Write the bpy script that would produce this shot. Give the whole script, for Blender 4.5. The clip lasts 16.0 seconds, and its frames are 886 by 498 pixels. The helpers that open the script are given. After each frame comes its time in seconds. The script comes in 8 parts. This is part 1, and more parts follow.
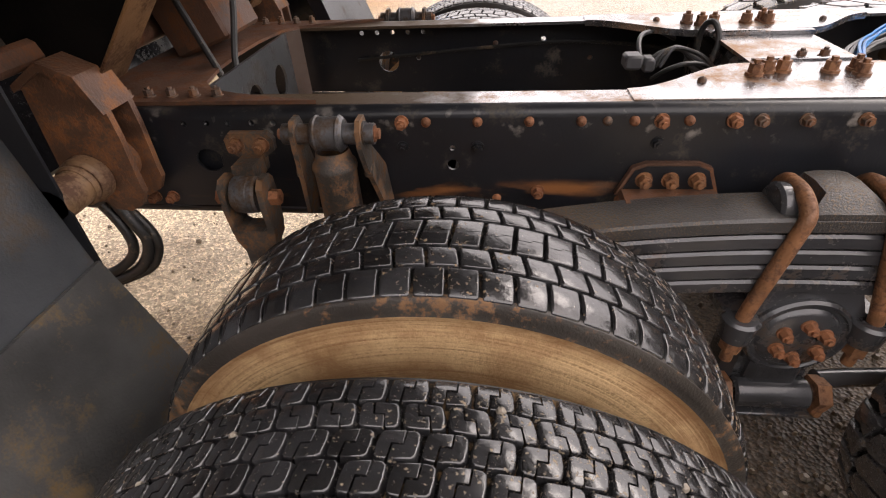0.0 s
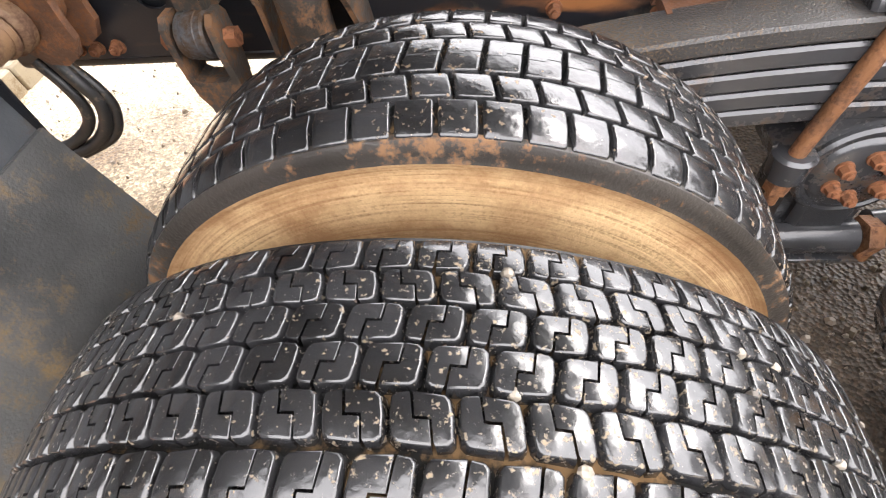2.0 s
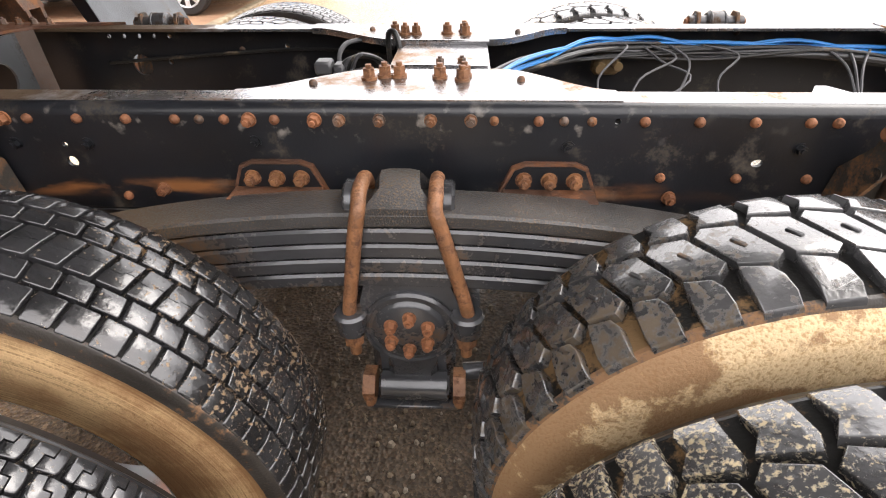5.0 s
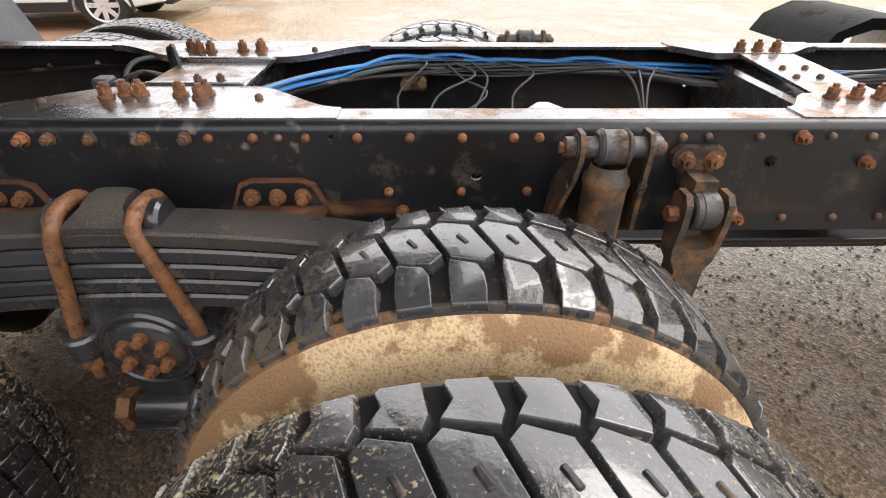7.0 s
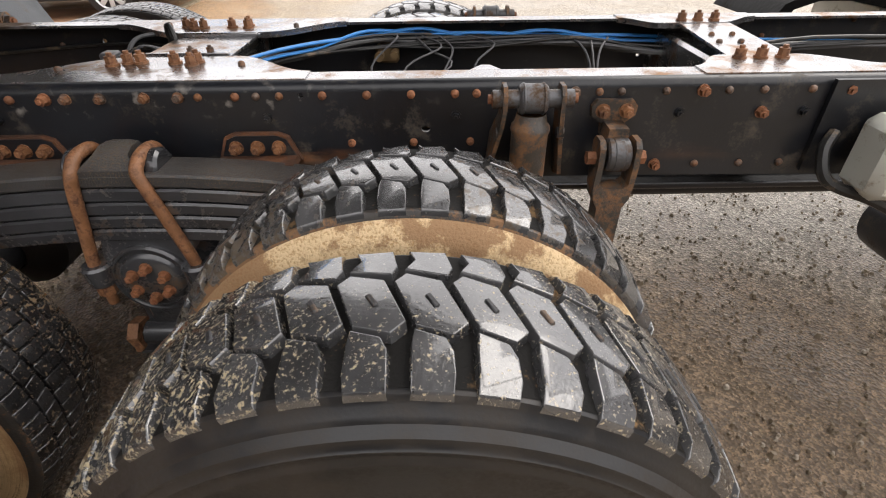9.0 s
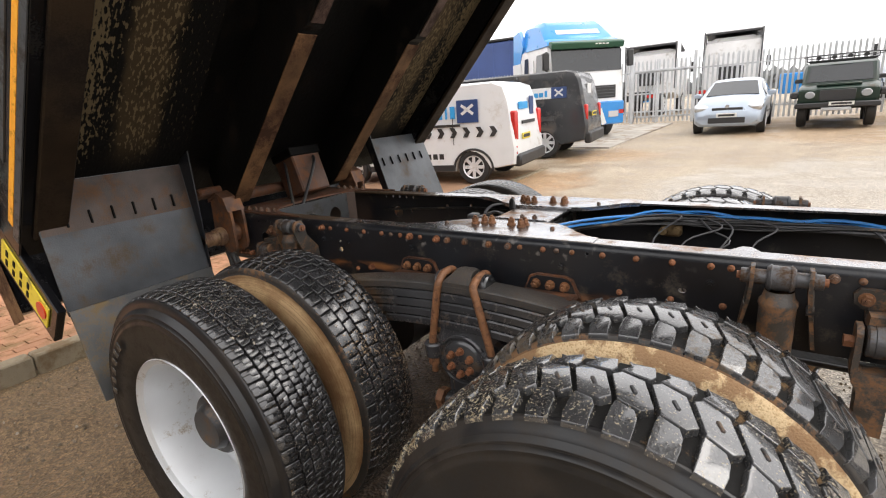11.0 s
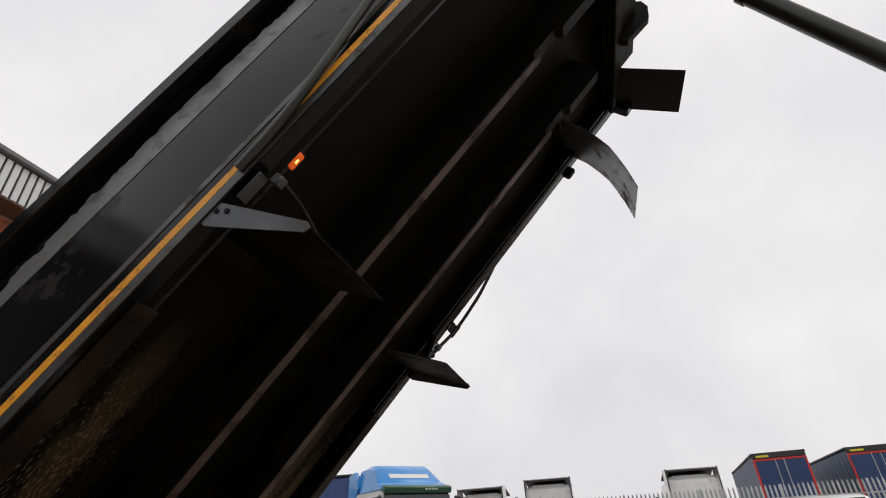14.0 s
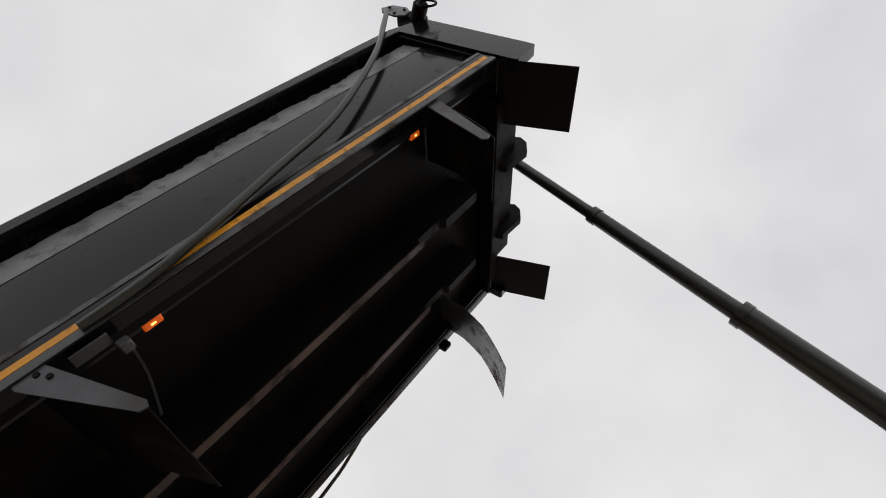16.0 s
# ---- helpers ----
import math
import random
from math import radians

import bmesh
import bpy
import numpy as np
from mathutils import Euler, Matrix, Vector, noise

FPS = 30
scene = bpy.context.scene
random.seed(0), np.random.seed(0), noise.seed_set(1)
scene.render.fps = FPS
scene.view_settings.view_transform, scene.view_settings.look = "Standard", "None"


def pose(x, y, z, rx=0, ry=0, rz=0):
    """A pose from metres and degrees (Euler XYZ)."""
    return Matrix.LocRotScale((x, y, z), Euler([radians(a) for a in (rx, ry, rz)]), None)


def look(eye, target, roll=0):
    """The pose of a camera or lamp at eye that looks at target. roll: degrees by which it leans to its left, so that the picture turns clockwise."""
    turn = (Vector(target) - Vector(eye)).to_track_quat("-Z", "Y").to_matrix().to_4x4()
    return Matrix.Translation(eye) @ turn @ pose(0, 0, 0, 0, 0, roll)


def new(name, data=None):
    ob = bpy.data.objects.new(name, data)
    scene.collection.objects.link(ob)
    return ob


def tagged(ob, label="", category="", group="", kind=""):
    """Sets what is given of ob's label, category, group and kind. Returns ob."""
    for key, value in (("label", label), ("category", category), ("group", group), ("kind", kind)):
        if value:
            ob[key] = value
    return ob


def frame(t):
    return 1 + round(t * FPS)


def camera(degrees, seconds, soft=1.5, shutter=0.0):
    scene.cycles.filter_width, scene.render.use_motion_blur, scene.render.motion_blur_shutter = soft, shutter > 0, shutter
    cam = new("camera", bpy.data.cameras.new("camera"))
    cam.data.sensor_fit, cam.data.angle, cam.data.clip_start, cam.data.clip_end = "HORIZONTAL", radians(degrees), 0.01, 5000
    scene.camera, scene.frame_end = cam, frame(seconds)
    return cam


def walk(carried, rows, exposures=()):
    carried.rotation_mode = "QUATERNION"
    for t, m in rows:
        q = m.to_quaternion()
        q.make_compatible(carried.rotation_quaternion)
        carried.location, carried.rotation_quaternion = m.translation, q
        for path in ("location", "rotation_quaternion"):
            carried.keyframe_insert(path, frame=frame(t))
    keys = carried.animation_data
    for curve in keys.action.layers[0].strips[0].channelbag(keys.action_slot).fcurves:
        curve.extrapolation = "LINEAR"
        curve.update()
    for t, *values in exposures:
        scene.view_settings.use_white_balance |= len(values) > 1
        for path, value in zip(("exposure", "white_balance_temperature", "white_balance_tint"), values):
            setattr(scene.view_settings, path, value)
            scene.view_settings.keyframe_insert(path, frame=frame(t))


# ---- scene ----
cam = camera(83.8, 16.0, 1.1)
PATH = [
    (0, (0.154, -1.288, 1.409), (-0.047, 0.306, 0.217), -3.2),
    (0.5, (0.149, -1.241, 1.365), (-0.068, 0.207, 0.002), -5.7),
    (1, (0.157, -1.204, 1.323), (-0.073, 0.102, -0.174), -8.0),
    (1.5, (0.156, -1.196, 1.298), (-0.078, 0.013, -0.278), -9.0),
    (2, (0.164, -1.211, 1.304), (-0.091, 0.003, -0.265), -9.6),
    (2.5, (0.202, -1.266, 1.322), (-0.062, 0.049, -0.161), -9.0),
    (3, (0.292, -1.303, 1.348), (0.114, 0.196, 0.036), -5.1),
    (3.5, (0.432, -1.284, 1.367), (0.272, 0.304, 0.162), -3.6),
    (4, (0.608, -1.282, 1.372), (0.472, 0.326, 0.19), -2.7),
    (6.3, (1.18, -1.275, 1.377), (1.133, 0.382, 0.257), 0.6),
    (6.5, (1.238, -1.266, 1.376), (1.198, 0.39, 0.255), 0.5),
    (7, (1.346, -1.282, 1.382), (1.398, 0.383, 0.274), 0.5),
    (7.5, (1.408, -1.348, 1.39), (1.542, 0.284, 0.241), 0.5),
    (8, (1.45, -1.431, 1.376), (1.549, 0.173, 0.185), -0.3),
    (8.2, (1.456, -1.453, 1.38), (1.543, 0.158, 0.198), -0.7),
    (10.5, (1.543, -1.652, 1.433), (0.852, -0.022, 0.504), -3.1),
    (11, (1.625, -1.865, 1.514), (0.541, -0.276, 0.963), -4.2),
    (11.5, (1.758, -2.049, 1.579), (0.594, -0.441, 1.331), -4.2),
    (12, (1.919, -2.219, 1.622), (0.752, -0.595, 1.655), -3.0),
    (12.5, (2.056, -2.355, 1.649), (1.041, -0.655, 1.928), -0.7),
    (13, (2.123, -2.439, 1.697), (1.269, -0.719, 2.256), -1.0),
    (13.5, (2.173, -2.513, 1.732), (1.547, -0.782, 2.514), -2.5),
    (14, (2.204, -2.576, 1.75), (1.767, -0.9, 2.748), -3.3),
    (14.5, (2.212, -2.616, 1.79), (1.992, -0.997, 2.944), -4.8),
    (15, (2.231, -2.645, 1.805), (2.159, -1.096, 3.068), -6.7),
    (15.5, (2.233, -2.654, 1.834), (2.269, -1.19, 3.197), -8.0),
    (16, (2.291, -2.695, 1.846), (2.387, -1.3, 3.276), -8.5),
]
EXPOSURES = [(0, 1.25, 7100, 18), (0.5, 1.7, 7000, 17), (1, 2.2, 7000, 18), (1.5, 2.45, 6800, 15), (2, 2.55, 6600, 12), (2.5, 2.65, 6500, 11), (3, 2.75, 6500, 11), (3.5, 2.45, 6700, 12), (4, 2.18, 6800, 13), (6.5, 1.4, 6700, 11), (7, 1.2, 6700, 11), (8, 0.95, 6800, 12), (10.5, 1.05, 6700, 10), (11, 0.9, 6700, 10), (11.5, 0.55, 6700, 10), (12.5, 0.1, 6700, 10), (13, -0.1, 6600, 10), (14, -0.4, 6600, 10), (16, -0.52, 6600, 10)]
walk(cam, [(t, look(eye, target, roll)) for t, eye, target, roll in PATH], EXPOSURES)

# ---- light: overcast sky, one very soft sun ----
SUN_ELEVATION, SUN_TURN = 52.0, 120.0
world = bpy.data.worlds.new("overcast")
scene.world = world
world.use_nodes = True
wn, wl = world.node_tree.nodes, world.node_tree.links
wn.clear()
sky = wn.new("ShaderNodeTexSky")
sky.sky_type, sky.sun_disc = "NISHITA", False
sky.sun_elevation, sky.sun_rotation = radians(SUN_ELEVATION), radians(SUN_TURN)
sky.air_density, sky.dust_density, sky.ozone_density = 1.0, 4.0, 1.0
wcoord, wnoise, wramp = wn.new("ShaderNodeTexCoord"), wn.new("ShaderNodeTexNoise"), wn.new("ShaderNodeValToRGB")
wmix, wback, wout = wn.new("ShaderNodeMixRGB"), wn.new("ShaderNodeBackground"), wn.new("ShaderNodeOutputWorld")
wnoise.inputs["Scale"].default_value, wnoise.inputs["Detail"].default_value = 2.2, 5.0
wramp.color_ramp.elements[0].position, wramp.color_ramp.elements[0].color = 0.32, (9.9, 9.9, 10.3, 1)
wramp.color_ramp.elements[1].position, wramp.color_ramp.elements[1].color = 0.68, (12.6, 12.5, 12.6, 1)
wmix.inputs[0].default_value = 0.93
wl.new(wcoord.outputs["Generated"], wnoise.inputs["Vector"])
wl.new(wnoise.outputs["Fac"], wramp.inputs["Fac"])
wl.new(sky.outputs["Color"], wmix.inputs[1])
wl.new(wramp.outputs["Color"], wmix.inputs[2])
wl.new(wmix.outputs["Color"], wback.inputs["Color"])
wl.new(wback.outputs["Background"], wout.inputs["Surface"])
wback.inputs["Strength"].default_value = 0.1
sun = new("sun", bpy.data.lights.new("sun", "SUN"))
sun.data.energy, sun.data.angle, sun.data.color = 0.8, radians(35), (1.0, 0.97, 0.93)
sun.matrix_world = pose(0, 0, 20, 90 - SUN_ELEVATION, 0, SUN_TURN)


# ---- materials ----
def material(name, base, rough=0.6, metal=0.0, var=0.25, scale=3.0, dirt=None, amount=0.0, dirt_scale=12.0, grain=0.15, grain_scale=180.0,
             dirt_rough=0.9, coat=0.0, edge=0.08, jitter=0.1, spec=0.5, patchy=0.0, lean=None):
    """Painted, rusty, muddy or bare surface: two scales of tone, an optional dirt or rust colour in patches, and fine relief."""
    mat = bpy.data.materials.new(name)
    mat.use_nodes = True
    n, l = mat.node_tree.nodes, mat.node_tree.links
    bsdf = n["Principled BSDF"]
    geo, big, small = n.new("ShaderNodeNewGeometry"), n.new("ShaderNodeTexNoise"), n.new("ShaderNodeTexNoise")
    info = n.new("ShaderNodeObjectInfo")
    big.inputs["Scale"].default_value, big.inputs["Detail"].default_value = scale, 6.0
    small.inputs["Scale"].default_value, small.inputs["Detail"].default_value = grain_scale, 3.0
    l.new(geo.outputs["Position"], big.inputs["Vector"])
    l.new(geo.outputs["Position"], small.inputs["Vector"])
    span = n.new("ShaderNodeMapRange")
    span.inputs["To Min"].default_value, span.inputs["To Max"].default_value = 1 - var, 1 + var
    span.inputs["From Min"].default_value, span.inputs["From Max"].default_value = 0.3, 0.7
    l.new(big.outputs["Fac"], span.inputs["Value"])
    lift = n.new("ShaderNodeMapRange")
    lift.inputs["To Min"].default_value, lift.inputs["To Max"].default_value = 1 - jitter, 1 + jitter
    l.new(info.outputs["Random"], lift.inputs["Value"])
    times = n.new("ShaderNodeMath")
    times.operation = "MULTIPLY"
    l.new(span.outputs["Result"], times.inputs[0])
    l.new(lift.outputs["Result"], times.inputs[1])
    tone = n.new("ShaderNodeVectorMath")
    tone.operation = "SCALE"
    tone.inputs[0].default_value = base
    l.new(times.outputs[0], tone.inputs["Scale"])
    colour, roughness = tone.outputs["Vector"], None
    if dirt and amount > 0:
        patch, fleck = n.new("ShaderNodeTexNoise"), n.new("ShaderNodeMath")
        patch.inputs["Scale"].default_value, patch.inputs["Detail"].default_value = dirt_scale, 9.0
        patch.inputs["Roughness"].default_value = 0.65
        l.new(geo.outputs["Position"], patch.inputs["Vector"])
        fleck.operation = "MULTIPLY_ADD"
        fleck.inputs[1].default_value = 0.25
        l.new(small.outputs["Fac"], fleck.inputs[0])
        l.new(patch.outputs["Fac"], fleck.inputs[2])
        if patchy > 0:
            wide, more = n.new("ShaderNodeTexNoise"), n.new("ShaderNodeMath")
            wide.inputs["Scale"].default_value, wide.inputs["Detail"].default_value = 3.2, 3.0
            l.new(geo.outputs["Position"], wide.inputs["Vector"])
            lower = n.new("ShaderNodeMath")
            lower.operation, lower.inputs[1].default_value = "SUBTRACT", 0.5
            l.new(wide.outputs["Fac"], lower.inputs[0])
            more.operation, more.inputs[1].default_value = "MULTIPLY_ADD", patchy
            l.new(lower.outputs[0], more.inputs[0])
            l.new(fleck.outputs[0], more.inputs[2])
            fleck = more
        if lean:
            place, drift, heap = n.new("ShaderNodeSeparateXYZ"), n.new("ShaderNodeMapRange"), n.new("ShaderNodeMath")
            l.new(geo.outputs["Position"], place.inputs[0])
            drift.inputs["From Min"].default_value, drift.inputs["From Max"].default_value, drift.inputs["To Max"].default_value = lean
            l.new(place.outputs["X"], drift.inputs["Value"])
            l.new(drift.outputs["Result"], heap.inputs[0])
            l.new(fleck.outputs[0], heap.inputs[1])
            fleck = heap
        mask = n.new("ShaderNodeMapRange")
        level = 0.80 - 0.38 * amount
        mask.inputs["From Min"].default_value, mask.inputs["From Max"].default_value = level - edge, level + edge
        l.new(fleck.outputs[0], mask.inputs["Value"])
        blend = n.new("ShaderNodeMixRGB")
        l.new(mask.outputs["Result"], blend.inputs[0])
        l.new(colour, blend.inputs[1])
        blend.inputs[2].default_value = (*dirt, 1)
        colour = blend.outputs["Color"]
        rmix = n.new("ShaderNodeMapRange")
        rmix.inputs["To Min"].default_value, rmix.inputs["To Max"].default_value = rough, dirt_rough
        l.new(mask.outputs["Result"], rmix.inputs["Value"])
        l.new(rmix.outputs["Result"], bsdf.inputs["Roughness"])
    else:
        rr = n.new("ShaderNodeMapRange")
        rr.inputs["To Min"].default_value, rr.inputs["To Max"].default_value = max(0.03, rough * 0.75), min(1, rough * 1.25)
        l.new(big.outputs["Fac"], rr.inputs["Value"])
        l.new(rr.outputs["Result"], bsdf.inputs["Roughness"])
    l.new(colour, bsdf.inputs["Base Color"])
    bsdf.inputs["Metallic"].default_value = metal
    bsdf.inputs["Coat Weight"].default_value = coat
    bsdf.inputs["Specular IOR Level"].default_value = spec
    if grain > 0:
        bump = n.new("ShaderNodeBump")
        bump.inputs["Strength"].default_value, bump.inputs["Distance"].default_value = grain, 0.004
        l.new(small.outputs["Fac"], bump.inputs["Height"])
        l.new(bump.outputs["Normal"], bsdf.inputs["Normal"])
    return mat


def ringed_mud(name, rings, dark, pale, wet, cut, soft, shoulder, patch_scale, damp=0.0):
    """Dried mud on a sidewall, wiped into fine rings about the axle or flaking off in patches, damp and brown towards the shoulder."""
    mat = bpy.data.materials.new(name)
    mat.use_nodes = True
    n, l = mat.node_tree.nodes, mat.node_tree.links
    b, tc, sep = n["Principled BSDF"], n.new("ShaderNodeTexCoord"), n.new("ShaderNodeSeparateXYZ")
    l.new(tc.outputs["Object"], sep.inputs[0])
    flat = n.new("ShaderNodeCombineXYZ")
    l.new(sep.outputs["X"], flat.inputs["X"])
    l.new(sep.outputs["Z"], flat.inputs["Y"])
    radius = n.new("ShaderNodeVectorMath")
    radius.operation = "LENGTH"
    l.new(flat.outputs[0], radius.inputs[0])
    stretch = n.new("ShaderNodeCombineXYZ")
    k = n.new("ShaderNodeMath")
    k.operation, k.inputs[1].default_value = "MULTIPLY", 260.0
    l.new(radius.outputs["Value"], k.inputs[0])
    l.new(k.outputs[0], stretch.inputs["X"])
    for axis in "XZ":
        q = n.new("ShaderNodeMath")
        q.operation, q.inputs[1].default_value = "MULTIPLY", 4.0
        l.new(sep.outputs[axis], q.inputs[0])
        l.new(q.outputs[0], stretch.inputs["Y" if axis == "X" else "Z"])
    ring, patch, grit = n.new("ShaderNodeTexNoise"), n.new("ShaderNodeTexNoise"), n.new("ShaderNodeTexNoise")
    ring.inputs["Scale"].default_value, ring.inputs["Detail"].default_value = 1.0, 3.0
    patch.inputs["Scale"].default_value, patch.inputs["Detail"].default_value = patch_scale, 9.0
    patch.inputs["Roughness"].default_value = 0.68
    grit.inputs["Scale"].default_value, grit.inputs["Detail"].default_value = 210.0, 5.0
    l.new(stretch.outputs[0], ring.inputs["Vector"])
    l.new(tc.outputs["Object"], patch.inputs["Vector"])
    l.new(tc.outputs["Object"], grit.inputs["Vector"])
    tone = n.new("ShaderNodeValToRGB")
    e = tone.color_ramp.elements
    e[0].position, e[0].color = 0.36, (*dark, 1)
    e[1].position, e[1].color = 0.51, (*pale, 1)
    add = n.new("ShaderNodeMath")
    add.operation, add.inputs[1].default_value = "MULTIPLY_ADD", 1 - rings
    l.new(grit.outputs["Fac"], add.inputs[0])
    half = n.new("ShaderNodeMath")
    half.operation, half.inputs[1].default_value = "MULTIPLY", rings
    l.new(ring.outputs["Fac"], half.inputs[0])
    l.new(half.outputs[0], add.inputs[2])
    l.new(add.outputs[0], tone.inputs["Fac"])
    stain = n.new("ShaderNodeMapRange")
    stain.inputs["From Min"].default_value, stain.inputs["From Max"].default_value = cut - soft, cut + soft
    stain.inputs["To Max"].default_value = 0.85
    rim_side = n.new("ShaderNodeMapRange")
    rim_side.inputs["From Min"].default_value, rim_side.inputs["From Max"].default_value = 0.40, 0.485
    rim_side.inputs["To Min"].default_value, rim_side.inputs["To Max"].default_value = -0.04, shoulder
    l.new(radius.outputs["Value"], rim_side.inputs["Value"])
    bead = n.new("ShaderNodeMapRange")
    bead.inputs["From Min"].default_value, bead.inputs["From Max"].default_value = 0.415, 0.375
    bead.inputs["To Max"].default_value = 0.16
    l.new(radius.outputs["Value"], bead.inputs["Value"])
    tail = n.new("ShaderNodeMapRange")
    tail.inputs["From Min"].default_value, tail.inputs["From Max"].default_value, tail.inputs["To Max"].default_value = -0.10, -0.33, damp
    l.new(sep.outputs["X"], tail.inputs["Value"])
    lower, soak, speck = n.new("ShaderNodeMath"), n.new("ShaderNodeMath"), n.new("ShaderNodeMath")
    l.new(bead.outputs["Result"], lower.inputs[0])
    l.new(tail.outputs["Result"], lower.inputs[1])
    speck.operation, speck.inputs[1].default_value = "MULTIPLY_ADD", 0.18
    l.new(grit.outputs["Fac"], speck.inputs[0])
    l.new(patch.outputs["Fac"], speck.inputs[2])
    l.new(speck.outputs[0], soak.inputs[0])
    l.new(lower.outputs[0], soak.inputs[1])
    wetter = n.new("ShaderNodeMath")
    wetter.operation = "ADD"
    l.new(soak.outputs[0], wetter.inputs[0])
    l.new(rim_side.outputs["Result"], wetter.inputs[1])
    l.new(wetter.outputs[0], stain.inputs["Value"])
    mix = n.new("ShaderNodeMixRGB")
    l.new(stain.outputs["Result"], mix.inputs[0])
    l.new(tone.outputs["Color"], mix.inputs[1])
    mix.inputs[2].default_value = (*wet, 1)
    l.new(mix.outputs["Color"], b.inputs["Base Color"])
    b.inputs["Roughness"].default_value = 0.75
    bump = n.new("ShaderNodeBump")
    bump.inputs["Strength"].default_value, bump.inputs["Distance"].default_value = 0.5, 0.005
    l.new(add.outputs[0], bump.inputs["Height"])
    l.new(bump.outputs["Normal"], b.inputs["Normal"])
    return mat


def rusty_web():
    """Black rail paint with orange rust bleeding along the spring plates and pale scuffs under the top edge."""
    mat = M_CHASSIS.copy()
    mat.name = "rust_streaked_rail_paint"
    n, l = mat.node_tree.nodes, mat.node_tree.links
    b = n["Principled BSDF"]
    under = b.inputs["Base Color"].links[0].from_socket
    geo, sep, cloud, fine = n.new("ShaderNodeNewGeometry"), n.new("ShaderNodeSeparateXYZ"), n.new("ShaderNodeTexNoise"), n.new("ShaderNodeTexNoise")
    squash = n.new("ShaderNodeVectorMath")
    squash.operation = "MULTIPLY"
    squash.inputs[1].default_value = (4.0, 1.0, 14.0)
    l.new(geo.outputs["Position"], sep.inputs[0])
    l.new(geo.outputs["Position"], squash.inputs[0])
    l.new(squash.outputs[0], cloud.inputs["Vector"])
    cloud.inputs["Scale"].default_value, cloud.inputs["Detail"].default_value = 1.0, 8.0
    fine.inputs["Scale"].default_value, fine.inputs["Detail"].default_value = 26.0, 6.0
    l.new(geo.outputs["Position"], fine.inputs["Vector"])
    last = under
    for lo, hi, colour, noise_out, cut in ((0.862, 0.915, (0.24, 0.10, 0.038, 1), cloud, 0.54), (0.985, 1.075, (0.24, 0.22, 0.20, 1), fine, 0.60)):
        mid, half = (lo + hi) / 2, (hi - lo) / 2
        d = n.new("ShaderNodeMath")
        d.operation, d.inputs[1].default_value = "SUBTRACT", mid
        l.new(sep.outputs["Z"], d.inputs[0])
        a = n.new("ShaderNodeMath")
        a.operation = "ABSOLUTE"
        l.new(d.outputs[0], a.inputs[0])
        band = n.new("ShaderNodeMapRange")
        band.inputs["From Min"].default_value, band.inputs["From Max"].default_value = half * 0.3, half
        band.inputs["To Min"].default_value, band.inputs["To Max"].default_value = 1.0, 0.0
        l.new(a.outputs[0], band.inputs["Value"])
        spot = n.new("ShaderNodeMapRange")
        spot.inputs["From Min"].default_value, spot.inputs["From Max"].default_value = cut, cut + 0.12
        l.new(noise_out.outputs["Fac"], spot.inputs["Value"])
        reach = n.new("ShaderNodeMapRange")
        reach.inputs["From Min"].default_value, reach.inputs["From Max"].default_value = 1.12, 1.32
        reach.inputs["To Min"].default_value, reach.inputs["To Max"].default_value = 1.0, 0.12
        l.new(sep.outputs["X"], reach.inputs["Value"])
        kept = n.new("ShaderNodeMath")
        kept.operation = "MULTIPLY"
        outside = n.new("ShaderNodeMapRange")
        outside.inputs["From Min"].default_value, outside.inputs["From Max"].default_value = 0.0, -0.2
        l.new(sep.outputs["Y"], outside.inputs["Value"])
        near_side = n.new("ShaderNodeMath")
        near_side.operation = "MULTIPLY"
        l.new(band.outputs["Result"], near_side.inputs[0])
        l.new(outside.outputs["Result"], near_side.inputs[1])
        l.new(near_side.outputs[0], kept.inputs[0])
        l.new(reach.outputs["Result"], kept.inputs[1])
        both = n.new("ShaderNodeMath")
        both.operation = "MULTIPLY"
        l.new(kept.outputs[0], both.inputs[0])
        l.new(spot.outputs["Result"], both.inputs[1])
        mix = n.new("ShaderNodeMixRGB")
        l.new(both.outputs[0], mix.inputs[0])
        l.new(last, mix.inputs[1])
        mix.inputs[2].default_value = colour
        last = mix.outputs["Color"]
    l.new(last, b.inputs["Base Color"])
    return mat


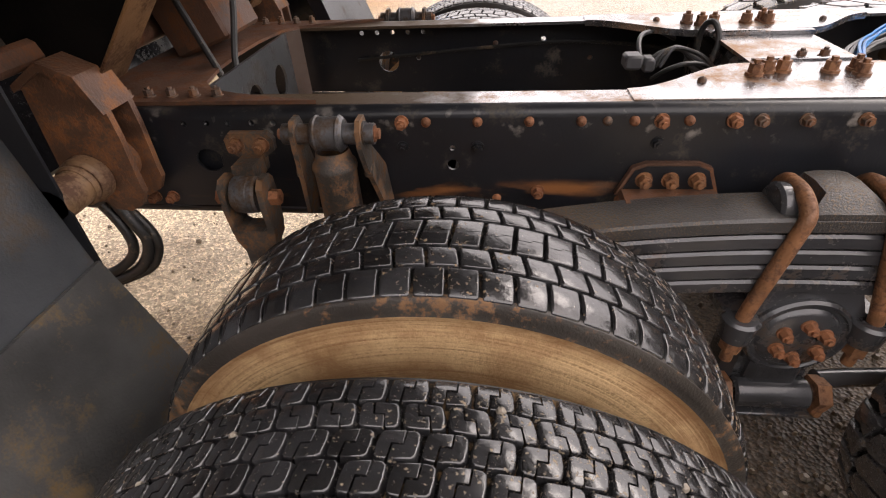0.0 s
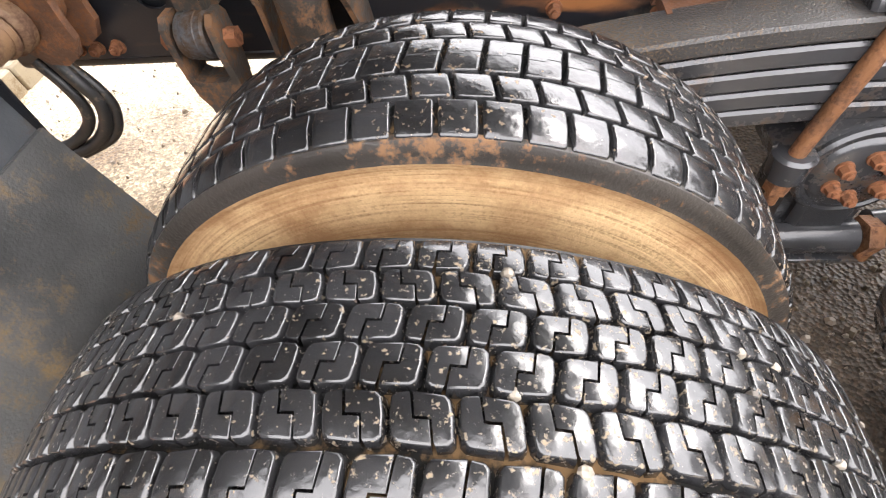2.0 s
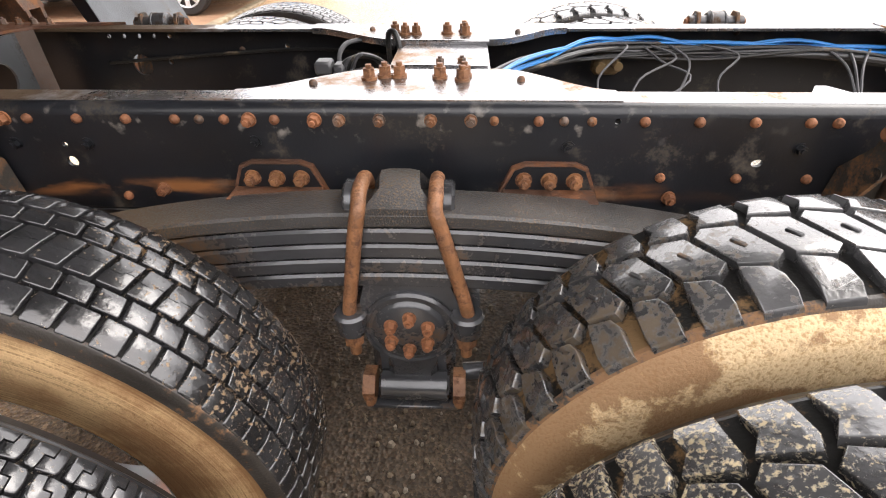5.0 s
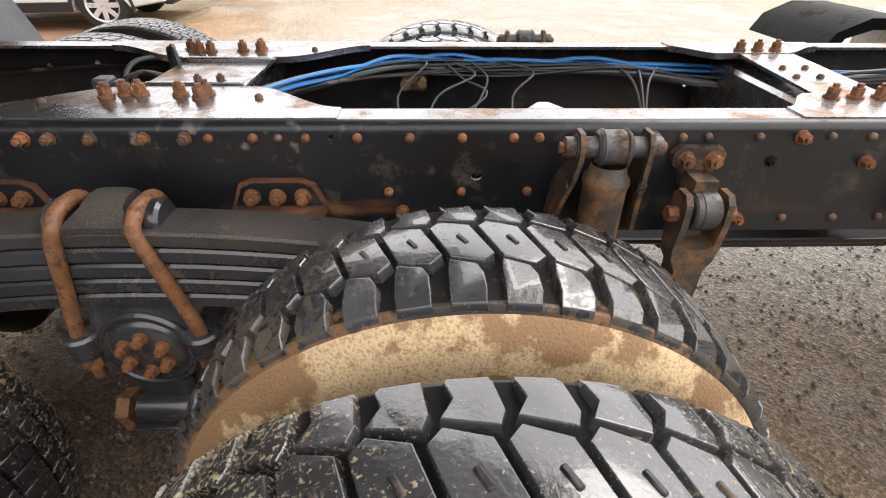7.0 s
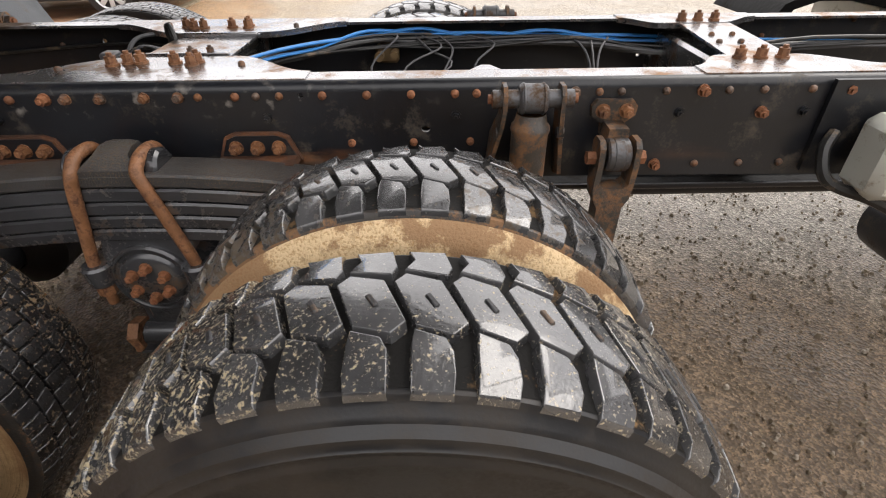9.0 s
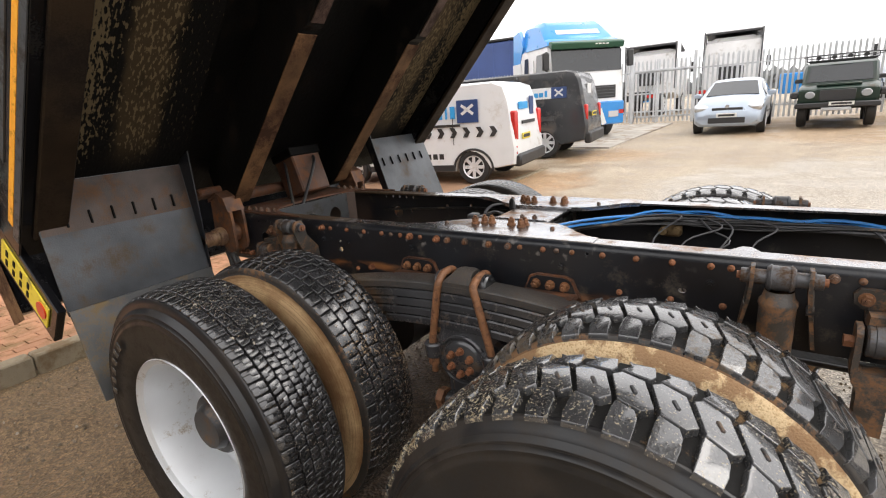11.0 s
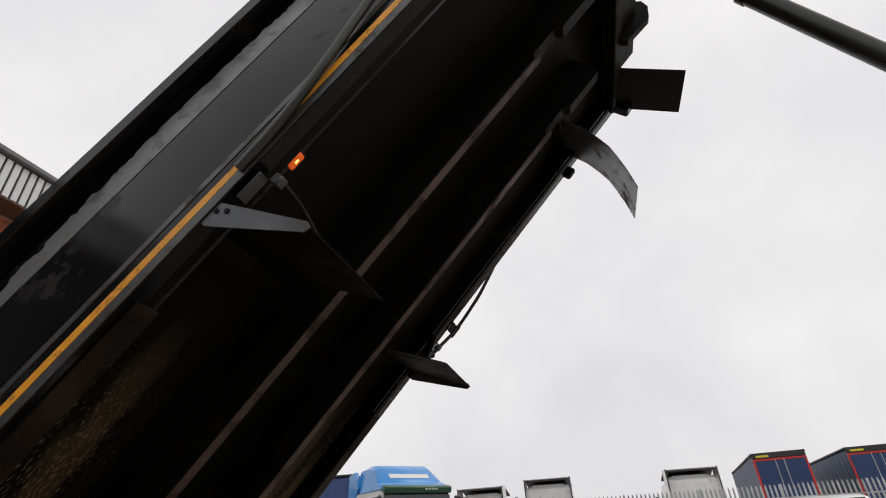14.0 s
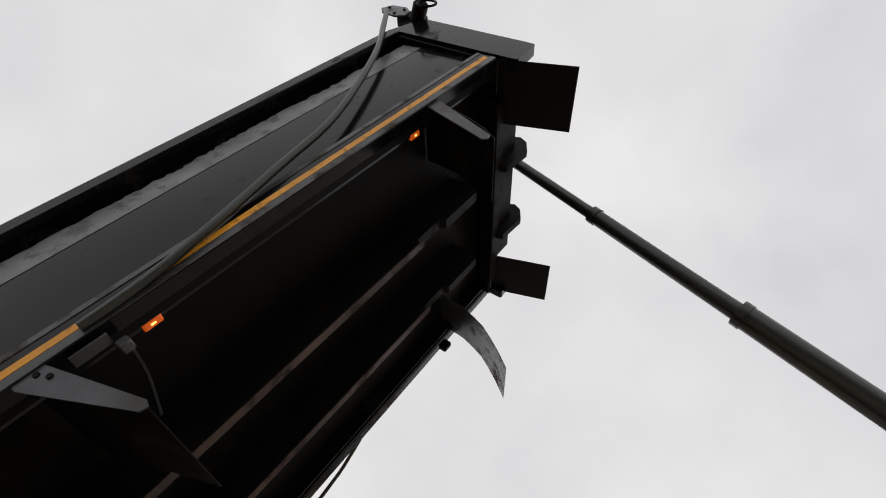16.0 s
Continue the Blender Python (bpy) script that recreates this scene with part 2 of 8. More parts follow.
def mud_spatter():
    """Black underbody with flecks of dried mud thrown up in two streaks over the wheels, thinning out towards the front."""
    mat = bpy.data.materials.new("mud_spattered_underbody")
    mat.use_nodes = True
    n, l = mat.node_tree.nodes, mat.node_tree.links
    b, tc, sep = n["Principled BSDF"], n.new("ShaderNodeTexCoord"), n.new("ShaderNodeSeparateXYZ")
    l.new(tc.outputs["Object"], sep.inputs[0])

    def step(a, c, source, top=1.0):
        q = n.new("ShaderNodeMapRange")
        q.interpolation_type = "SMOOTHSTEP"
        q.inputs["From Min"].default_value, q.inputs["From Max"].default_value, q.inputs["To Max"].default_value = a, c, top
        l.new(source, q.inputs["Value"])
        return q.outputs["Result"]

    def join(op, a, c):
        q = n.new("ShaderNodeMath")
        q.operation = op
        for k, v in enumerate((a, c)):
            if isinstance(v, float):
                q.inputs[k].default_value = v
            else:
                l.new(v, q.inputs[k])
        return q.outputs[0]

    side = join("ABSOLUTE", sep.outputs["Y"], 0.0)
    wide, fleck, dust = n.new("ShaderNodeTexNoise"), n.new("ShaderNodeTexNoise"), n.new("ShaderNodeTexNoise")
    drawn = n.new("ShaderNodeVectorMath")
    drawn.operation = "MULTIPLY"
    drawn.inputs[1].default_value = (0.4, 1.0, 1.0)
    l.new(tc.outputs["Object"], drawn.inputs[0])
    for t, k, d in ((wide, 5.0, 4), (fleck, 85.0, 9), (dust, 11.0, 8)):
        t.inputs["Scale"].default_value, t.inputs["Detail"].default_value = k, d
        l.new(drawn.outputs[0], t.inputs["Vector"])
    edge_streak = step(0.92, 1.05, side)
    inner = join("MULTIPLY", step(0.66, 0.80, side), step(0.98, 0.84, side))
    heavy = join("ADD", edge_streak, join("MULTIPLY", inner, 0.45))
    run = join("MULTIPLY", step(2.3, 1.2, sep.outputs["X"]), step(0.1, 0.5, sep.outputs["X"]))
    heavy = join("MULTIPLY", join("ADD", join("MULTIPLY", heavy, 0.8), 0.2), run)
    level = join("ADD", join("MULTIPLY", heavy, 0.22), join("MULTIPLY", wide.outputs["Fac"], 0.35))
    flecks = step(0.815, 0.87, join("ADD", fleck.outputs["Fac"], level))
    haze = step(0.30, 0.62, join("MULTIPLY", dust.outputs["Fac"], join("ADD", inner, 0.35)), 0.9)
    under, over = n.new("ShaderNodeMixRGB"), n.new("ShaderNodeMixRGB")
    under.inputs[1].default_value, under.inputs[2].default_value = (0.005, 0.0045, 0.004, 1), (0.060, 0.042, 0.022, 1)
    over.inputs[2].default_value = (0.15, 0.115, 0.065, 1)
    l.new(join("MULTIPLY", haze, step(0.0, 0.5, heavy)), under.inputs[0])
    l.new(under.outputs["Color"], over.inputs[1])
    l.new(join("MULTIPLY", flecks, step(0.05, 0.45, heavy)), over.inputs[0])
    l.new(over.outputs["Color"], b.inputs["Base Color"])
    b.inputs["Roughness"].default_value, b.inputs["Specular IOR Level"].default_value = 0.8, 0.15
    bump = n.new("ShaderNodeBump")
    bump.inputs["Strength"].default_value, bump.inputs["Distance"].default_value = 0.8, 0.006
    l.new(fleck.outputs["Fac"], bump.inputs["Height"])
    l.new(bump.outputs["Normal"], b.inputs["Normal"])
    return mat


def mixed_stones():
    """Loose stones of many greys and browns, each with its own tone."""
    mat = bpy.data.materials.new("loose_mixed_stones")
    mat.use_nodes = True
    n, l = mat.node_tree.nodes, mat.node_tree.links
    b, geo, tone, fine = n["Principled BSDF"], n.new("ShaderNodeNewGeometry"), n.new("ShaderNodeValToRGB"), n.new("ShaderNodeTexNoise")
    fine.inputs["Scale"].default_value = 300.0
    l.new(geo.outputs["Position"], fine.inputs["Vector"])
    e = tone.color_ramp.elements
    e[0].position, e[0].color = 0.0, (0.13, 0.10, 0.07, 1)
    e[1].position, e[1].color = 1.0, (0.36, 0.315, 0.26, 1)
    k = e.new(0.7)
    k.color = (0.20, 0.155, 0.105, 1)
    l.new(geo.outputs["Random Per Island"], tone.inputs["Fac"])
    l.new(tone.outputs["Color"], b.inputs["Base Color"])
    b.inputs["Roughness"].default_value = 0.45
    bump = n.new("ShaderNodeBump")
    bump.inputs["Strength"].default_value, bump.inputs["Distance"].default_value = 0.4, 0.002
    l.new(fine.outputs["Fac"], bump.inputs["Height"])
    l.new(bump.outputs["Normal"], b.inputs["Normal"])
    return mat


def glow(name, colour, strength):
    mat = bpy.data.materials.new(name)
    mat.use_nodes = True
    b = mat.node_tree.nodes["Principled BSDF"]
    b.inputs["Base Color"].default_value, b.inputs["Roughness"].default_value = (*colour, 1), 0.2
    b.inputs["Emission Color"].default_value, b.inputs["Emission Strength"].default_value = (*colour, 1), strength
    return mat


RUST, TAN, EARTH = (0.20, 0.075, 0.028), (0.46, 0.32, 0.17), (0.16, 0.105, 0.06)
M_CHASSIS = material("black_chassis_paint", (0.011, 0.012, 0.015), 0.33, dirt=(0.08, 0.066, 0.05), amount=0.06, dirt_scale=11, var=0.4, grain=0.08)
M_WEB = rusty_web()
M_MUDWALL = ringed_mud("mud_ringed_sidewall", 0.62, (0.32, 0.18, 0.08), (0.70, 0.475, 0.25), (0.30, 0.145, 0.058), 0.65, 0.10, 0.13, 5.0)
M_MUDFLAKE = ringed_mud("mud_flaked_sidewall", 0.12, (0.46, 0.29, 0.14), (0.70, 0.525, 0.31), (0.25, 0.13, 0.058), 0.645, 0.03, 0.08, 11.0, 0.08)
M_RAILTOP = material("wet_chassis_top", (0.33, 0.33, 0.34), 0.22, metal=0.9, var=0.45, dirt=(0.24, 0.12, 0.045), amount=0.24, dirt_scale=8, grain=0.06, dirt_rough=0.5)


def worn_railtop():
    """Wet bright flange that turns dull, brown and dry towards the tail."""
    mat = M_RAILTOP.copy()
    mat.name = "wet_flange_with_rusty_tail"
    n, l = mat.node_tree.nodes, mat.node_tree.links
    b = n["Principled BSDF"]
    colour, rough = b.inputs["Base Color"].links[0].from_socket, b.inputs["Roughness"].links[0].from_socket
    geo, sep, cloud, edge, reach = n.new("ShaderNodeNewGeometry"), n.new("ShaderNodeSeparateXYZ"), n.new("ShaderNodeTexNoise"), n.new("ShaderNodeMath"), n.new("ShaderNodeMapRange")
    cloud.inputs["Scale"].default_value, cloud.inputs["Detail"].default_value = 14.0, 8.0
    l.new(geo.outputs["Position"], sep.inputs[0])
    l.new(geo.outputs["Position"], cloud.inputs["Vector"])
    edge.operation, edge.inputs[1].default_value = "MULTIPLY_ADD", 0.5
    l.new(cloud.outputs["Fac"], edge.inputs[0])
    l.new(sep.outputs["X"], edge.inputs[2])
    reach.inputs["From Min"].default_value, reach.inputs["From Max"].default_value = 0.26, 0.40
    reach.inputs["To Min"].default_value, reach.inputs["To Max"].default_value = 1.0, 0.0
    l.new(edge.outputs[0], reach.inputs["Value"])
    mix, dry, matt = n.new("ShaderNodeMixRGB"), n.new("ShaderNodeMapRange"), n.new("ShaderNodeMath")
    mix.inputs[2].default_value = (0.085, 0.055, 0.032, 1)
    l.new(reach.outputs["Result"], mix.inputs[0])
    l.new(colour, mix.inputs[1])
    l.new(mix.outputs["Color"], b.inputs["Base Color"])
    matt.operation, matt.inputs[1].default_value = "MULTIPLY_ADD", 0.35
    l.new(reach.outputs["Result"], matt.inputs[0])
    l.new(rough, matt.inputs[2])
    l.new(matt.outputs[0], b.inputs["Roughness"])
    dry.inputs["To Min"].default_value, dry.inputs["To Max"].default_value = 0.9, 0.1
    l.new(reach.outputs["Result"], dry.inputs["Value"])
    l.new(dry.outputs["Result"], b.inputs["Metallic"])
    return mat


M_FLANGE = worn_railtop()
M_RUST = material("rusty_steel", (0.24, 0.108, 0.048), 0.45, var=0.4, scale=20, dirt=(0.10, 0.045, 0.025), amount=0.3, dirt_scale=40, grain=0.5)
M_RUSTPLATE = material("rust_brown_casting", (0.095, 0.045, 0.027), 0.58, var=0.45, scale=8, dirt=(0.165, 0.066, 0.028), amount=0.30, dirt_scale=14, grain=0.35)
M_HINGE = material("reddish_brown_casting", (0.12, 0.058, 0.034), 0.52, var=0.45, scale=9, dirt=(0.25, 0.105, 0.042), amount=0.34, dirt_scale=18, grain=0.5)
M_BOLT = material("weathered_bolt", (0.13, 0.092, 0.072), 0.55, metal=0.3, var=0.3, dirt=(0.23, 0.105, 0.05), amount=0.34, dirt_scale=30, grain=0.3, jitter=0.4)
M_BOLTRUST = material("rust_orange_bolt", (0.25, 0.10, 0.045), 0.7, var=0.3, scale=30, dirt=(0.14, 0.06, 0.03), amount=0.3, dirt_scale=60, grain=0.4, jitter=0.25)
M_SPRING = material("spring_steel", (0.060, 0.061, 0.066), 0.26, coat=0.5, metal=0.35, var=0.35, scale=6, dirt=(0.17, 0.10, 0.05), amount=0.05, dirt_scale=9, grain=0.16, grain_scale=150, edge=0.10, patchy=0.5, lean=(0.50, 0.22, 0.30))
M_LEAFTOP = material("gritty_spring_leaf", (0.058, 0.056, 0.056), 0.32, metal=0.25, var=0.35, scale=7, dirt=(0.17, 0.125, 0.085), amount=0.16, dirt_scale=260, grain=0.5, grain_scale=260, edge=0.05, patchy=0.5, lean=(0.42, 0.20, 0.22))
M_BUSH = material("greasy_grey_steel", (0.10, 0.10, 0.105), 0.4, metal=0.5, dirt=(0.10, 0.06, 0.035), amount=0.35, dirt_scale=18, grain=0.25)
M_RUBBER = material("wet_tyre_rubber", (0.020, 0.020, 0.0215), 0.22, var=0.4, scale=12, dirt=(0.25, 0.19, 0.12), amount=0.025, dirt_scale=190, grain=0.10, grain_scale=150, edge=0.035, spec=1.0, coat=0.18, jitter=0.35, patchy=0.3)
M_RIBRUBBER = material("earthy_tyre_rubber", (0.020, 0.020, 0.0215), 0.22, var=0.4, scale=12, dirt=(0.24, 0.155, 0.08), amount=0.03, dirt_scale=110, grain=0.16, grain_scale=150, edge=0.035, spec=1.0, coat=0.18, jitter=0.35, patchy=0.4, lean=(0.25, 0.50, 0.06))
# Groove floor: flecks of mud on a base darkened to give the grooves depth shade.
M_GROOVE = material("shade_dark_muddy_groove", (0.010, 0.0095, 0.009), 0.65, var=0.3, scale=9, dirt=(0.17, 0.105, 0.052), amount=0.09, dirt_scale=22, grain=0.3, grain_scale=200, edge=0.06, patchy=0.9, spec=0.12)
M_LUGRUBBER = material("muddy_lug_rubber", (0.048, 0.048, 0.050), 0.26, var=0.4, scale=12, dirt=(0.42, 0.34, 0.21), amount=0.115, dirt_scale=170, grain=0.2, grain_scale=150, edge=0.045, spec=1.0, coat=0.8, jitter=0.3, patchy=0.35, lean=(1.42, 1.20, 0.05))
M_LUGWET = material("damp_lug_rubber", (0.050, 0.050, 0.052), 0.26, var=0.4, scale=12, dirt=(0.085, 0.060, 0.036), amount=0.10, dirt_scale=60, grain=0.18, grain_scale=150, edge=0.06, spec=1.0, coat=0.8, jitter=0.3, patchy=0.7)
M_SHOULDER = material("gritty_tyre_shoulder", (0.040, 0.035, 0.031), 0.38, var=0.4, scale=6, dirt=(0.22, 0.12, 0.06), amount=0.24, dirt_scale=60, grain=0.3, grain_scale=220, edge=0.07, patchy=0.8)
M_SIDEWALL = material("tyre_sidewall", (0.011, 0.011, 0.012), 0.32, var=0.25, scale=4, dirt=(0.035, 0.026, 0.018), amount=0.12, dirt_scale=7, grain=0.05, edge=0.15, spec=0.45)
M_SILVER = material("silver_wheel_paint", (0.66, 0.68, 0.70), 0.3, metal=0.35, var=0.1, dirt=(0.35, 0.28, 0.2), amount=0.07, dirt_scale=14, grain=0.05)
M_CHROME = material("bright_wheel", (0.8, 0.8, 0.8), 0.12, metal=1.0, var=0.1, grain=0.02)
M_HUB = material("black_hub", (0.03, 0.03, 0.032), 0.35, metal=0.2, dirt=(0.2, 0.13, 0.08), amount=0.2, dirt_scale=14, grain=0.15)
M_BODYPAINT = material("gloss_black_body_paint", (0.006, 0.006, 0.007), 0.13, var=0.2, scale=2, grain=0.02, dirt=(0.02, 0.018, 0.016), amount=0.06, dirt_scale=4, spec=0.25)
# Pale silver that stands in for bright sky reflected by the chamfer.
M_SKYBAND = material("sky_pale_silver_band", (0.22, 0.225, 0.23), 0.36, metal=0.3, var=0.2, scale=6, dirt=(0.09, 0.09, 0.09), amount=0.25, dirt_scale=9, dirt_rough=0.4, grain=0.15, edge=0.05)
# Near-black underside colour, also used where shade is put into parts.
M_UNDER = material("near_black_underbody", (0.004, 0.0037, 0.0035), 0.55, var=0.5, scale=2.5, dirt=(0.016, 0.012, 0.009), amount=0.14, dirt_scale=9, grain=0.4, grain_scale=60, spec=0.12)
M_MUDBELLY = mud_spatter()
M_SILL = material("rust_brown_sill", (0.025, 0.0155, 0.0085), 0.6, var=0.5, scale=5, dirt=(0.012, 0.008, 0.006), amount=0.4, dirt_scale=4, grain=0.3, spec=0.2)
# Rust brown, lifted in colour to stand in for thin wet highlights.
M_BEAMCAP = material("sheen_lifted_brown_flange", (0.072, 0.040, 0.031), 0.42, var=0.5, scale=4, dirt=(0.03, 0.016, 0.011), amount=0.3, dirt_scale=5, grain=0.2, spec=0.35)
M_BEAMRUST = material("tan_rust_flange", (0.16, 0.085, 0.04), 0.6, var=0.45, scale=6, dirt=(0.05, 0.022, 0.012), amount=0.4, dirt_scale=5, grain=0.3, spec=0.25)
# Grey steel; on the body edges it stands in for reflected sky.
M_GREYSTEEL = material("grey_steel_and_sheen", (0.085, 0.088, 0.092), 0.3, metal=0.3, var=0.25, scale=5, grain=0.1, dirt=(0.05, 0.04, 0.03), amount=0.2, dirt_scale=7)
M_TAPE = material("amber_reflective_tape", (0.95, 0.42, 0.03), 0.4, var=0.08, scale=14, dirt=(0.35, 0.15, 0.03), amount=0.12, dirt_scale=25, grain=0.05)
M_YELLOW = material("yellow_marker_plate", (0.85, 0.66, 0.05), 0.4, var=0.08, grain=0.03, dirt=(0.25, 0.17, 0.06), amount=0.15)
M_RED = material("red_reflector", (0.65, 0.05, 0.02), 0.3, var=0.1, grain=0.02)
M_FLAP = material("rubber_mudflap", (0.105, 0.106, 0.106), 0.34, var=0.6, scale=3, dirt=(0.18, 0.125, 0.065), amount=0.36, dirt_scale=14, grain=0.3, edge=0.09, patchy=0.7)
M_FLAPSTEEL = material("grey_flap_plate", (0.070, 0.075, 0.083), 0.34, metal=0.2, var=0.5, scale=4, dirt=(0.10, 0.07, 0.045), amount=0.08, dirt_scale=9, grain=0.3, patchy=0.7, edge=0.12)
M_FLAPRUST = material("brown_grimed_plate", (0.078, 0.054, 0.043), 0.45, var=0.5, scale=5, dirt=(0.13, 0.065, 0.03), amount=0.25, dirt_scale=12, grain=0.3, patchy=0.6, edge=0.1)
M_GUARD = material("black_guard_plate", (0.006, 0.006, 0.0065), 0.5, var=0.3, scale=3, dirt=(0.018, 0.016, 0.014), amount=0.2, dirt_scale=5, grain=0.12, spec=0.15)
M_HOSE = material("black_hose", (0.02, 0.02, 0.02), 0.4, var=0.2, dirt=(0.2, 0.15, 0.1), amount=0.1, grain=0.1)
M_CABLE = material("grey_cable", (0.075, 0.075, 0.08), 0.45, var=0.3, grain=0.05)
M_BLUE = material("blue_air_line", (0.015, 0.20, 0.55), 0.35, var=0.15, grain=0.02)
M_CREAM = material("cream_tank_paint", (0.62, 0.62, 0.56), 0.5, var=0.08, dirt=(0.3, 0.25, 0.18), amount=0.12, dirt_scale=20, grain=0.1)
M_RAM = material("dark_ram_steel", (0.06, 0.065, 0.06), 0.3, metal=0.6, var=0.2, scale=2, grain=0.05)
M_BRASS = material("brass_fitting", (0.13, 0.085, 0.04), 0.5, metal=0.3, var=0.2, grain=0.1)
M_AMBER = glow("amber_lamp", (0.9, 0.13, 0.01), 0.45)
M_LED = glow("amber_lamp_core", (1.0, 0.55, 0.12), 3.0)
M_CONCRETE = material("concrete", (0.36, 0.33, 0.29), 0.8, var=0.2, scale=1.5, dirt=(0.2, 0.14, 0.09), amount=0.25, dirt_scale=2.5, grain=0.3)
M_KERB = material("concrete_kerb", (0.27, 0.225, 0.155), 0.8, var=0.2, scale=4, dirt=(0.16, 0.11, 0.06), amount=0.35, dirt_scale=7, grain=0.4)
M_PAVER = material("red_block_paver", (0.40, 0.20, 0.11), 0.6, var=0.2, scale=2, dirt=(0.22, 0.13, 0.06), amount=0.3, dirt_scale=6, grain=0.35, jitter=0.14)
M_SAND = material("jointing_sand", (0.29, 0.17, 0.10), 0.9, var=0.2, grain=0.3)
M_BRICK = material("red_facing_brick", (0.40, 0.135, 0.06), 0.8, var=0.2, scale=1.5, dirt=(0.22, 0.07, 0.04), amount=0.25, dirt_scale=10, grain=0.3, jitter=0.3)
M_MORTAR = material("mortar", (0.42, 0.30, 0.22), 0.9, var=0.15, grain=0.3)
M_GRIT = mixed_stones()
M_STONE = material("loose_gravel", (0.27, 0.235, 0.19), 0.4, var=0.6, scale=60, grain=0.3, jitter=0.3)


def gravel_ground():
    mat = bpy.data.materials.new("wet_gravel_yard")
    mat.use_nodes = True
    n, l = mat.node_tree.nodes, mat.node_tree.links
    b, geo = n["Principled BSDF"], n.new("ShaderNodeNewGeometry")
    big, mid, cell, fine = n.new("ShaderNodeTexNoise"), n.new("ShaderNodeTexNoise"), n.new("ShaderNodeTexVoronoi"), n.new("ShaderNodeTexNoise")
    for t, s, d in ((big, 0.22, 5), (mid, 1.7, 7), (fine, 35.0, 5)):
        t.inputs["Scale"].default_value, t.inputs["Detail"].default_value = s, d
        l.new(geo.outputs["Position"], t.inputs["Vector"])
    cell.inputs["Scale"].default_value = 75.0
    l.new(geo.outputs["Position"], cell.inputs["Vector"])
    ramp = n.new("ShaderNodeValToRGB")
    e = ramp.color_ramp.elements
    e[0].position, e[0].color = 0.36, (0.25, 0.195, 0.135, 1)
    e[1].position, e[1].color = 0.66, (0.42, 0.355, 0.27, 1)
    l.new(big.outputs["Fac"], ramp.inputs["Fac"])
    ramp2 = n.new("ShaderNodeValToRGB")
    f = ramp2.color_ramp.elements
    f[0].position, f[0].color = 0.42, (0.23, 0.16, 0.095, 1)
    f[1].position, f[1].color = 0.58, (0.40, 0.335, 0.255, 1)
    l.new(mid.outputs["Fac"], ramp2.inputs["Fac"])
    mix = n.new("ShaderNodeMixRGB")
    mix.inputs[0].default_value = 0.5
    l.new(ramp.outputs["Color"], mix.inputs[1])
    l.new(ramp2.outputs["Color"], mix.inputs[2])
    pea = n.new("ShaderNodeTexVoronoi")
    pea.inputs["Scale"].default_value = 190.0
    l.new(geo.outputs["Position"], pea.inputs["Vector"])
    first, second, both = n.new("ShaderNodeSeparateXYZ"), n.new("ShaderNodeSeparateXYZ"), n.new("ShaderNodeMath")
    l.new(cell.outputs["Color"], first.inputs[0])
    l.new(pea.outputs["Color"], second.inputs[0])
    both.operation = "MULTIPLY"
    l.new(first.outputs["X"], both.inputs[0])
    l.new(second.outputs["X"], both.inputs[1])
    grit = n.new("ShaderNodeMapRange")
    grit.inputs["From Max"].default_value = 0.8
    grit.inputs["To Min"].default_value, grit.inputs["To Max"].default_value = 0.6, 2.1
    l.new(both.outputs[0], grit.inputs["Value"])
    scale = n.new("ShaderNodeVectorMath")
    scale.operation = "SCALE"
    last = mix.outputs["Color"]
    # Third spot: mud between the wheels, with shade under the lorry put into its near-black.
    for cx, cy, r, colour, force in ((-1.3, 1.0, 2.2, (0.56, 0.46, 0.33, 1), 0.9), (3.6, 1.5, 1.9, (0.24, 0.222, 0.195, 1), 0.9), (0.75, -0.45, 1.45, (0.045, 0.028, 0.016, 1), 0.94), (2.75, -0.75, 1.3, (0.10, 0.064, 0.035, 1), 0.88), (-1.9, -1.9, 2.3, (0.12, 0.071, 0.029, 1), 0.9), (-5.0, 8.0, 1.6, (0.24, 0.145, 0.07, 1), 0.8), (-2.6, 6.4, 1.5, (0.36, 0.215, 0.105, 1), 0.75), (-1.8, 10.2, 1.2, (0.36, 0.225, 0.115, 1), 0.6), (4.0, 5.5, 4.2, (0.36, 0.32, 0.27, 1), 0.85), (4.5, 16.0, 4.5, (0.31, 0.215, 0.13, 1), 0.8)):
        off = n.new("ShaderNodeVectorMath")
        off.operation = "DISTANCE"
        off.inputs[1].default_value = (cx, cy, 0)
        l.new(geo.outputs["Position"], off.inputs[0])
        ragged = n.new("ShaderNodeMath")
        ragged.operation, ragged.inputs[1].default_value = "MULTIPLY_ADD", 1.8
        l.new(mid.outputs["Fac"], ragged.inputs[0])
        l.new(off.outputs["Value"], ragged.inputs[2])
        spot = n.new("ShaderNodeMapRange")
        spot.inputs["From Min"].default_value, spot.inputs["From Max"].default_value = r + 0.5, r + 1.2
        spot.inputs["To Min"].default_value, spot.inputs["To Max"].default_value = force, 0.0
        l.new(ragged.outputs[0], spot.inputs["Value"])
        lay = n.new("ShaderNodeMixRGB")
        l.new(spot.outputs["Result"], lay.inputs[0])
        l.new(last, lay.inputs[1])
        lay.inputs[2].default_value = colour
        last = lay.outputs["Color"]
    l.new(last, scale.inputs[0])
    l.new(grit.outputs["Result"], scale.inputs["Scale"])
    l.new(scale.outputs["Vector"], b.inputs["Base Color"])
    wet = n.new("ShaderNodeMapRange")
    wet.inputs["From Min"].default_value, wet.inputs["From Max"].default_value = 0.4, 0.6
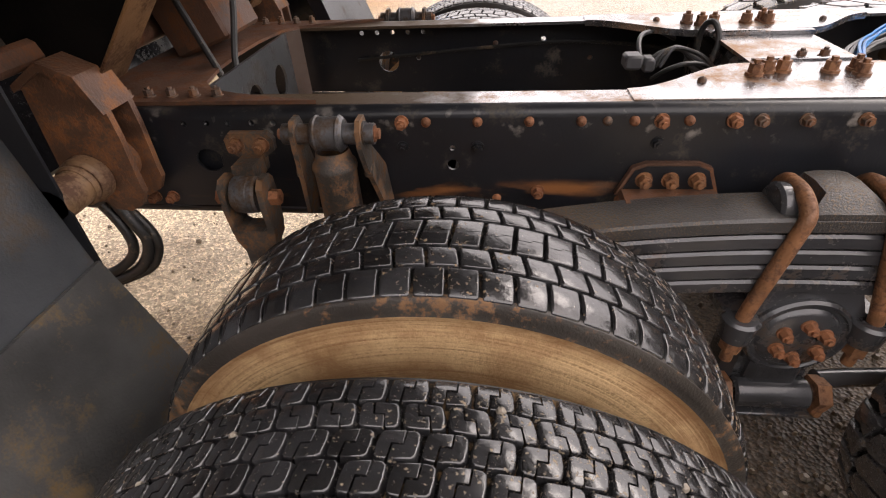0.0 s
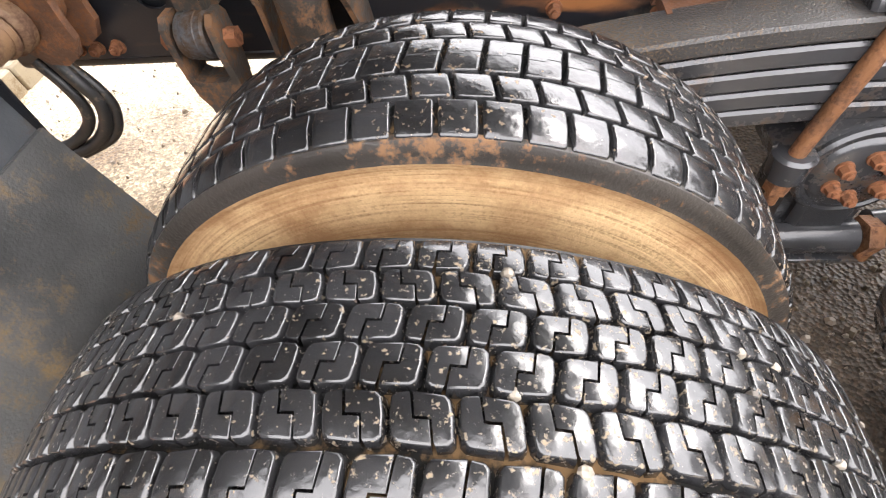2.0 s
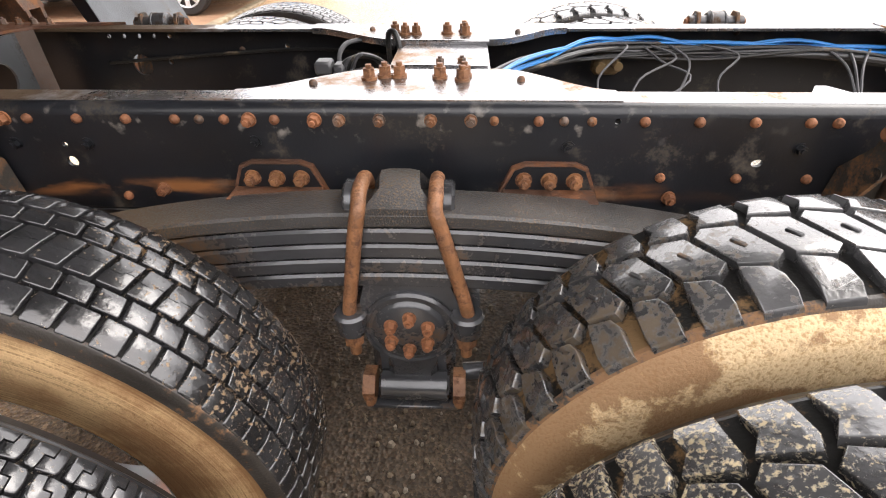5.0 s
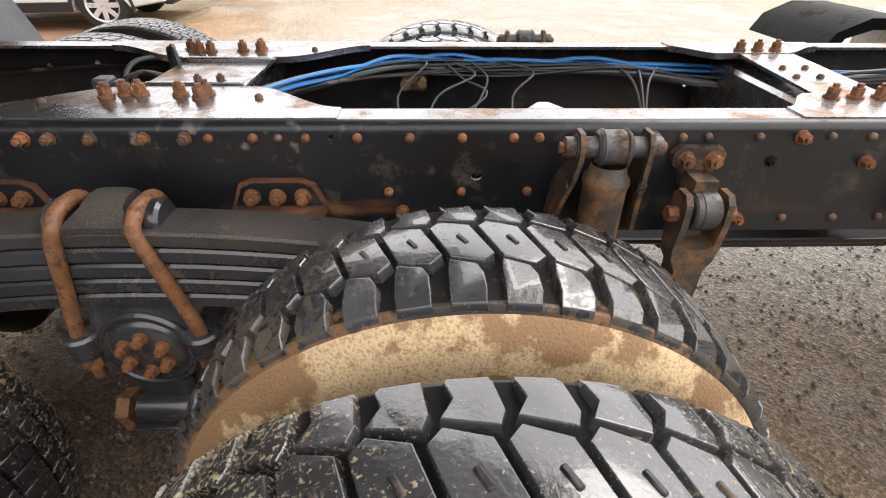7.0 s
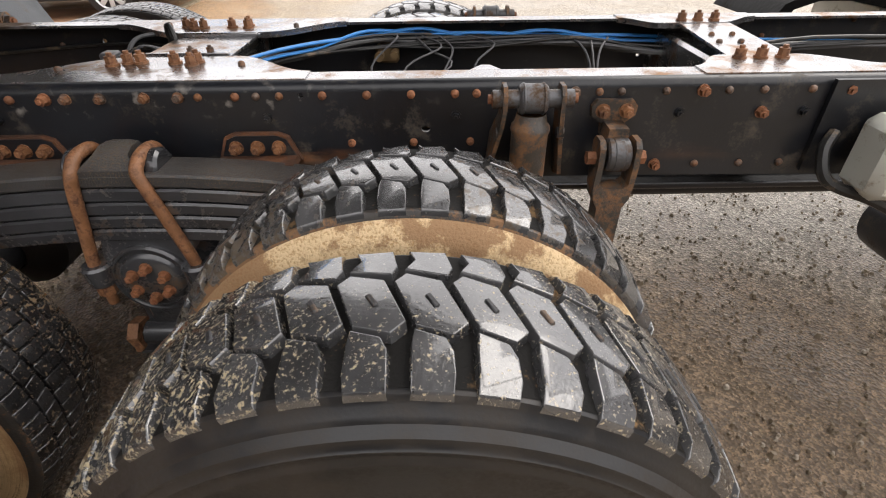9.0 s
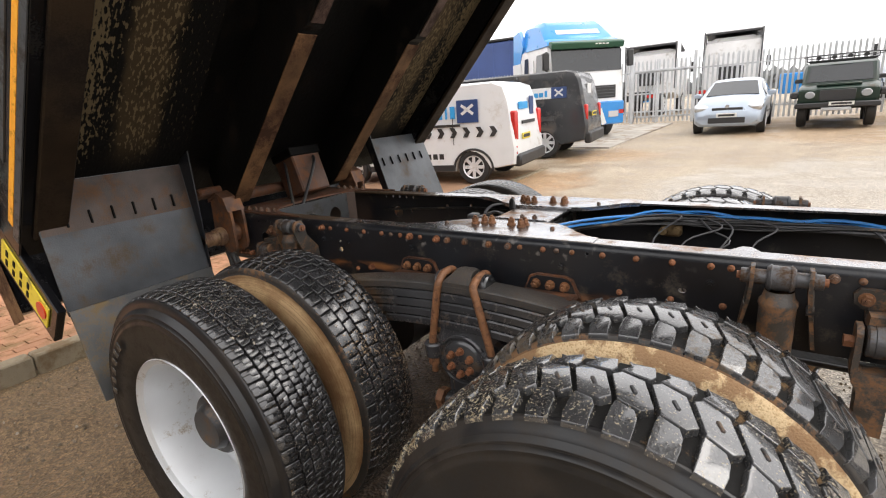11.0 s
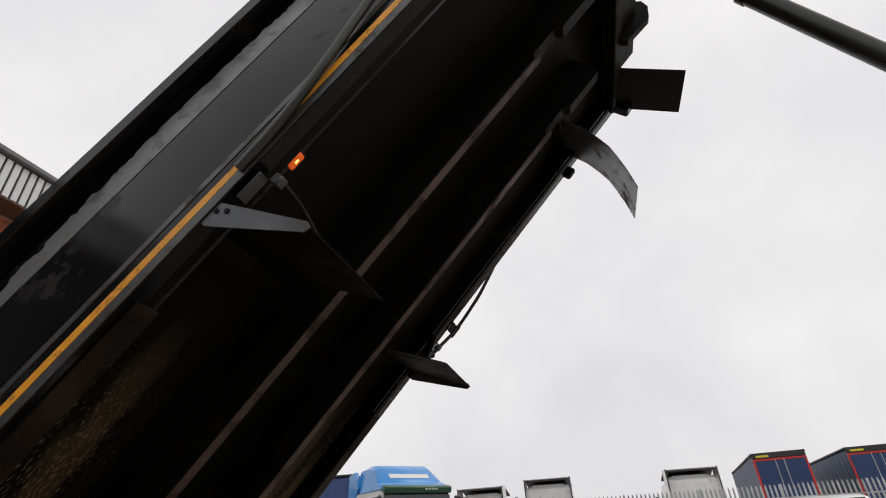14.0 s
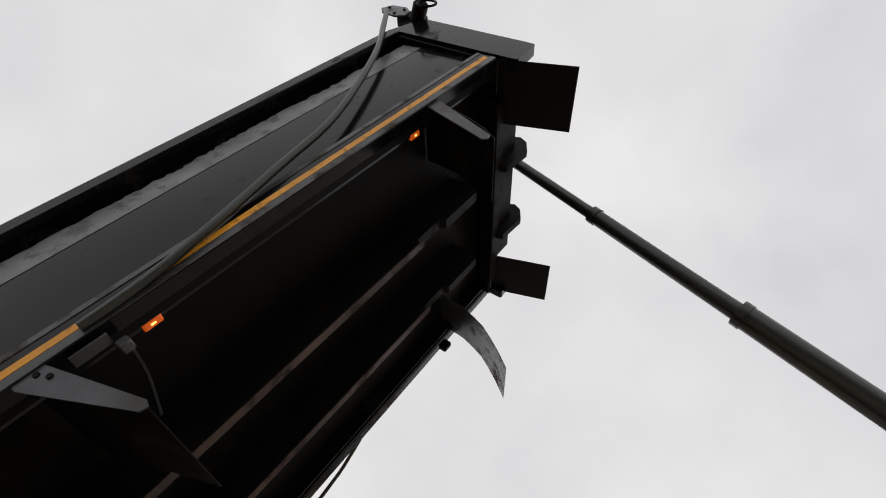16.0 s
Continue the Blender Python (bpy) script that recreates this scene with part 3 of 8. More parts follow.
    wet.inputs["To Min"].default_value, wet.inputs["To Max"].default_value = 0.40, 0.8
    l.new(mid.outputs["Fac"], wet.inputs["Value"])
    l.new(wet.outputs["Result"], b.inputs["Roughness"])
    add = n.new("ShaderNodeMath")
    add.operation = "ADD"
    l.new(cell.outputs["Distance"], add.inputs[0])
    l.new(fine.outputs["Fac"], add.inputs[1])
    bump = n.new("ShaderNodeBump")
    bump.inputs["Strength"].default_value, bump.inputs["Distance"].default_value = 0.9, 0.009
    l.new(add.outputs[0], bump.inputs["Height"])
    l.new(bump.outputs["Normal"], b.inputs["Normal"])
    return mat


M_GROUND = gravel_ground()


# ---- building blocks ----
class Geo:
    """Vertices and faces of one mesh."""

    def __init__(self):
        self.v, self.f = [], []

    def add(self, verts, faces, m=None):
        k = len(self.v)
        self.v += [tuple(m @ Vector(p)) for p in verts] if m else [tuple(p) for p in verts]
        self.f += [tuple(i + k for i in face) for face in faces]
        return self

    def box(self, c, s, ch=0.0, m=None):
        """A box of size s about c with chamfered edges."""
        h = [x / 2 for x in s]
        ch = min(ch, *(x * 0.45 for x in h)) if ch else 0
        if not ch:
            v = [(c[0] + i * h[0], c[1] + j * h[1], c[2] + k * h[2]) for i in (-1, 1) for j in (-1, 1) for k in (-1, 1)]
            return self.add(v, [(0, 1, 3, 2), (4, 6, 7, 5), (0, 4, 5, 1), (2, 3, 7, 6), (0, 2, 6, 4), (1, 5, 7, 3)], m)
        v, at = [], {}
        for i in (-1, 1):
            for j in (-1, 1):
                for k in (-1, 1):
                    for a in range(3):
                        p = [q * (h[b] - (0 if b == a else ch)) for b, q in enumerate((i, j, k))]
                        at[i, j, k, a] = len(v)
                        v.append(tuple(c[b] + p[b] for b in range(3)))
        f = []
        for a in range(3):
            b, d = (a + 1) % 3, (a + 2) % 3
            for s1 in (-1, 1):
                def key(x, y):
                    q = [0, 0, 0]
                    q[a], q[b], q[d] = s1, x, y
                    return at[(*q, a)]
                f.append((key(-1, -1), key(1, -1), key(1, 1), key(-1, 1)))
                for s2 in (-1, 1):
                    def side(t, ax):
                        q = [0, 0, 0]
                        q[a], q[b], q[d] = s1, s2, t
                        return at[(*q, ax)]
                    f.append((side(-1, a), side(1, a), side(1, b), side(-1, b)))
        for i in (-1, 1):
            for j in (-1, 1):
                for k in (-1, 1):
                    f.append((at[i, j, k, 0], at[i, j, k, 1], at[i, j, k, 2]))
        return self.add(v, f, m)

    def cyl(self, p0, p1, r, n=16, r2=None, m=None, ch=0.0):
        """A closed cylinder, cone or, with ch, one with chamfered rims from p0 to p1."""
        p0, p1 = Vector(p0), Vector(p1)
        d = (p1 - p0).normalized()
        x = d.orthogonal().normalized()
        y = d.cross(x)
        r2 = r if r2 is None else r2
        rings = [(p0, r), (p1, r2)] if not ch else [(p0, r - ch), (p0 + d * ch, r), (p1 - d * ch, r2), (p1, r2 - ch)]
        v = [c + (x * math.cos(6.28318 * i / n) + y * math.sin(6.28318 * i / n)) * q for c, q in rings for i in range(n)]
        f = [(k * n + i, k * n + (i + 1) % n, (k + 1) * n + (i + 1) % n, (k + 1) * n + i) for k in range(len(rings) - 1) for i in range(n)]
        f += [tuple(range(n)), tuple(range((len(rings) - 1) * n, len(rings) * n))]
        return self.add(v, f, m)

    def tube(self, pts, r, n=8, m=None):
        """A round bar or cable through smoothed points."""
        p = [Vector(q) for q in pts]
        if len(p) > 2:
            q = []
            for i in range(len(p) - 1):
                a, b, c, d = p[max(i - 1, 0)], p[i], p[i + 1], p[min(i + 2, len(p) - 1)]
                for k in range(5):
                    t = k / 5
                    q.append(0.5 * (2 * b + (c - a) * t + (2 * a - 5 * b + 4 * c - d) * t * t + (3 * b - a - 3 * c + d) * t ** 3))
            p = q + [p[-1]]
        v, f, x = [], [], None
        for i, c in enumerate(p):
            d = (p[min(i + 1, len(p) - 1)] - p[max(i - 1, 0)]).normalized()
            x = d.orthogonal().normalized() if x is None else (x - d * x.dot(d)).normalized()
            y = d.cross(x)
            v += [c + (x * math.cos(6.28318 * k / n) + y * math.sin(6.28318 * k / n)) * r for k in range(n)]
        for i in range(len(p) - 1):
            f += [(i * n + k, i * n + (k + 1) % n, (i + 1) * n + (k + 1) % n, (i + 1) * n + k) for k in range(n)]
        f += [tuple(range(n)), tuple(range((len(p) - 1) * n, len(p) * n))]
        return self.add(v, f, m)

    def prism(self, poly, a, b, axis="y", m=None):
        """The polygon drawn in the two other axes (in x, y, z order), carried from a to b along the axis."""
        put = {"x": lambda p, t: (t, p[0], p[1]), "y": lambda p, t: (p[0], t, p[1]), "z": lambda p, t: (p[0], p[1], t)}[axis]
        n = len(poly)
        v = [put(p, a) for p in poly] + [put(p, b) for p in poly]
        return self.add(v, [(i, (i + 1) % n, n + (i + 1) % n, n + i) for i in range(n)] + [tuple(range(n)), tuple(range(n, 2 * n))], m)

    def lathe(self, prof, n=64, m=None, closed=False):
        """A profile of (along y, radius) turned about the y axis."""
        v = [(r * math.sin(6.28318 * i / n), y, r * math.cos(6.28318 * i / n)) for y, r in prof for i in range(n)]
        k = len(prof)
        f = [(a * n + i, a * n + (i + 1) % n, ((a + 1) % k) * n + (i + 1) % n, ((a + 1) % k) * n + i) for a in range(k if closed else k - 1) for i in range(n)]
        return self.add(v, f, m)

    def loft(self, poly, width, m=None, lean=0.0, belt=0.9, edge=0.05):
        """A vehicle shell: the side outline (x, z) carried across the width, narrower above the belt line, with softened edges."""
        cx = sum(p[0] for p in poly) / len(poly)
        cz = sum(p[1] for p in poly) / len(poly)
        v, n = [], len(poly)
        for s, inset in ((-1, 1), (-1, 0), (1, 0), (1, 1)):
            for x, z in poly:
                w = width / 2 - lean * max(0.0, z - belt)
                if inset:
                    d = math.hypot(x - cx, z - cz)
                    q = max(0.0, 1 - edge / d)
                    v.append((cx + (x - cx) * q, s * w, cz + (z - cz) * q))
                else:
                    v.append((x, s * (w - edge), z))
        f = [(k * n + i, k * n + (i + 1) % n, (k + 1) * n + (i + 1) % n, (k + 1) * n + i) for k in range(3) for i in range(n)]
        f += [tuple(range(n)), tuple(range(3 * n, 4 * n))]
        return self.add(v, f, m)


def mesh_of(name, geo, mat, smooth=38):
    me = bpy.data.meshes.new(name)
    me.from_pydata(geo.v, [], geo.f)
    bm = bmesh.new()
    bm.from_mesh(me)
    bmesh.ops.recalc_face_normals(bm, faces=bm.faces)
    bm.to_mesh(me)
    bm.free()
    me.materials.append(mat)
    if smooth:
        me.polygons.foreach_set("use_smooth", [True] * len(me.polygons))
        me.set_sharp_from_angle(angle=radians(smooth))
    return me


def part(name, geo, mat, parent, label="", smooth=38, m=None):
    """One mesh object under a thing or under a part."""
    ob = new(name, geo if isinstance(geo, bpy.types.Mesh) else mesh_of(name, geo, mat, smooth))
    ob.parent = parent
    if m is not None:
        ob.matrix_local = m
    return tagged(ob, label)


def thing(name, label, category, at=None, group="", kind=""):
    ob = new(name)
    ob.empty_display_size = 0.1
    if at is not None:
        ob.matrix_world = at
    return tagged(ob, label, category, group, kind)


def setting(name, geo, mat, label, category, smooth=38):
    return tagged(new(name, mesh_of(name, geo, mat, smooth)), label, category, kind="structure")


def rise(y):
    """The yard climbs gently away from the lorry."""
    return 0.017 * max(0.0, y - 1.5)


# ---- ground, paving, kerb ----
g = Geo()
xs = sorted({-400, -150, -60, *[i * 2.0 for i in range(-15, 16)], 60, 150, 400})
ys = sorted({-400, -150, -60, -30, -15, *[i * 1.5 for i in range(-5, 25)], 60, 150, 400, 1200})
for y in ys:
    for x in xs:
        z = rise(min(y, 60)) + (0.012 * noise.noise((x * 0.3, y * 0.3, 0)) if -6 < y < 20 else 0) - (0.012 if abs(y) < 3 else 0)
        g.v.append((x, y, z - 0.004))
for j in range(len(ys) - 1):
    for i in range(len(xs) - 1):
        k = j * len(xs) + i
        g.f.append((k, k + 1, k + 1 + len(xs), k + len(xs)))
ground = setting("ground", g, M_GROUND, "wet brown and grey gravel yard with muddy patches, shade-darkened between the wheels", "ground", smooth=60)
g = Geo().prism([(-6.5, 12.2), (-2.0, 11.5), (-1.7, 19.2), (-6.5, 19.2)], 0.10, 0.34, "z")
for i, p in enumerate(g.v):
    g.v[i] = (p[0], p[1], (rise(p[1]) + 0.03) if i >= 4 else 0.0)
setting("concrete_apron", g, M_CONCRETE, "pale concrete slab set in the gravel by the gate", "pavement", smooth=0)
pebble = Geo()
rnd = random.Random(5)
for i in range(9000):
    y = rnd.uniform(-2.6, 3.2) if i % 3 else rnd.uniform(-1.6, 0.6)
    x = rnd.uniform(-2.2, 4.5)
    if x < -0.4 and i % 4:
        continue
    r = rnd.uniform(0.003, 0.009) if rnd.random() < 0.95 else rnd.uniform(0.009, 0.016)
    a = rnd.uniform(0, 6.28)
    ca, sa, h = math.cos(a), math.sin(a), r * rnd.uniform(0.5, 0.9)
    base = [(r * 1.3, 0), (0.2 * r, r), (-r, 0.4 * r), (-0.6 * r, -0.8 * r), (0.5 * r, -0.9 * r)]
    z0 = rise(y) - 0.012
    pebble.add([(x + p * ca - q * sa, y + p * sa + q * ca, z0) for p, q in base] + [(x + 0.55 * (p * ca - q * sa), y + 0.55 * (p * sa + q * ca), z0 + h + 0.006) for p, q in base],
               [(k, (k + 1) % 5, 5 + (k + 1) % 5, 5 + k) for k in range(5)] + [(5, 6, 7, 8, 9)])
tagged(new("gravel", mesh_of("gravel", pebble, M_GRIT, 0)), "scattered loose stones on the muddy yard", "gravel", kind="stuff")

# ---- the tipper lorry ----
truck = thing("tipper_truck", "black eight-wheel tipper lorry with raised body and rusty bolted chassis", "lorry")
RAIL_TOP, RAIL_Y = 1.066, 0.38


def bolt(r, h, washer=True):
    """A hexagon bolt head on its washer, standing on z = 0."""
    b = Geo()
    if washer:
        b.cyl((0, 0, -0.001), (0, 0, h * 0.2), r * 1.25, 14)
    b.cyl((0, 0, h * 0.2), (0, 0, h), r, 6, r * 0.97)
    b.cyl((0, 0, h), (0, 0, h * 1.35), r * 0.5, 8)
    return b


def rivet(r, h):
    return Geo().lathe([(0.0, r), (h * 0.55, r * 0.92), (h * 0.9, r * 0.55), (h, 0.001)], 14, pose(0, 0, 0, 90))


MESH_BOLT = mesh_of("bolt", bolt(0.0100, 0.015), M_BOLT)
MESH_BOLTRUST = mesh_of("rusty_bolt", bolt(0.0112, 0.018), M_BOLTRUST)
MESH_BIGBOLT = mesh_of("flange_bolt", bolt(0.0135, 0.022), M_RUST)
MESH_HUBBOLT = mesh_of("hub_bolt", bolt(0.0118, 0.019), M_BOLTRUST)
MESH_RIVET = mesh_of("rivet", rivet(0.0090, 0.010), M_BOLT)
MESH_RIVETRUST = mesh_of("rusty_rivet", rivet(0.0098, 0.011), M_BOLTRUST)
MESH_DARK = mesh_of("dark_bolt", bolt(0.010, 0.012), M_CHASSIS)
OUT = pose(0, 0, 0, 90)  # a bolt that points to the near side


def web_with_holes(x0, x1, z_low, z_top, y, holes, t=0.008):
    """A plate in the x-z plane with round holes right through it."""
    bm = bmesh.new()

    def loop(pts):
        v = [bm.verts.new((p[0], y, p[1])) for p in pts]
        return [bm.edges.new((v[i], v[(i + 1) % len(v)])) for i in range(len(v))]

    edges = loop([(x0, z_low(x0)), (x1, z_low(x1)), (x1, z_top), (x0, z_top)])
    for cx, cz, rx, rz in holes:
        edges += loop([(cx + rx * math.cos(6.28318 * i / 14), cz + rz * math.sin(6.28318 * i / 14)) for i in range(14)])
    bmesh.ops.triangle_fill(bm, use_beauty=True, edges=edges)
    back = bmesh.ops.extrude_face_region(bm, geom=bm.faces[:])
    for e in back["geom"]:
        if isinstance(e, bmesh.types.BMVert):
            e.co.y += t
    out = Geo()
    bm.verts.index_update()
    out.add([tuple(v.co) for v in bm.verts], [tuple(v.index for v in f.verts) for f in bm.faces])
    bm.free()
    return out


def rail_low(x):
    return 0.822 - 0.045 * min(max((x + 0.8) / 2.8, 0), 1)


def rail(side, holes):
    """A channel with bent corners; side -1 is near, 1 far, with its flanges turned inwards."""
    y = side * RAIL_Y
    R = 0.022
    g = web_with_holes(-0.8, 6.2, lambda x: rail_low(x) + R, RAIL_TOP - R, y if side < 0 else y - 0.008, holes)
    web = part("chassis_rail", g, M_WEB, truck, "black painted steel chassis rail with rows of rivets", smooth=30)
    xs = (-0.8, 0.0, 1.0, 2.0, 6.2)
    arc = [(R * (1 - math.cos(i * math.pi / 12)), -R * (1 - math.sin(i * math.pi / 12))) for i in range(7)]
    bend = arc + [(R, -0.008), (0.008, -R)]
    flat = [(R, 0.0), (0.085, 0.0), (0.085, -0.008), (R, -0.008)]
    for top in (1, 0):
        # the lower flange is coloured near black to keep it in shade
        for name, prof, mat in (("bend", bend, M_WEB if top else M_CHASSIS), ("flange", flat, M_FLANGE if top else M_UNDER)):
            f, n = Geo(), len(prof)
            for x in xs:
                z0 = RAIL_TOP if top else rail_low(x)
                f.v += [(x, side * (RAIL_Y - p), z0 + (q if top else -q)) for p, q in prof]
            for k in range(len(xs) - 1):
                f.f += [(k * n + i, k * n + (i + 1) % n, (k + 1) * n + (i + 1) % n, (k + 1) * n + i) for i in range(n)]
            part(name, f, mat, web, "wet sky-reflecting top flange" if top and name == "flange" else "", smooth=50)
    return web


near_holes = [(x, 1.037, 0.006, 0.006) for x in (-0.29, -0.335, -0.385, -0.43, -0.48, 1.16)] + [(0.07, 0.945, 0.012, 0.012), (0.07, 0.982, 0.006, 0.006), (-0.45, 0.955, 0.03, 0.026), (1.44, 0.955, 0.011, 0.008)]
far_holes = [(-0.28 + 0.05 * i, 1.03, 0.007, 0.007) for i in range(5)] + [(-0.2, 0.94, 0.034, 0.034), (0.3, 1.0, 0.008, 0.008), (0.45, 0.94, 0.008, 0.008), (-0.1, 0.95, 0.008, 0.008), (0.8, 1.03, 0.008, 0.008), (0.95, 1.03, 0.008, 0.008), (2.0, 0.98, 0.006, 0.006), (2.2, 0.93, 0.006, 0.006)]
near_rail, far_rail = rail(-1, near_holes), rail(1, far_holes)

ROW = [(-0.028, 2), (0.02, 1), (0.12, 1), (0.218, 1), (0.315, 1), (0.363, 0), (0.412, 1), (0.461, 2), (0.51, 1), (0.588, 2), (0.635, 3), (0.712, 3), (0.81, 3), (0.886, 3), (0.93, 0), (1.013, 1),
       (1.06, 0), (1.112, 0), (1.209, 1), (1.309, 1), (1.409, 1), (1.508, 1), (1.557, 1), (1.78, 3), (1.835, 0), (1.885, 0), (1.987, 0), (2.071, 2), (2.13, 0), (2.21, 0), (2.32, 0), (2.4, 2), (2.62, 0), (2.8, 0), (3.0, 0)]
KIND = {0: MESH_RIVET, 1: MESH_RIVETRUST, 2: MESH_BOLTRUST, 3: MESH_BOLT}
for x, k in ROW:
    part("rivet" if k < 2 else "bolt", KIND[k], None, near_rail, m=pose(x, -RAIL_Y, 1.037) @ OUT)
for x, z, k in [(-0.567, 0.866, 2), (-0.61, 0.866, 2), (-0.652, 0.866, 2), (-0.62, 1.037, 2), (0.244, 0.885, 2), (0.16, 0.868, 1), (1.263, 0.923, 1), (1.41, 0.923, 1), (1.545, 0.923, 1), (1.29, 0.878, 2), (2.0, 0.857, 2), (2.1, 0.857, 0),
                (2.21, 0.857, 0), (2.31, 0.857, 0), (2.22, 0.985, 2), (0.41, 0.868, 1)]:
    part("bolt", KIND[k], None, near_rail, m=pose(x, -RAIL_Y, z) @ OUT)
for x, z in [(-0.03, 0.985), (0.12, 0.985), (0.462, 0.992), (1.075, 0.985), (1.51, 0.985), (2.03, 0.985), (2.32, 0.985)]:
    part("bolt", MESH_DARK, None, near_rail, m=pose(x, -RAIL_Y, z) @ OUT)
for i in range(16):
    part("rivet", MESH_RIVET, None, far_rail, m=pose(0.15 + 0.31 * i, RAIL_Y - 0.008, 0.99 + 0.05 * (i % 2)) @ OUT)


def gusset(x0, x1, ramp_l, ramp_r, reach, side):
    """A plate that widens the top flange towards the middle, with flowing ends."""
    y0, y1 = RAIL_Y - 0.022, reach
    pts = []
    for i in range(0, 11):
        t = i / 10
        pts.append((x0 - ramp_l + ramp_l * t, RAIL_Y - 0.085 + (y1 - RAIL_Y + 0.085) * (3 * t * t - 2 * t ** 3)))
    for i in range(0, 11):
        t = i / 10
        pts.append((x1 + ramp_r * t, y1 + (RAIL_Y - 0.085 - y1) * (3 * t * t - 2 * t ** 3)))
    poly = pts + [(x1 + ramp_r, y0), (x0 - ramp_l, y0)]
    return Geo().prism([(x, side * y) for x, y in poly], RAIL_TOP - 0.014, RAIL_TOP + 0.003, "z")


def crossmember(x0, x1, reach, ramps, bolts, skew=0.0):
    """A box girder between the rails, with a gusset and bolts at either end."""
    g = Geo().prism([(x0, -reach - 0.03), (x1, -reach - 0.03), (x1 + skew, reach + 0.03), (x0 + skew, reach + 0.03)], RAIL_TOP - 0.006, RAIL_TOP + 0.001, "z")
    g.box(((x0 + x1) / 2, 0, 0.93), ((x1 - x0) * 0.7, 2 * RAIL_Y - 0.02, 0.2), 0.01)
    c = part("crossmember", g, M_RAILTOP, truck, "wet steel crossmember bolted between the chassis rails", smooth=30)
    for s in (-1, 1):
        part("gusset", gusset(x0 - 0.02, x1 + 0.02, *ramps, reach, s), M_RAILTOP, c, smooth=30)
        for bx, by in bolts:
            part("bolt", MESH_BIGBOLT, None, c, m=pose(bx + (skew if s > 0 else 0), s * by, RAIL_TOP + 0.004))
    return c


mid = crossmember(0.70, 0.93, 0.145, (0.27, 0.22), [(0.671, 0.226), (0.702, 0.207), (0.733, 0.206), (0.820, 0.214), (0.868, 0.233), (0.872, 0.205)])
for x, y in ((0.815, -0.105), (0.865, -0.10)):
    part("stud", MESH_BOLT, None, mid, m=pose(x, y, RAIL_TOP))
part("strip", Geo().box((0.815, 0.095, RAIL_TOP + 0.006), (0.24, 0.016, 0.014), 0.003), M_RAILTOP, mid)
part("strip", Geo().box((0.815, -0.128, RAIL_TOP + 0.004), (0.22, 0.012, 0.008), 0.002), M_RAILTOP, mid)
for x, y in ((0.56, -0.262), (0.99, -0.235), (1.02, 0.225), (0.60, 0.262)):
    part("stud", MESH_RIVET, None, mid, m=pose(x, y, RAIL_TOP + 0.003))
part("tab", Geo().prism([(1.545, -0.296), (1.575, -0.252), (1.597, -0.252), (1.622, -0.296)], RAIL_TOP - 0.006, RAIL_TOP, "z"), M_RAILTOP, near_rail, smooth=0)
fore = crossmember(2.20, 2.36, 0.20, (0.10, 0.16), [(2.215, 0.235), (2.268, 0.235), (2.322, 0.235)], 0.05)
for i in range(4):
    part("rivet", MESH_RIVET, None, fore, m=pose(2.25 + 0.06 * (i % 2) + 0.02 * (i // 2), -0.06 + 0.09 * (i // 2), RAIL_TOP))
crossmember(3.6, 3.85, 0.2, (0.25, 0.3), [(3.66, 0.22), (3.78, 0.22)])

# rusty rear crossmember that flares to both rails
edge = [(-0.20, 0.358), (-0.30, 0.335), (-0.38, 0.312), (-0.45, 0.285), (-0.49, 0.235), (-0.512, 0.12), (-0.518, 0.0)]
poly = [(-0.74, -0.358)] + [(x, -y) for x, y in edge] + [(x, y) for x, y in reversed(edge[:-1])] + [(-0.74, 0.358)]
rear = part("rear_crossmember", Geo().prism(poly, RAIL_TOP + 0.001, RAIL_TOP + 0.009, "z"), M_RUSTPLATE, truck, "rust-orange rear crossmember plate with a row of bolts", smooth=30)
part("girder", web_with_holes(-0.30, 0.30, lambda x: 0.82, RAIL_TOP, -0.004, [(-0.20, 0.955, 0.042, 0.045), (-0.04, 0.955, 0.045, 0.048), (0.14, 0.955, 0.045, 0.048)]), M_GREYSTEEL, rear, "grey girder web with lightening holes",
     m=pose(-0.485, 0, 0, 0, 0, 90), smooth=30)
for s in (-1, 1):
    g = Geo()
    for x, y in edge[3:5]:
        g.v += [(x, s * y, 0.83), (x, s * y, RAIL_TOP), (x - 0.008, s * (y - 0.004), RAIL_TOP), (x - 0.008, s * (y - 0.004), 0.83)]
    for i in range(1):
        g.f += [(4 * i + k, 4 * i + (k + 1) % 4, 4 * i + 4 + (k + 1) % 4, 4 * i + 4 + k) for k in range(4)]
    g.f += [(0, 1, 2, 3), (4, 5, 6, 7)]
    part("girder_flare", g, M_FLAPRUST, rear)
for x in (-0.62, -0.57, -0.52, -0.47, -0.42):
    for y in (-0.325, 0.325):
        part("bolt", MESH_BOLT, None, rear, m=pose(x, y, RAIL_TOP + 0.009))

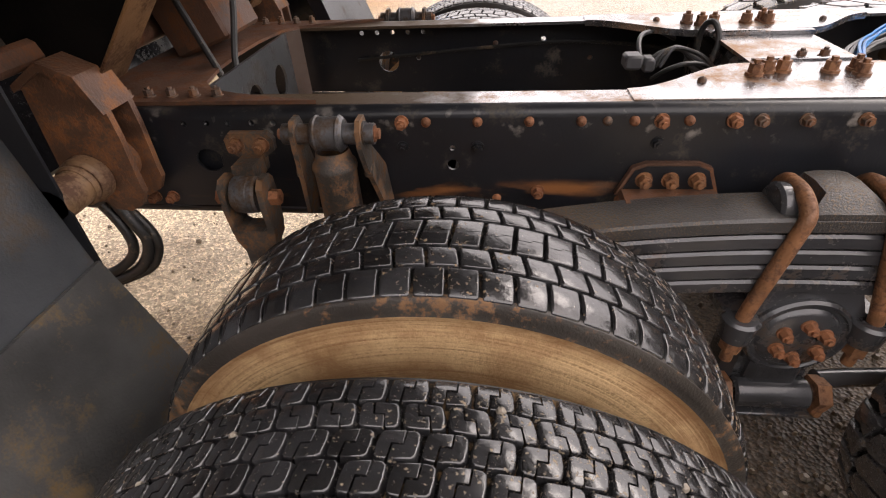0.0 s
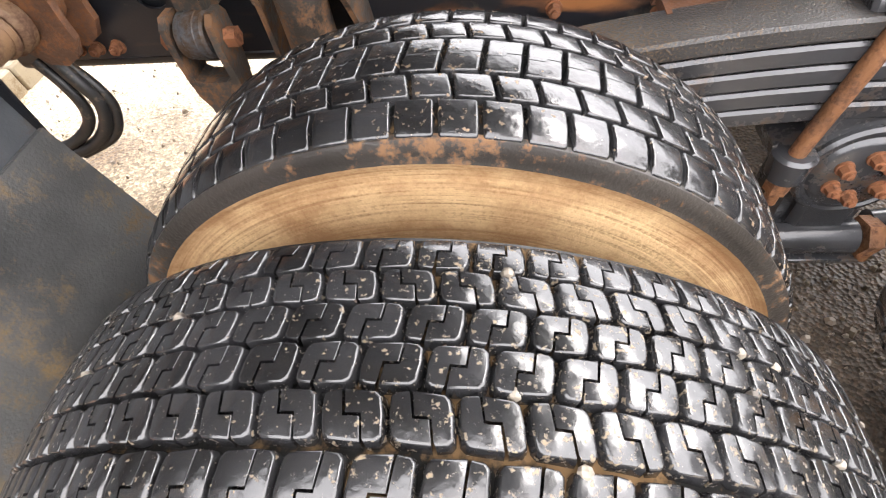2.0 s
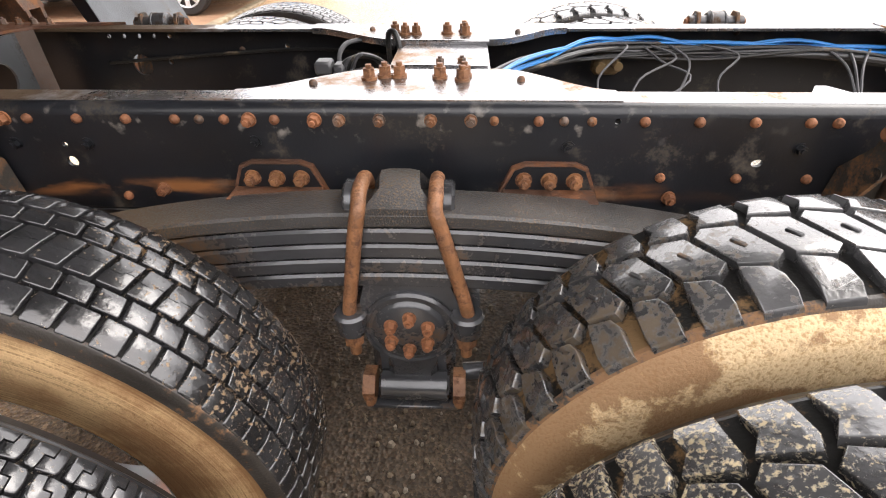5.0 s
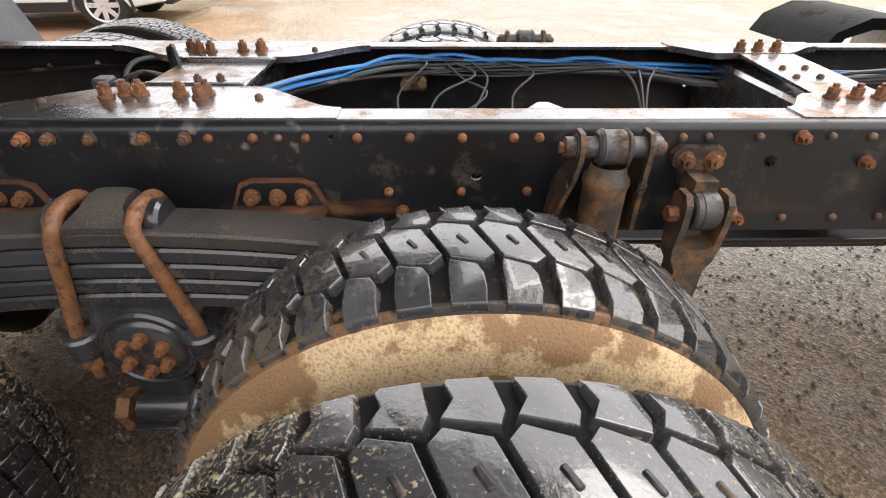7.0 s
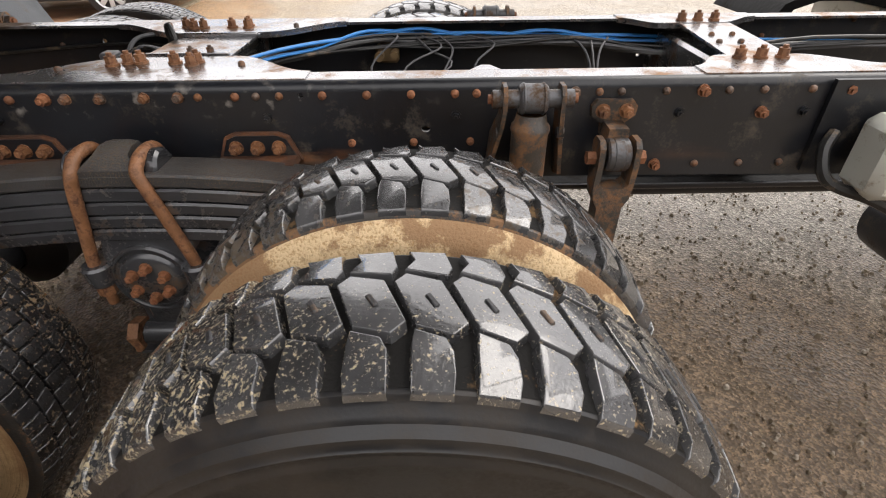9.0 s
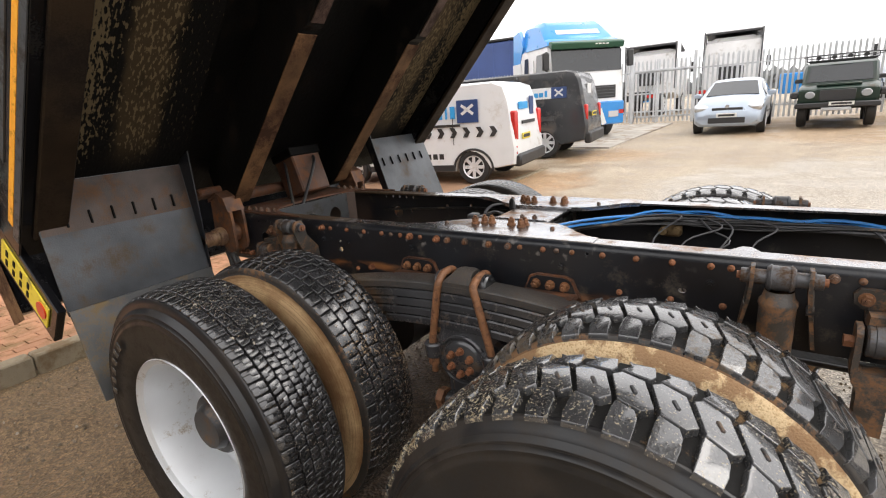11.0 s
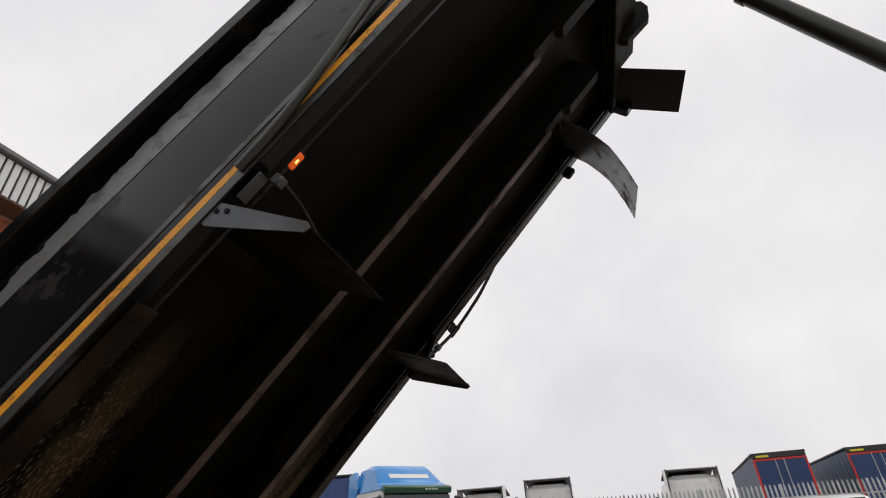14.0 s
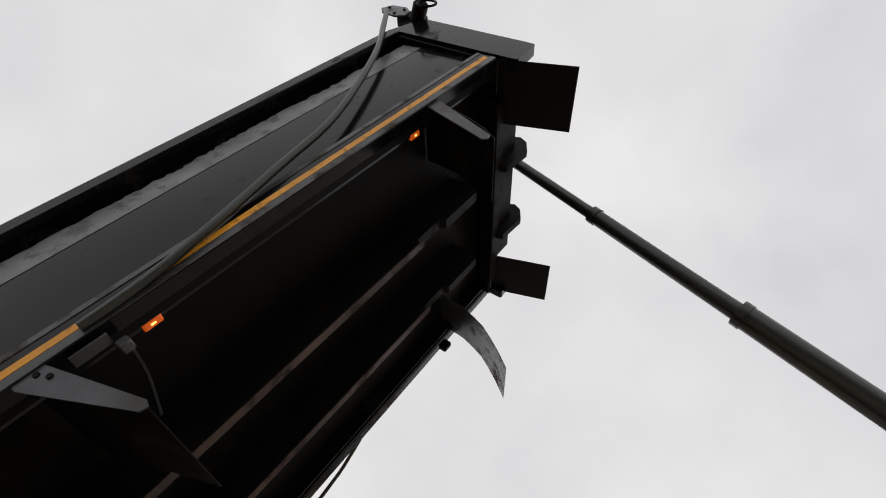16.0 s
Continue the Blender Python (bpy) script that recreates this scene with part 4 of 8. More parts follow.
# hinge castings and pivot pin
M_PIN = material("greasy_tan_pin", (0.24, 0.14, 0.075), 0.45, var=0.35, scale=14, dirt=(0.10, 0.05, 0.03), amount=0.35, dirt_scale=20, grain=0.2)
for s in (-1, 1):
    lobe = [(-0.60 + 0.055 * math.cos(a), 0.945 + 0.055 * math.sin(a)) for a in [radians(q) for q in (-150, -115, -80, -45, -10, 15)]]
    h = part("hinge_bracket", Geo().box((-0.665, s * 0.445, 1.06), (0.06, 0.07, 0.16), 0.01), M_HINGE, truck, "rust-brown cast hinge bracket", smooth=30)
    for y in (0.405, 0.470):
        part("cheek_plate", Geo().prism([(-0.70, 0.99)] + lobe + [(-0.545, 1.05), (-0.548, 1.10), (-0.575, 1.165), (-0.625, 1.19), (-0.69, 1.15)], s * y, s * (y + 0.014)), M_HINGE, h, smooth=30)
    part("cap_strap", Geo().prism([(-0.548, 1.10), (-0.575, 1.168), (-0.632, 1.194), (-0.70, 1.155), (-0.70, 1.142), (-0.632, 1.178), (-0.585, 1.155), (-0.56, 1.10)], s * 0.40, s * 0.492), M_HINGE, h, smooth=30)
    part("pivot_pin", Geo().cyl((-0.635, s * 0.39, 0.975), (-0.635, s * 0.60, 0.975), 0.036, 24, ch=0.007).cyl((-0.635, s * 0.484, 0.975), (-0.635, s * 0.520, 0.975), 0.047, 24, ch=0.007).cyl((-0.635, s * 0.523, 0.975), (-0.635, s * 0.536, 0.975), 0.042, 24, ch=0.004), M_PIN, h, "tan greased pivot pin")
    part("knuckle", Geo().cyl((-0.615, s * 0.418, 0.985), (-0.615, s * 0.471, 0.985), 0.046, 20, ch=0.008), M_HINGE, h)
    part("stop_block", Geo().box((-0.72, s * 0.47, 1.185), (0.10, 0.14, 0.045), 0.01, m=pose(-0.72, 0, 1.185, 0, -16, 0) @ pose(0.72, 0, -1.185)), M_RUSTPLATE, h)

# gusset plates with three bolts, and the two leaf packs with their saddles
for s in (-1, 1):
    for x0 in (0.447, 0.993):
        c = x0 + 0.05
        g = Geo().prism([(c - 0.10, 0.885), (c - 0.075, 0.945), (c - 0.05, 0.955), (c + 0.05, 0.955), (c + 0.075, 0.945), (c + 0.10, 0.885)], s * RAIL_Y, s * (RAIL_Y + 0.012))
        g.prism([(c - 0.095, 0.888), (c + 0.095, 0.888), (c + 0.09, 0.90), (c - 0.09, 0.90)], s * (RAIL_Y + 0.008), s * (RAIL_Y + 0.07))
        pl = part("spring_plate", g, M_RUSTPLATE, truck, "rust-edged gusset plate with three bolts", smooth=30)
        part("plate_face", Geo().prism([(c - 0.087, 0.899), (c - 0.069, 0.940), (c - 0.048, 0.949), (c + 0.048, 0.949), (c + 0.069, 0.940), (c + 0.087, 0.899)], s * (RAIL_Y + 0.010), s * (RAIL_Y + 0.0145)), M_CHASSIS, pl, "black painted face", smooth=0)
        for i in range(3):
            part("bolt", MESH_BIGBOLT, None, pl, m=pose(c + (i - 1) * 0.05, s * (RAIL_Y + 0.012), 0.921, 90 if s < 0 else -90))


def arch(dx):
    return -0.17 * dx * dx


def leaf_spring(s):
    """Five thick leaves under a cast pad, two leaning U-bolts, and the trunnion saddle with its round cap."""
    cx, ymid, w = 0.765, s * 0.481, 0.1
    top = None
    for k in range(5):
        z0, half, t = 0.921 - 0.0345 * k, 0.86 - (0.0, 0.0, 0.05, 0.10, 0.19)[k], 0.0315
        g, n = Geo(), 22
        rows = [(-w / 2, -0.005), (-w / 2 + 0.005, 0), (w / 2 - 0.005, 0), (w / 2, -0.005), (w / 2, -t + 0.005), (w / 2 - 0.005, -t), (-w / 2 + 0.005, -t), (-w / 2, -t + 0.005)]
        for i in range(n + 1):
            dx = -half + 2 * half * i / n
            g.v += [(cx + dx, ymid + a, z0 + arch(dx) + b) for a, b in rows]
        for i in range(n):
            g.f += [(i * 8 + j, i * 8 + (j + 1) % 8, (i + 1) * 8 + (j + 1) % 8, (i + 1) * 8 + j) for j in range(8)]
        g.f += [tuple(range(8)), tuple(range(n * 8, n * 8 + 8))]
        if top is None:
            top = part("leaf_spring", g, M_LEAFTOP, truck, "grey steel multi-leaf spring pack clamped by rusty U-bolts")
        else:
            part("leaf", g, M_SPRING, top)
    # added near-black filler: puts shade into the gaps between the leaves
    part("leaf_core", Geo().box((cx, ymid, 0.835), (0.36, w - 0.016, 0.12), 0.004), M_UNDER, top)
    # cast pad with a flat crown and sloped front
    g = Geo()
    for y, z, x0, x1 in ((0.530, 0.914, 0.694, 0.826), (0.530, 0.926, 0.694, 0.826), (0.512, 0.938, 0.706, 0.814), (0.494, 0.952, 0.722, 0.798), (0.460, 0.958, 0.718, 0.792), (0.425, 0.955, 0.716, 0.790), (0.420, 0.914, 0.694, 0.826)):
        g.v += [(x0, s * y, z), (x0 + 0.018, s * y, z + 0.004), (x1 - 0.018, s * y, z + 0.004), (x1, s * y, z), (x1, s * y, 0.905), (x0, s * y, 0.905)]
    for i in range(6):
        g.f += [(i * 6 + k, i * 6 + (k + 1) % 6, (i + 1) * 6 + (k + 1) % 6, (i + 1) * 6 + k) for k in range(6)]
    g.f += [tuple(range(6)), tuple(range(36, 42))]
    part("saddle_cap", g, M_LEAFTOP, top, "worn steel spring top pad", smooth=30)
    for q, a, b in ((-1, 0.686, 0.647), (1, 0.825, 0.886)):
        part("clamp_collar", Geo().cyl((a + q * 0.004, s * 0.472, 0.912), (a + q * 0.034, s * 0.472, 0.912), 0.044, 24, ch=0.006), M_SPRING, top)
        u = [(b, s * 0.540, 0.665), (b, s * 0.540, 0.70), (a + (b - a) * 0.62, s * 0.538, 0.79), (a + (b - a) * 0.18, s * 0.536, 0.89), (a, s * 0.530, 0.925), (a, s * 0.505, 0.946), (a, s * 0.47, 0.951), (a, s * 0.435, 0.944), (a, s * 0.416, 0.915), (a, s * 0.414, 0.86), (b, s * 0.414, 0.68)]
        part("u_bolt", Geo().tube(u, 0.0142, 12), M_RUST, top, "rusty U-bolt")
        part("u_bolt_seat", Geo().cyl((b, s * 0.536, 0.634), (b, s * 0.536, 0.694), 0.031, 18, 0.036, ch=0.006), M_SPRING, top)
        part("nut", Geo().cyl((b, s * 0.538, 0.607), (b, s * 0.538, 0.634), 0.022, 6).cyl((b, s * 0.538, 0.575), (b, s * 0.538, 0.607), 0.0125, 12), M_RUST, top)
    g = Geo().prism([(0.620, 0.69), (0.628, 0.655), (0.66, 0.64), (0.87, 0.64), (0.905, 0.655), (0.912, 0.69), (0.872, 0.705), (0.846, 0.762), (0.834, 0.779), (0.692, 0.779), (0.680, 0.762), (0.666, 0.705)], s * 0.425, s * 0.527)
    g.box((0.767, s * 0.46, 0.58), (0.19, 0.1, 0.24), 0.02)
    part("saddle_block", g, M_SPRING, top, smooth=30)
    hz = 0.641
    hub = part("trunnion_cap", Geo().lathe([(s * 0.45, 0.001), (s * 0.45, 0.098), (s * 0.535, 0.099), (s * 0.541, 0.094), (s * 0.541, 0.089), (s * 0.536, 0.086), (s * 0.536, 0.079), (s * 0.541, 0.075), (s * 0.546, 0.068), (s * 0.547, 0.001)], 48, pose(0.767, 0, hz)), M_SPRING, top, "round trunnion hub cap")
    for i in range(6):
        a = radians(88 + 60 * i)
        part("bolt", MESH_HUBBOLT, None, hub, m=pose(0.767 + 0.044 * math.cos(a), s * 0.547, hz + 0.044 * math.sin(a), 90 if s < 0 else -90))
    arm = part("torque_rod_end", Geo().cyl((0.69, s * 0.53, 0.462), (0.85, s * 0.53, 0.462), 0.036, 20, ch=0.006).box((0.767, s * 0.50, 0.51), (0.11, 0.07, 0.12), 0.014).box((0.77, s * 0.535, 0.421), (0.20, 0.06, 0.010), 0.003), M_SPRING, top, "rusty rod joint below the trunnion")
    for x in (0.668, 0.872):
        part("nut", Geo().cyl((x - 0.014, s * 0.53, 0.462), (x + 0.014, s * 0.53, 0.462), 0.041, 6).box((x, s * 0.545, 0.436), (0.024, 0.04, 0.04), 0.006), M_RUST, arm)
    part("torque_rod", Geo().tube([(0.88, s * 0.50, 0.475), (1.0, s * 0.49, 0.477), (1.25, s * 0.48, 0.48)], 0.022, 12), M_SPRING, arm)
    return top


leaf_spring(-1)
leaf_spring(1)


M_DAMPER = material("rust_streaked_black_steel", (0.046, 0.040, 0.035), 0.45, var=0.5, scale=8, dirt=(0.20, 0.105, 0.052), amount=0.40, dirt_scale=24, grain=0.3)


def damper_mount(cx, s):
    """Damper hung by its eye on a pin between two plate ears that stand off the rail."""
    y, z = s * 0.468, 1.052
    d = part("damper", Geo().lathe([(-0.44, 0.040), (-0.075, 0.040), (-0.066, 0.043), (-0.058, 0.042), (-0.050, 0.036), (-0.030, 0.031)], 26, Matrix.Translation((cx, y, z)) @ pose(0, 0, 0, 90)), M_DAMPER, truck, "rust-streaked damper with a steel eye bush", smooth=38)
    part("eye", Geo().cyl((cx - 0.030, y, z), (cx + 0.030, y, z), 0.031, 26, ch=0.005), M_BUSH, d, "greasy grey bush")
    for q in (-1, 1):
        part("bush_rim", Geo().cyl((cx + q * 0.018, y, z), (cx + q * 0.024, y, z), 0.0335, 26, ch=0.002), M_BUSH, d)
    part("pin", Geo().cyl((cx - 0.085, y, z), (cx + 0.085, y, z), 0.019, 16), M_BUSH, d)
    for q in (-1, 1):
        g = Geo()
        outline = [(0.452, 0.030, 0), (0.484, 0.030, 0), (0.496, 0.014, 0), (0.497, -0.016, 0), (0.486, -0.06, 0.004), (0.466, -0.11, 0.012), (0.440, -0.19, 0.024), (0.388, -0.21, 0.026), (0.386, -0.10, 0.014), (0.430, -0.04, 0.002), (0.441, 0.012, 0)]
        for t in (-0.0045, 0.0045):
            g.v += [(cx + q * (0.060 + out) + t, s * w, z + dz) for w, dz, out in outline]
        n = len(outline)
        g.f += [(i, (i + 1) % n, n + (i + 1) % n, n + i) for i in range(n)] + [tuple(range(n)), tuple(range(n, 2 * n))]
        e = part("ear", g, M_DAMPER, d, "flat steel ear", smooth=30)
        x = cx + q * 0.064
        # solid dark disc in place of the shaded hole
        part("hole", Geo().cyl((x - 0.006, y, z - 0.075), (x + 0.010 * q, y, z - 0.075), 0.012, 14), M_HUB, e)
        part("washer", Geo().cyl((x, y, z), (x + q * 0.004, y, z), 0.023, 18), M_BUSH, e)
        part("nut", Geo().cyl((x + q * 0.003, y, z), (x + q * 0.022, y, z), 0.0165, 6).cyl((x + q * 0.02, y, z), (x + q * 0.030, y, z), 0.010, 10), M_BOLTRUST, e)


def rod_shackle(cx, s):
    """A forked link with a bush, hung from a two-bolt plate."""
    y = s * 0.455
    g = Geo().prism([(cx - 0.052, 1.008), (cx - 0.040, 1.022), (cx + 0.040, 1.022), (cx + 0.052, 1.008), (cx + 0.050, 0.985), (cx + 0.026, 0.968), (cx + 0.024, 0.94), (cx - 0.024, 0.94), (cx - 0.026, 0.968), (cx - 0.050, 0.985)], s * 0.380, s * 0.396).prism([(cx - 0.022, 0.975), (cx + 0.022, 0.975), (cx + 0.024, 0.94), (cx - 0.024, 0.94)], s * 0.39, s * 0.45)
    p = part("shackle_plate", g, M_DAMPER, truck, "two-bolt plate carrying a forked link", smooth=30)
    for q in (-1, 1):
        part("bolt", MESH_BIGBOLT, None, p, m=pose(cx + q * 0.027, s * 0.394, 0.998, 90 if s < 0 else -90))
    part("bush", Geo().cyl((cx - 0.026, y, 0.917), (cx + 0.026, y, 0.917), 0.038, 28, ch=0.004).cyl((cx - 0.012, y, 0.917), (cx + 0.012, y, 0.917), 0.0395, 28, ch=0.002), M_BUSH, p, "ribbed grey bush")
    f = Geo()
    for q in (-1, 1):
        x = cx + q * 0.040
        f.prism([(y - 0.030, 0.942), (y - 0.016, 0.957), (y + 0.016, 0.957), (y + 0.030, 0.942), (y + 0.033, 0.90), (y + 0.026, 0.835), (y - 0.026, 0.835), (y - 0.033, 0.90)], x - 0.0065, x + 0.0065, "x")
    f.prism([(cx - 0.0465, 0.850), (cx - 0.034, 0.850), (cx - 0.022, 0.842), (cx + 0.022, 0.842), (cx + 0.034, 0.850), (cx + 0.0465, 0.850), (cx + 0.043, 0.815), (cx + 0.030, 0.79), (cx + 0.028, 0.68), (cx - 0.028, 0.68), (cx - 0.030, 0.79), (cx - 0.043, 0.815)], y - 0.026, y + 0.026)
    fork = part("fork", f, M_DAMPER, p, smooth=30)
    part("nut", Geo().cyl((cx - 0.066, y, 0.910), (cx - 0.046, y, 0.910), 0.016, 6), M_BOLTRUST, fork)
    part("nut", Geo().cyl((cx + 0.046, y, 0.910), (cx + 0.066, y, 0.910), 0.017, 6), M_BOLTRUST, fork)


for s in (-1, 1):
    damper_mount(-0.146, s)
    damper_mount(1.668, s)
    rod_shackle(-0.344, s)
    rod_shackle(1.872, s)

# axles
for x in (0.075, 1.42):
    part("axle", Geo().cyl((x, -0.6, 0.5), (x, 0.6, 0.5), 0.075, 20).lathe([(-0.2, 0.08), (-0.14, 0.17), (0.14, 0.17), (0.2, 0.08)], 24, pose(x, 0, 0.5)), M_CHASSIS, truck, "black drive axle with banjo casing")
part("propshaft", Geo().cyl((0.2, 0, 0.52), (1.25, 0, 0.55), 0.05, 16), M_CHASSIS, truck)

# ---- wheels ----
TYRE_R = 0.517


def crown(y, hw):
    return TYRE_R - 0.008 * (y / hw) ** 2 - 0.012 * max(0.0, (abs(y) - hw + 0.016) / 0.02) ** 2


def block_geo(polys, hw, depth, taper=0.003):
    """Tread lugs at the top of a wheel: polygons of (along the rim, across) stood on the casing, rounded over at the edge."""
    g = Geo()
    every = [p for poly in polys for p in poly]
    cs, cy = (min(p[0] for p in every) + max(p[0] for p in every)) / 2, (min(p[1] for p in every) + max(p[1] for p in every)) / 2
    for poly in polys:
        n, k = len(poly), len(g.v)
        for drop, grow in ((depth, taper), (0.0030, 0.0), (0.0013, -0.0006), (0.0004, -0.0014), (0.0, -0.0030)):
            for s, y in poly:
                d = max(math.hypot(s - cs, y - cy), 0.012)
                s2, y2 = s + (s - cs) / d * grow, y + (y - cy) / d * grow
                r = crown(y2, hw) - drop
                g.v.append((r * math.sin(s2 / TYRE_R), y2, r * math.cos(s2 / TYRE_R)))
        for a in range(4):
            g.f += [(k + a * n + i, k + a * n + (i + 1) % n, k + (a + 1) * n + (i + 1) % n, k + (a + 1) * n + i) for i in range(n)]
        g.f.append(tuple(range(k + 4 * n, k + 5 * n)))
    return g


def z_block(y0, y1, a, way, skew=0.0):
    """A block with worn corners, cut by a stepped slit that runs from its far edge to its near edge."""
    m, q, c, u = (y0 + y1) / 2, 0.0013, 0.0030, 0.34 * a
    far = [(-a, y1 - c), (-a + c, y1), (u - q, y1 + 0.0014), (u - q, m + q), (-u - q, m + q), (-u - q, y0 - 0.001), (-a + c, y0), (-a, y0 + c), (-a - 0.0012, m)]
    close = [(u + q, y1 + 0.0012), (a - c, y1), (a, y1 - c), (a + 0.0012, m), (a, y0 + c), (a - c, y0), (-u + q, y0 - 0.0012), (-u + q, m - q), (u + q, m - q)]
    return [[(way * s + skew * (y - m), y) for s, y in poly] for poly in (far, close)]


def rib_block(y0, y1, a, skew, split):
    """A flat block with slanted ends; the wide middle row is split by a sipe with a small jog."""
    m, q, c = (y0 + y1) / 2, 0.0010, 0.002
    if not split:
        polys = [[(-a, y1 - c), (-a + c, y1), (a - c, y1), (a, y1 - c), (a + 0.0006, m), (a, y0 + c), (a - c, y0), (-a + c, y0), (-a, y0 + c), (-a - 0.0006, m)]]
    else:
        j = 0.0035
        polys = [[(-a, y1 - c), (-a + c, y1), (a - c, y1), (a, y1 - c), (a, m + q + j), (0.15 * a, m + q + j), (0.05 * a, m + q - j), (-a, m + q - j)],
                 [(-a, m - q - j), (0.05 * a, m - q - j), (0.15 * a, m - q + j), (a, m - q + j), (a, y0 + c), (a - c, y0), (-a + c, y0), (-a, y0 + c)]]
    return [[(s + skew * (y - m), y) for s, y in poly] for poly in polys]


def tread_rows(kind):
    """(polygons, lugs round the rim, phase) for each row."""
    if kind == "z":
        hw, rows = 0.107, []
        for y0, y1, a, ph, way, skew in ((0.0715, 0.1035, 0.0188, 0.0, 1, 0.0), (0.041, 0.0685, 0.0188, 0.45, -1, -0.12), (0.0105, 0.038, 0.0188, 0.98, 1, 0.1), (-0.021, 0.0075, 0.0188, 0.375, 1, 0.1),
                                         (-0.0555, -0.025, 0.0188, 0.906, -1, -0.14), (-0.104, -0.062, 0.0188, 0.42, 1, 0.08)):
            rows.append((z_block(y0, y1, a, way, skew), 76, ph))
        return hw, rows, 0.013
    if kind == "rib":
        hw, rows = 0.121, []
        for y0, y1, ph, skew, split in ((-0.121, -0.077, 0.99, -0.06, 0), (-0.072, -0.037, 0.30, -0.18, 0), (-0.030, 0.030, 0.99, 0.10, 1), (0.036, 0.069, 0.54, -0.18, 0), (0.075, 0.121, 0.05, 0.06, 0)):
            rows.append((rib_block(y0, y1, 0.0197, skew, split), 73, ph))
        return hw, rows, 0.014
    hw = 0.116
    near = [(-0.022, -0.046), (0.013, -0.057), (0.022, -0.075), (0.0235, -0.104), (0.0225, -0.120), (-0.0235, -0.120), (-0.0245, -0.104), (-0.0245, -0.066)]
    mid = [(-0.047, 0.034), (-0.033, 0.051), (0.012, 0.038), (0.0415, -0.035), (0.025, -0.053), (-0.018, -0.041)]
    far = [(-0.035, 0.059), (0.020, 0.048), (0.0265, 0.066), (0.0185, 0.104), (0.0165, 0.120), (-0.0305, 0.120), (-0.0315, 0.104), (-0.023, 0.082)]
    return hw, [([near], 46, 0.03), ([mid], 46, 0.0), ([far], 46, 0.0)], 0.019


# Dark box set into a lug, its colour standing in for a slot's shade.
SLOT = mesh_of("lug_slot", Geo().box((0, 0, TYRE_R - 0.0035), (0.0075, 0.024, 0.009), 0.002, m=pose(0, 0, 0, 0, 0, 30)), M_HUB)
TREADS = {}
TREAD_RUBBER = {"z": M_RUBBER, "rib": M_RIBRUBBER, "lug": M_LUGRUBBER, "damp_lug": M_LUGWET}
for kind in TREAD_RUBBER:
    hw, rows, depth = tread_rows(kind)
    TREADS[kind] = (hw, [(mesh_of("tread_block", block_geo(p, hw, depth + 0.002), TREAD_RUBBER[kind], 24 if "lug" in kind else 50), block_geo(p, hw, depth + 0.002), n, ph) for p, n, ph in rows], depth)


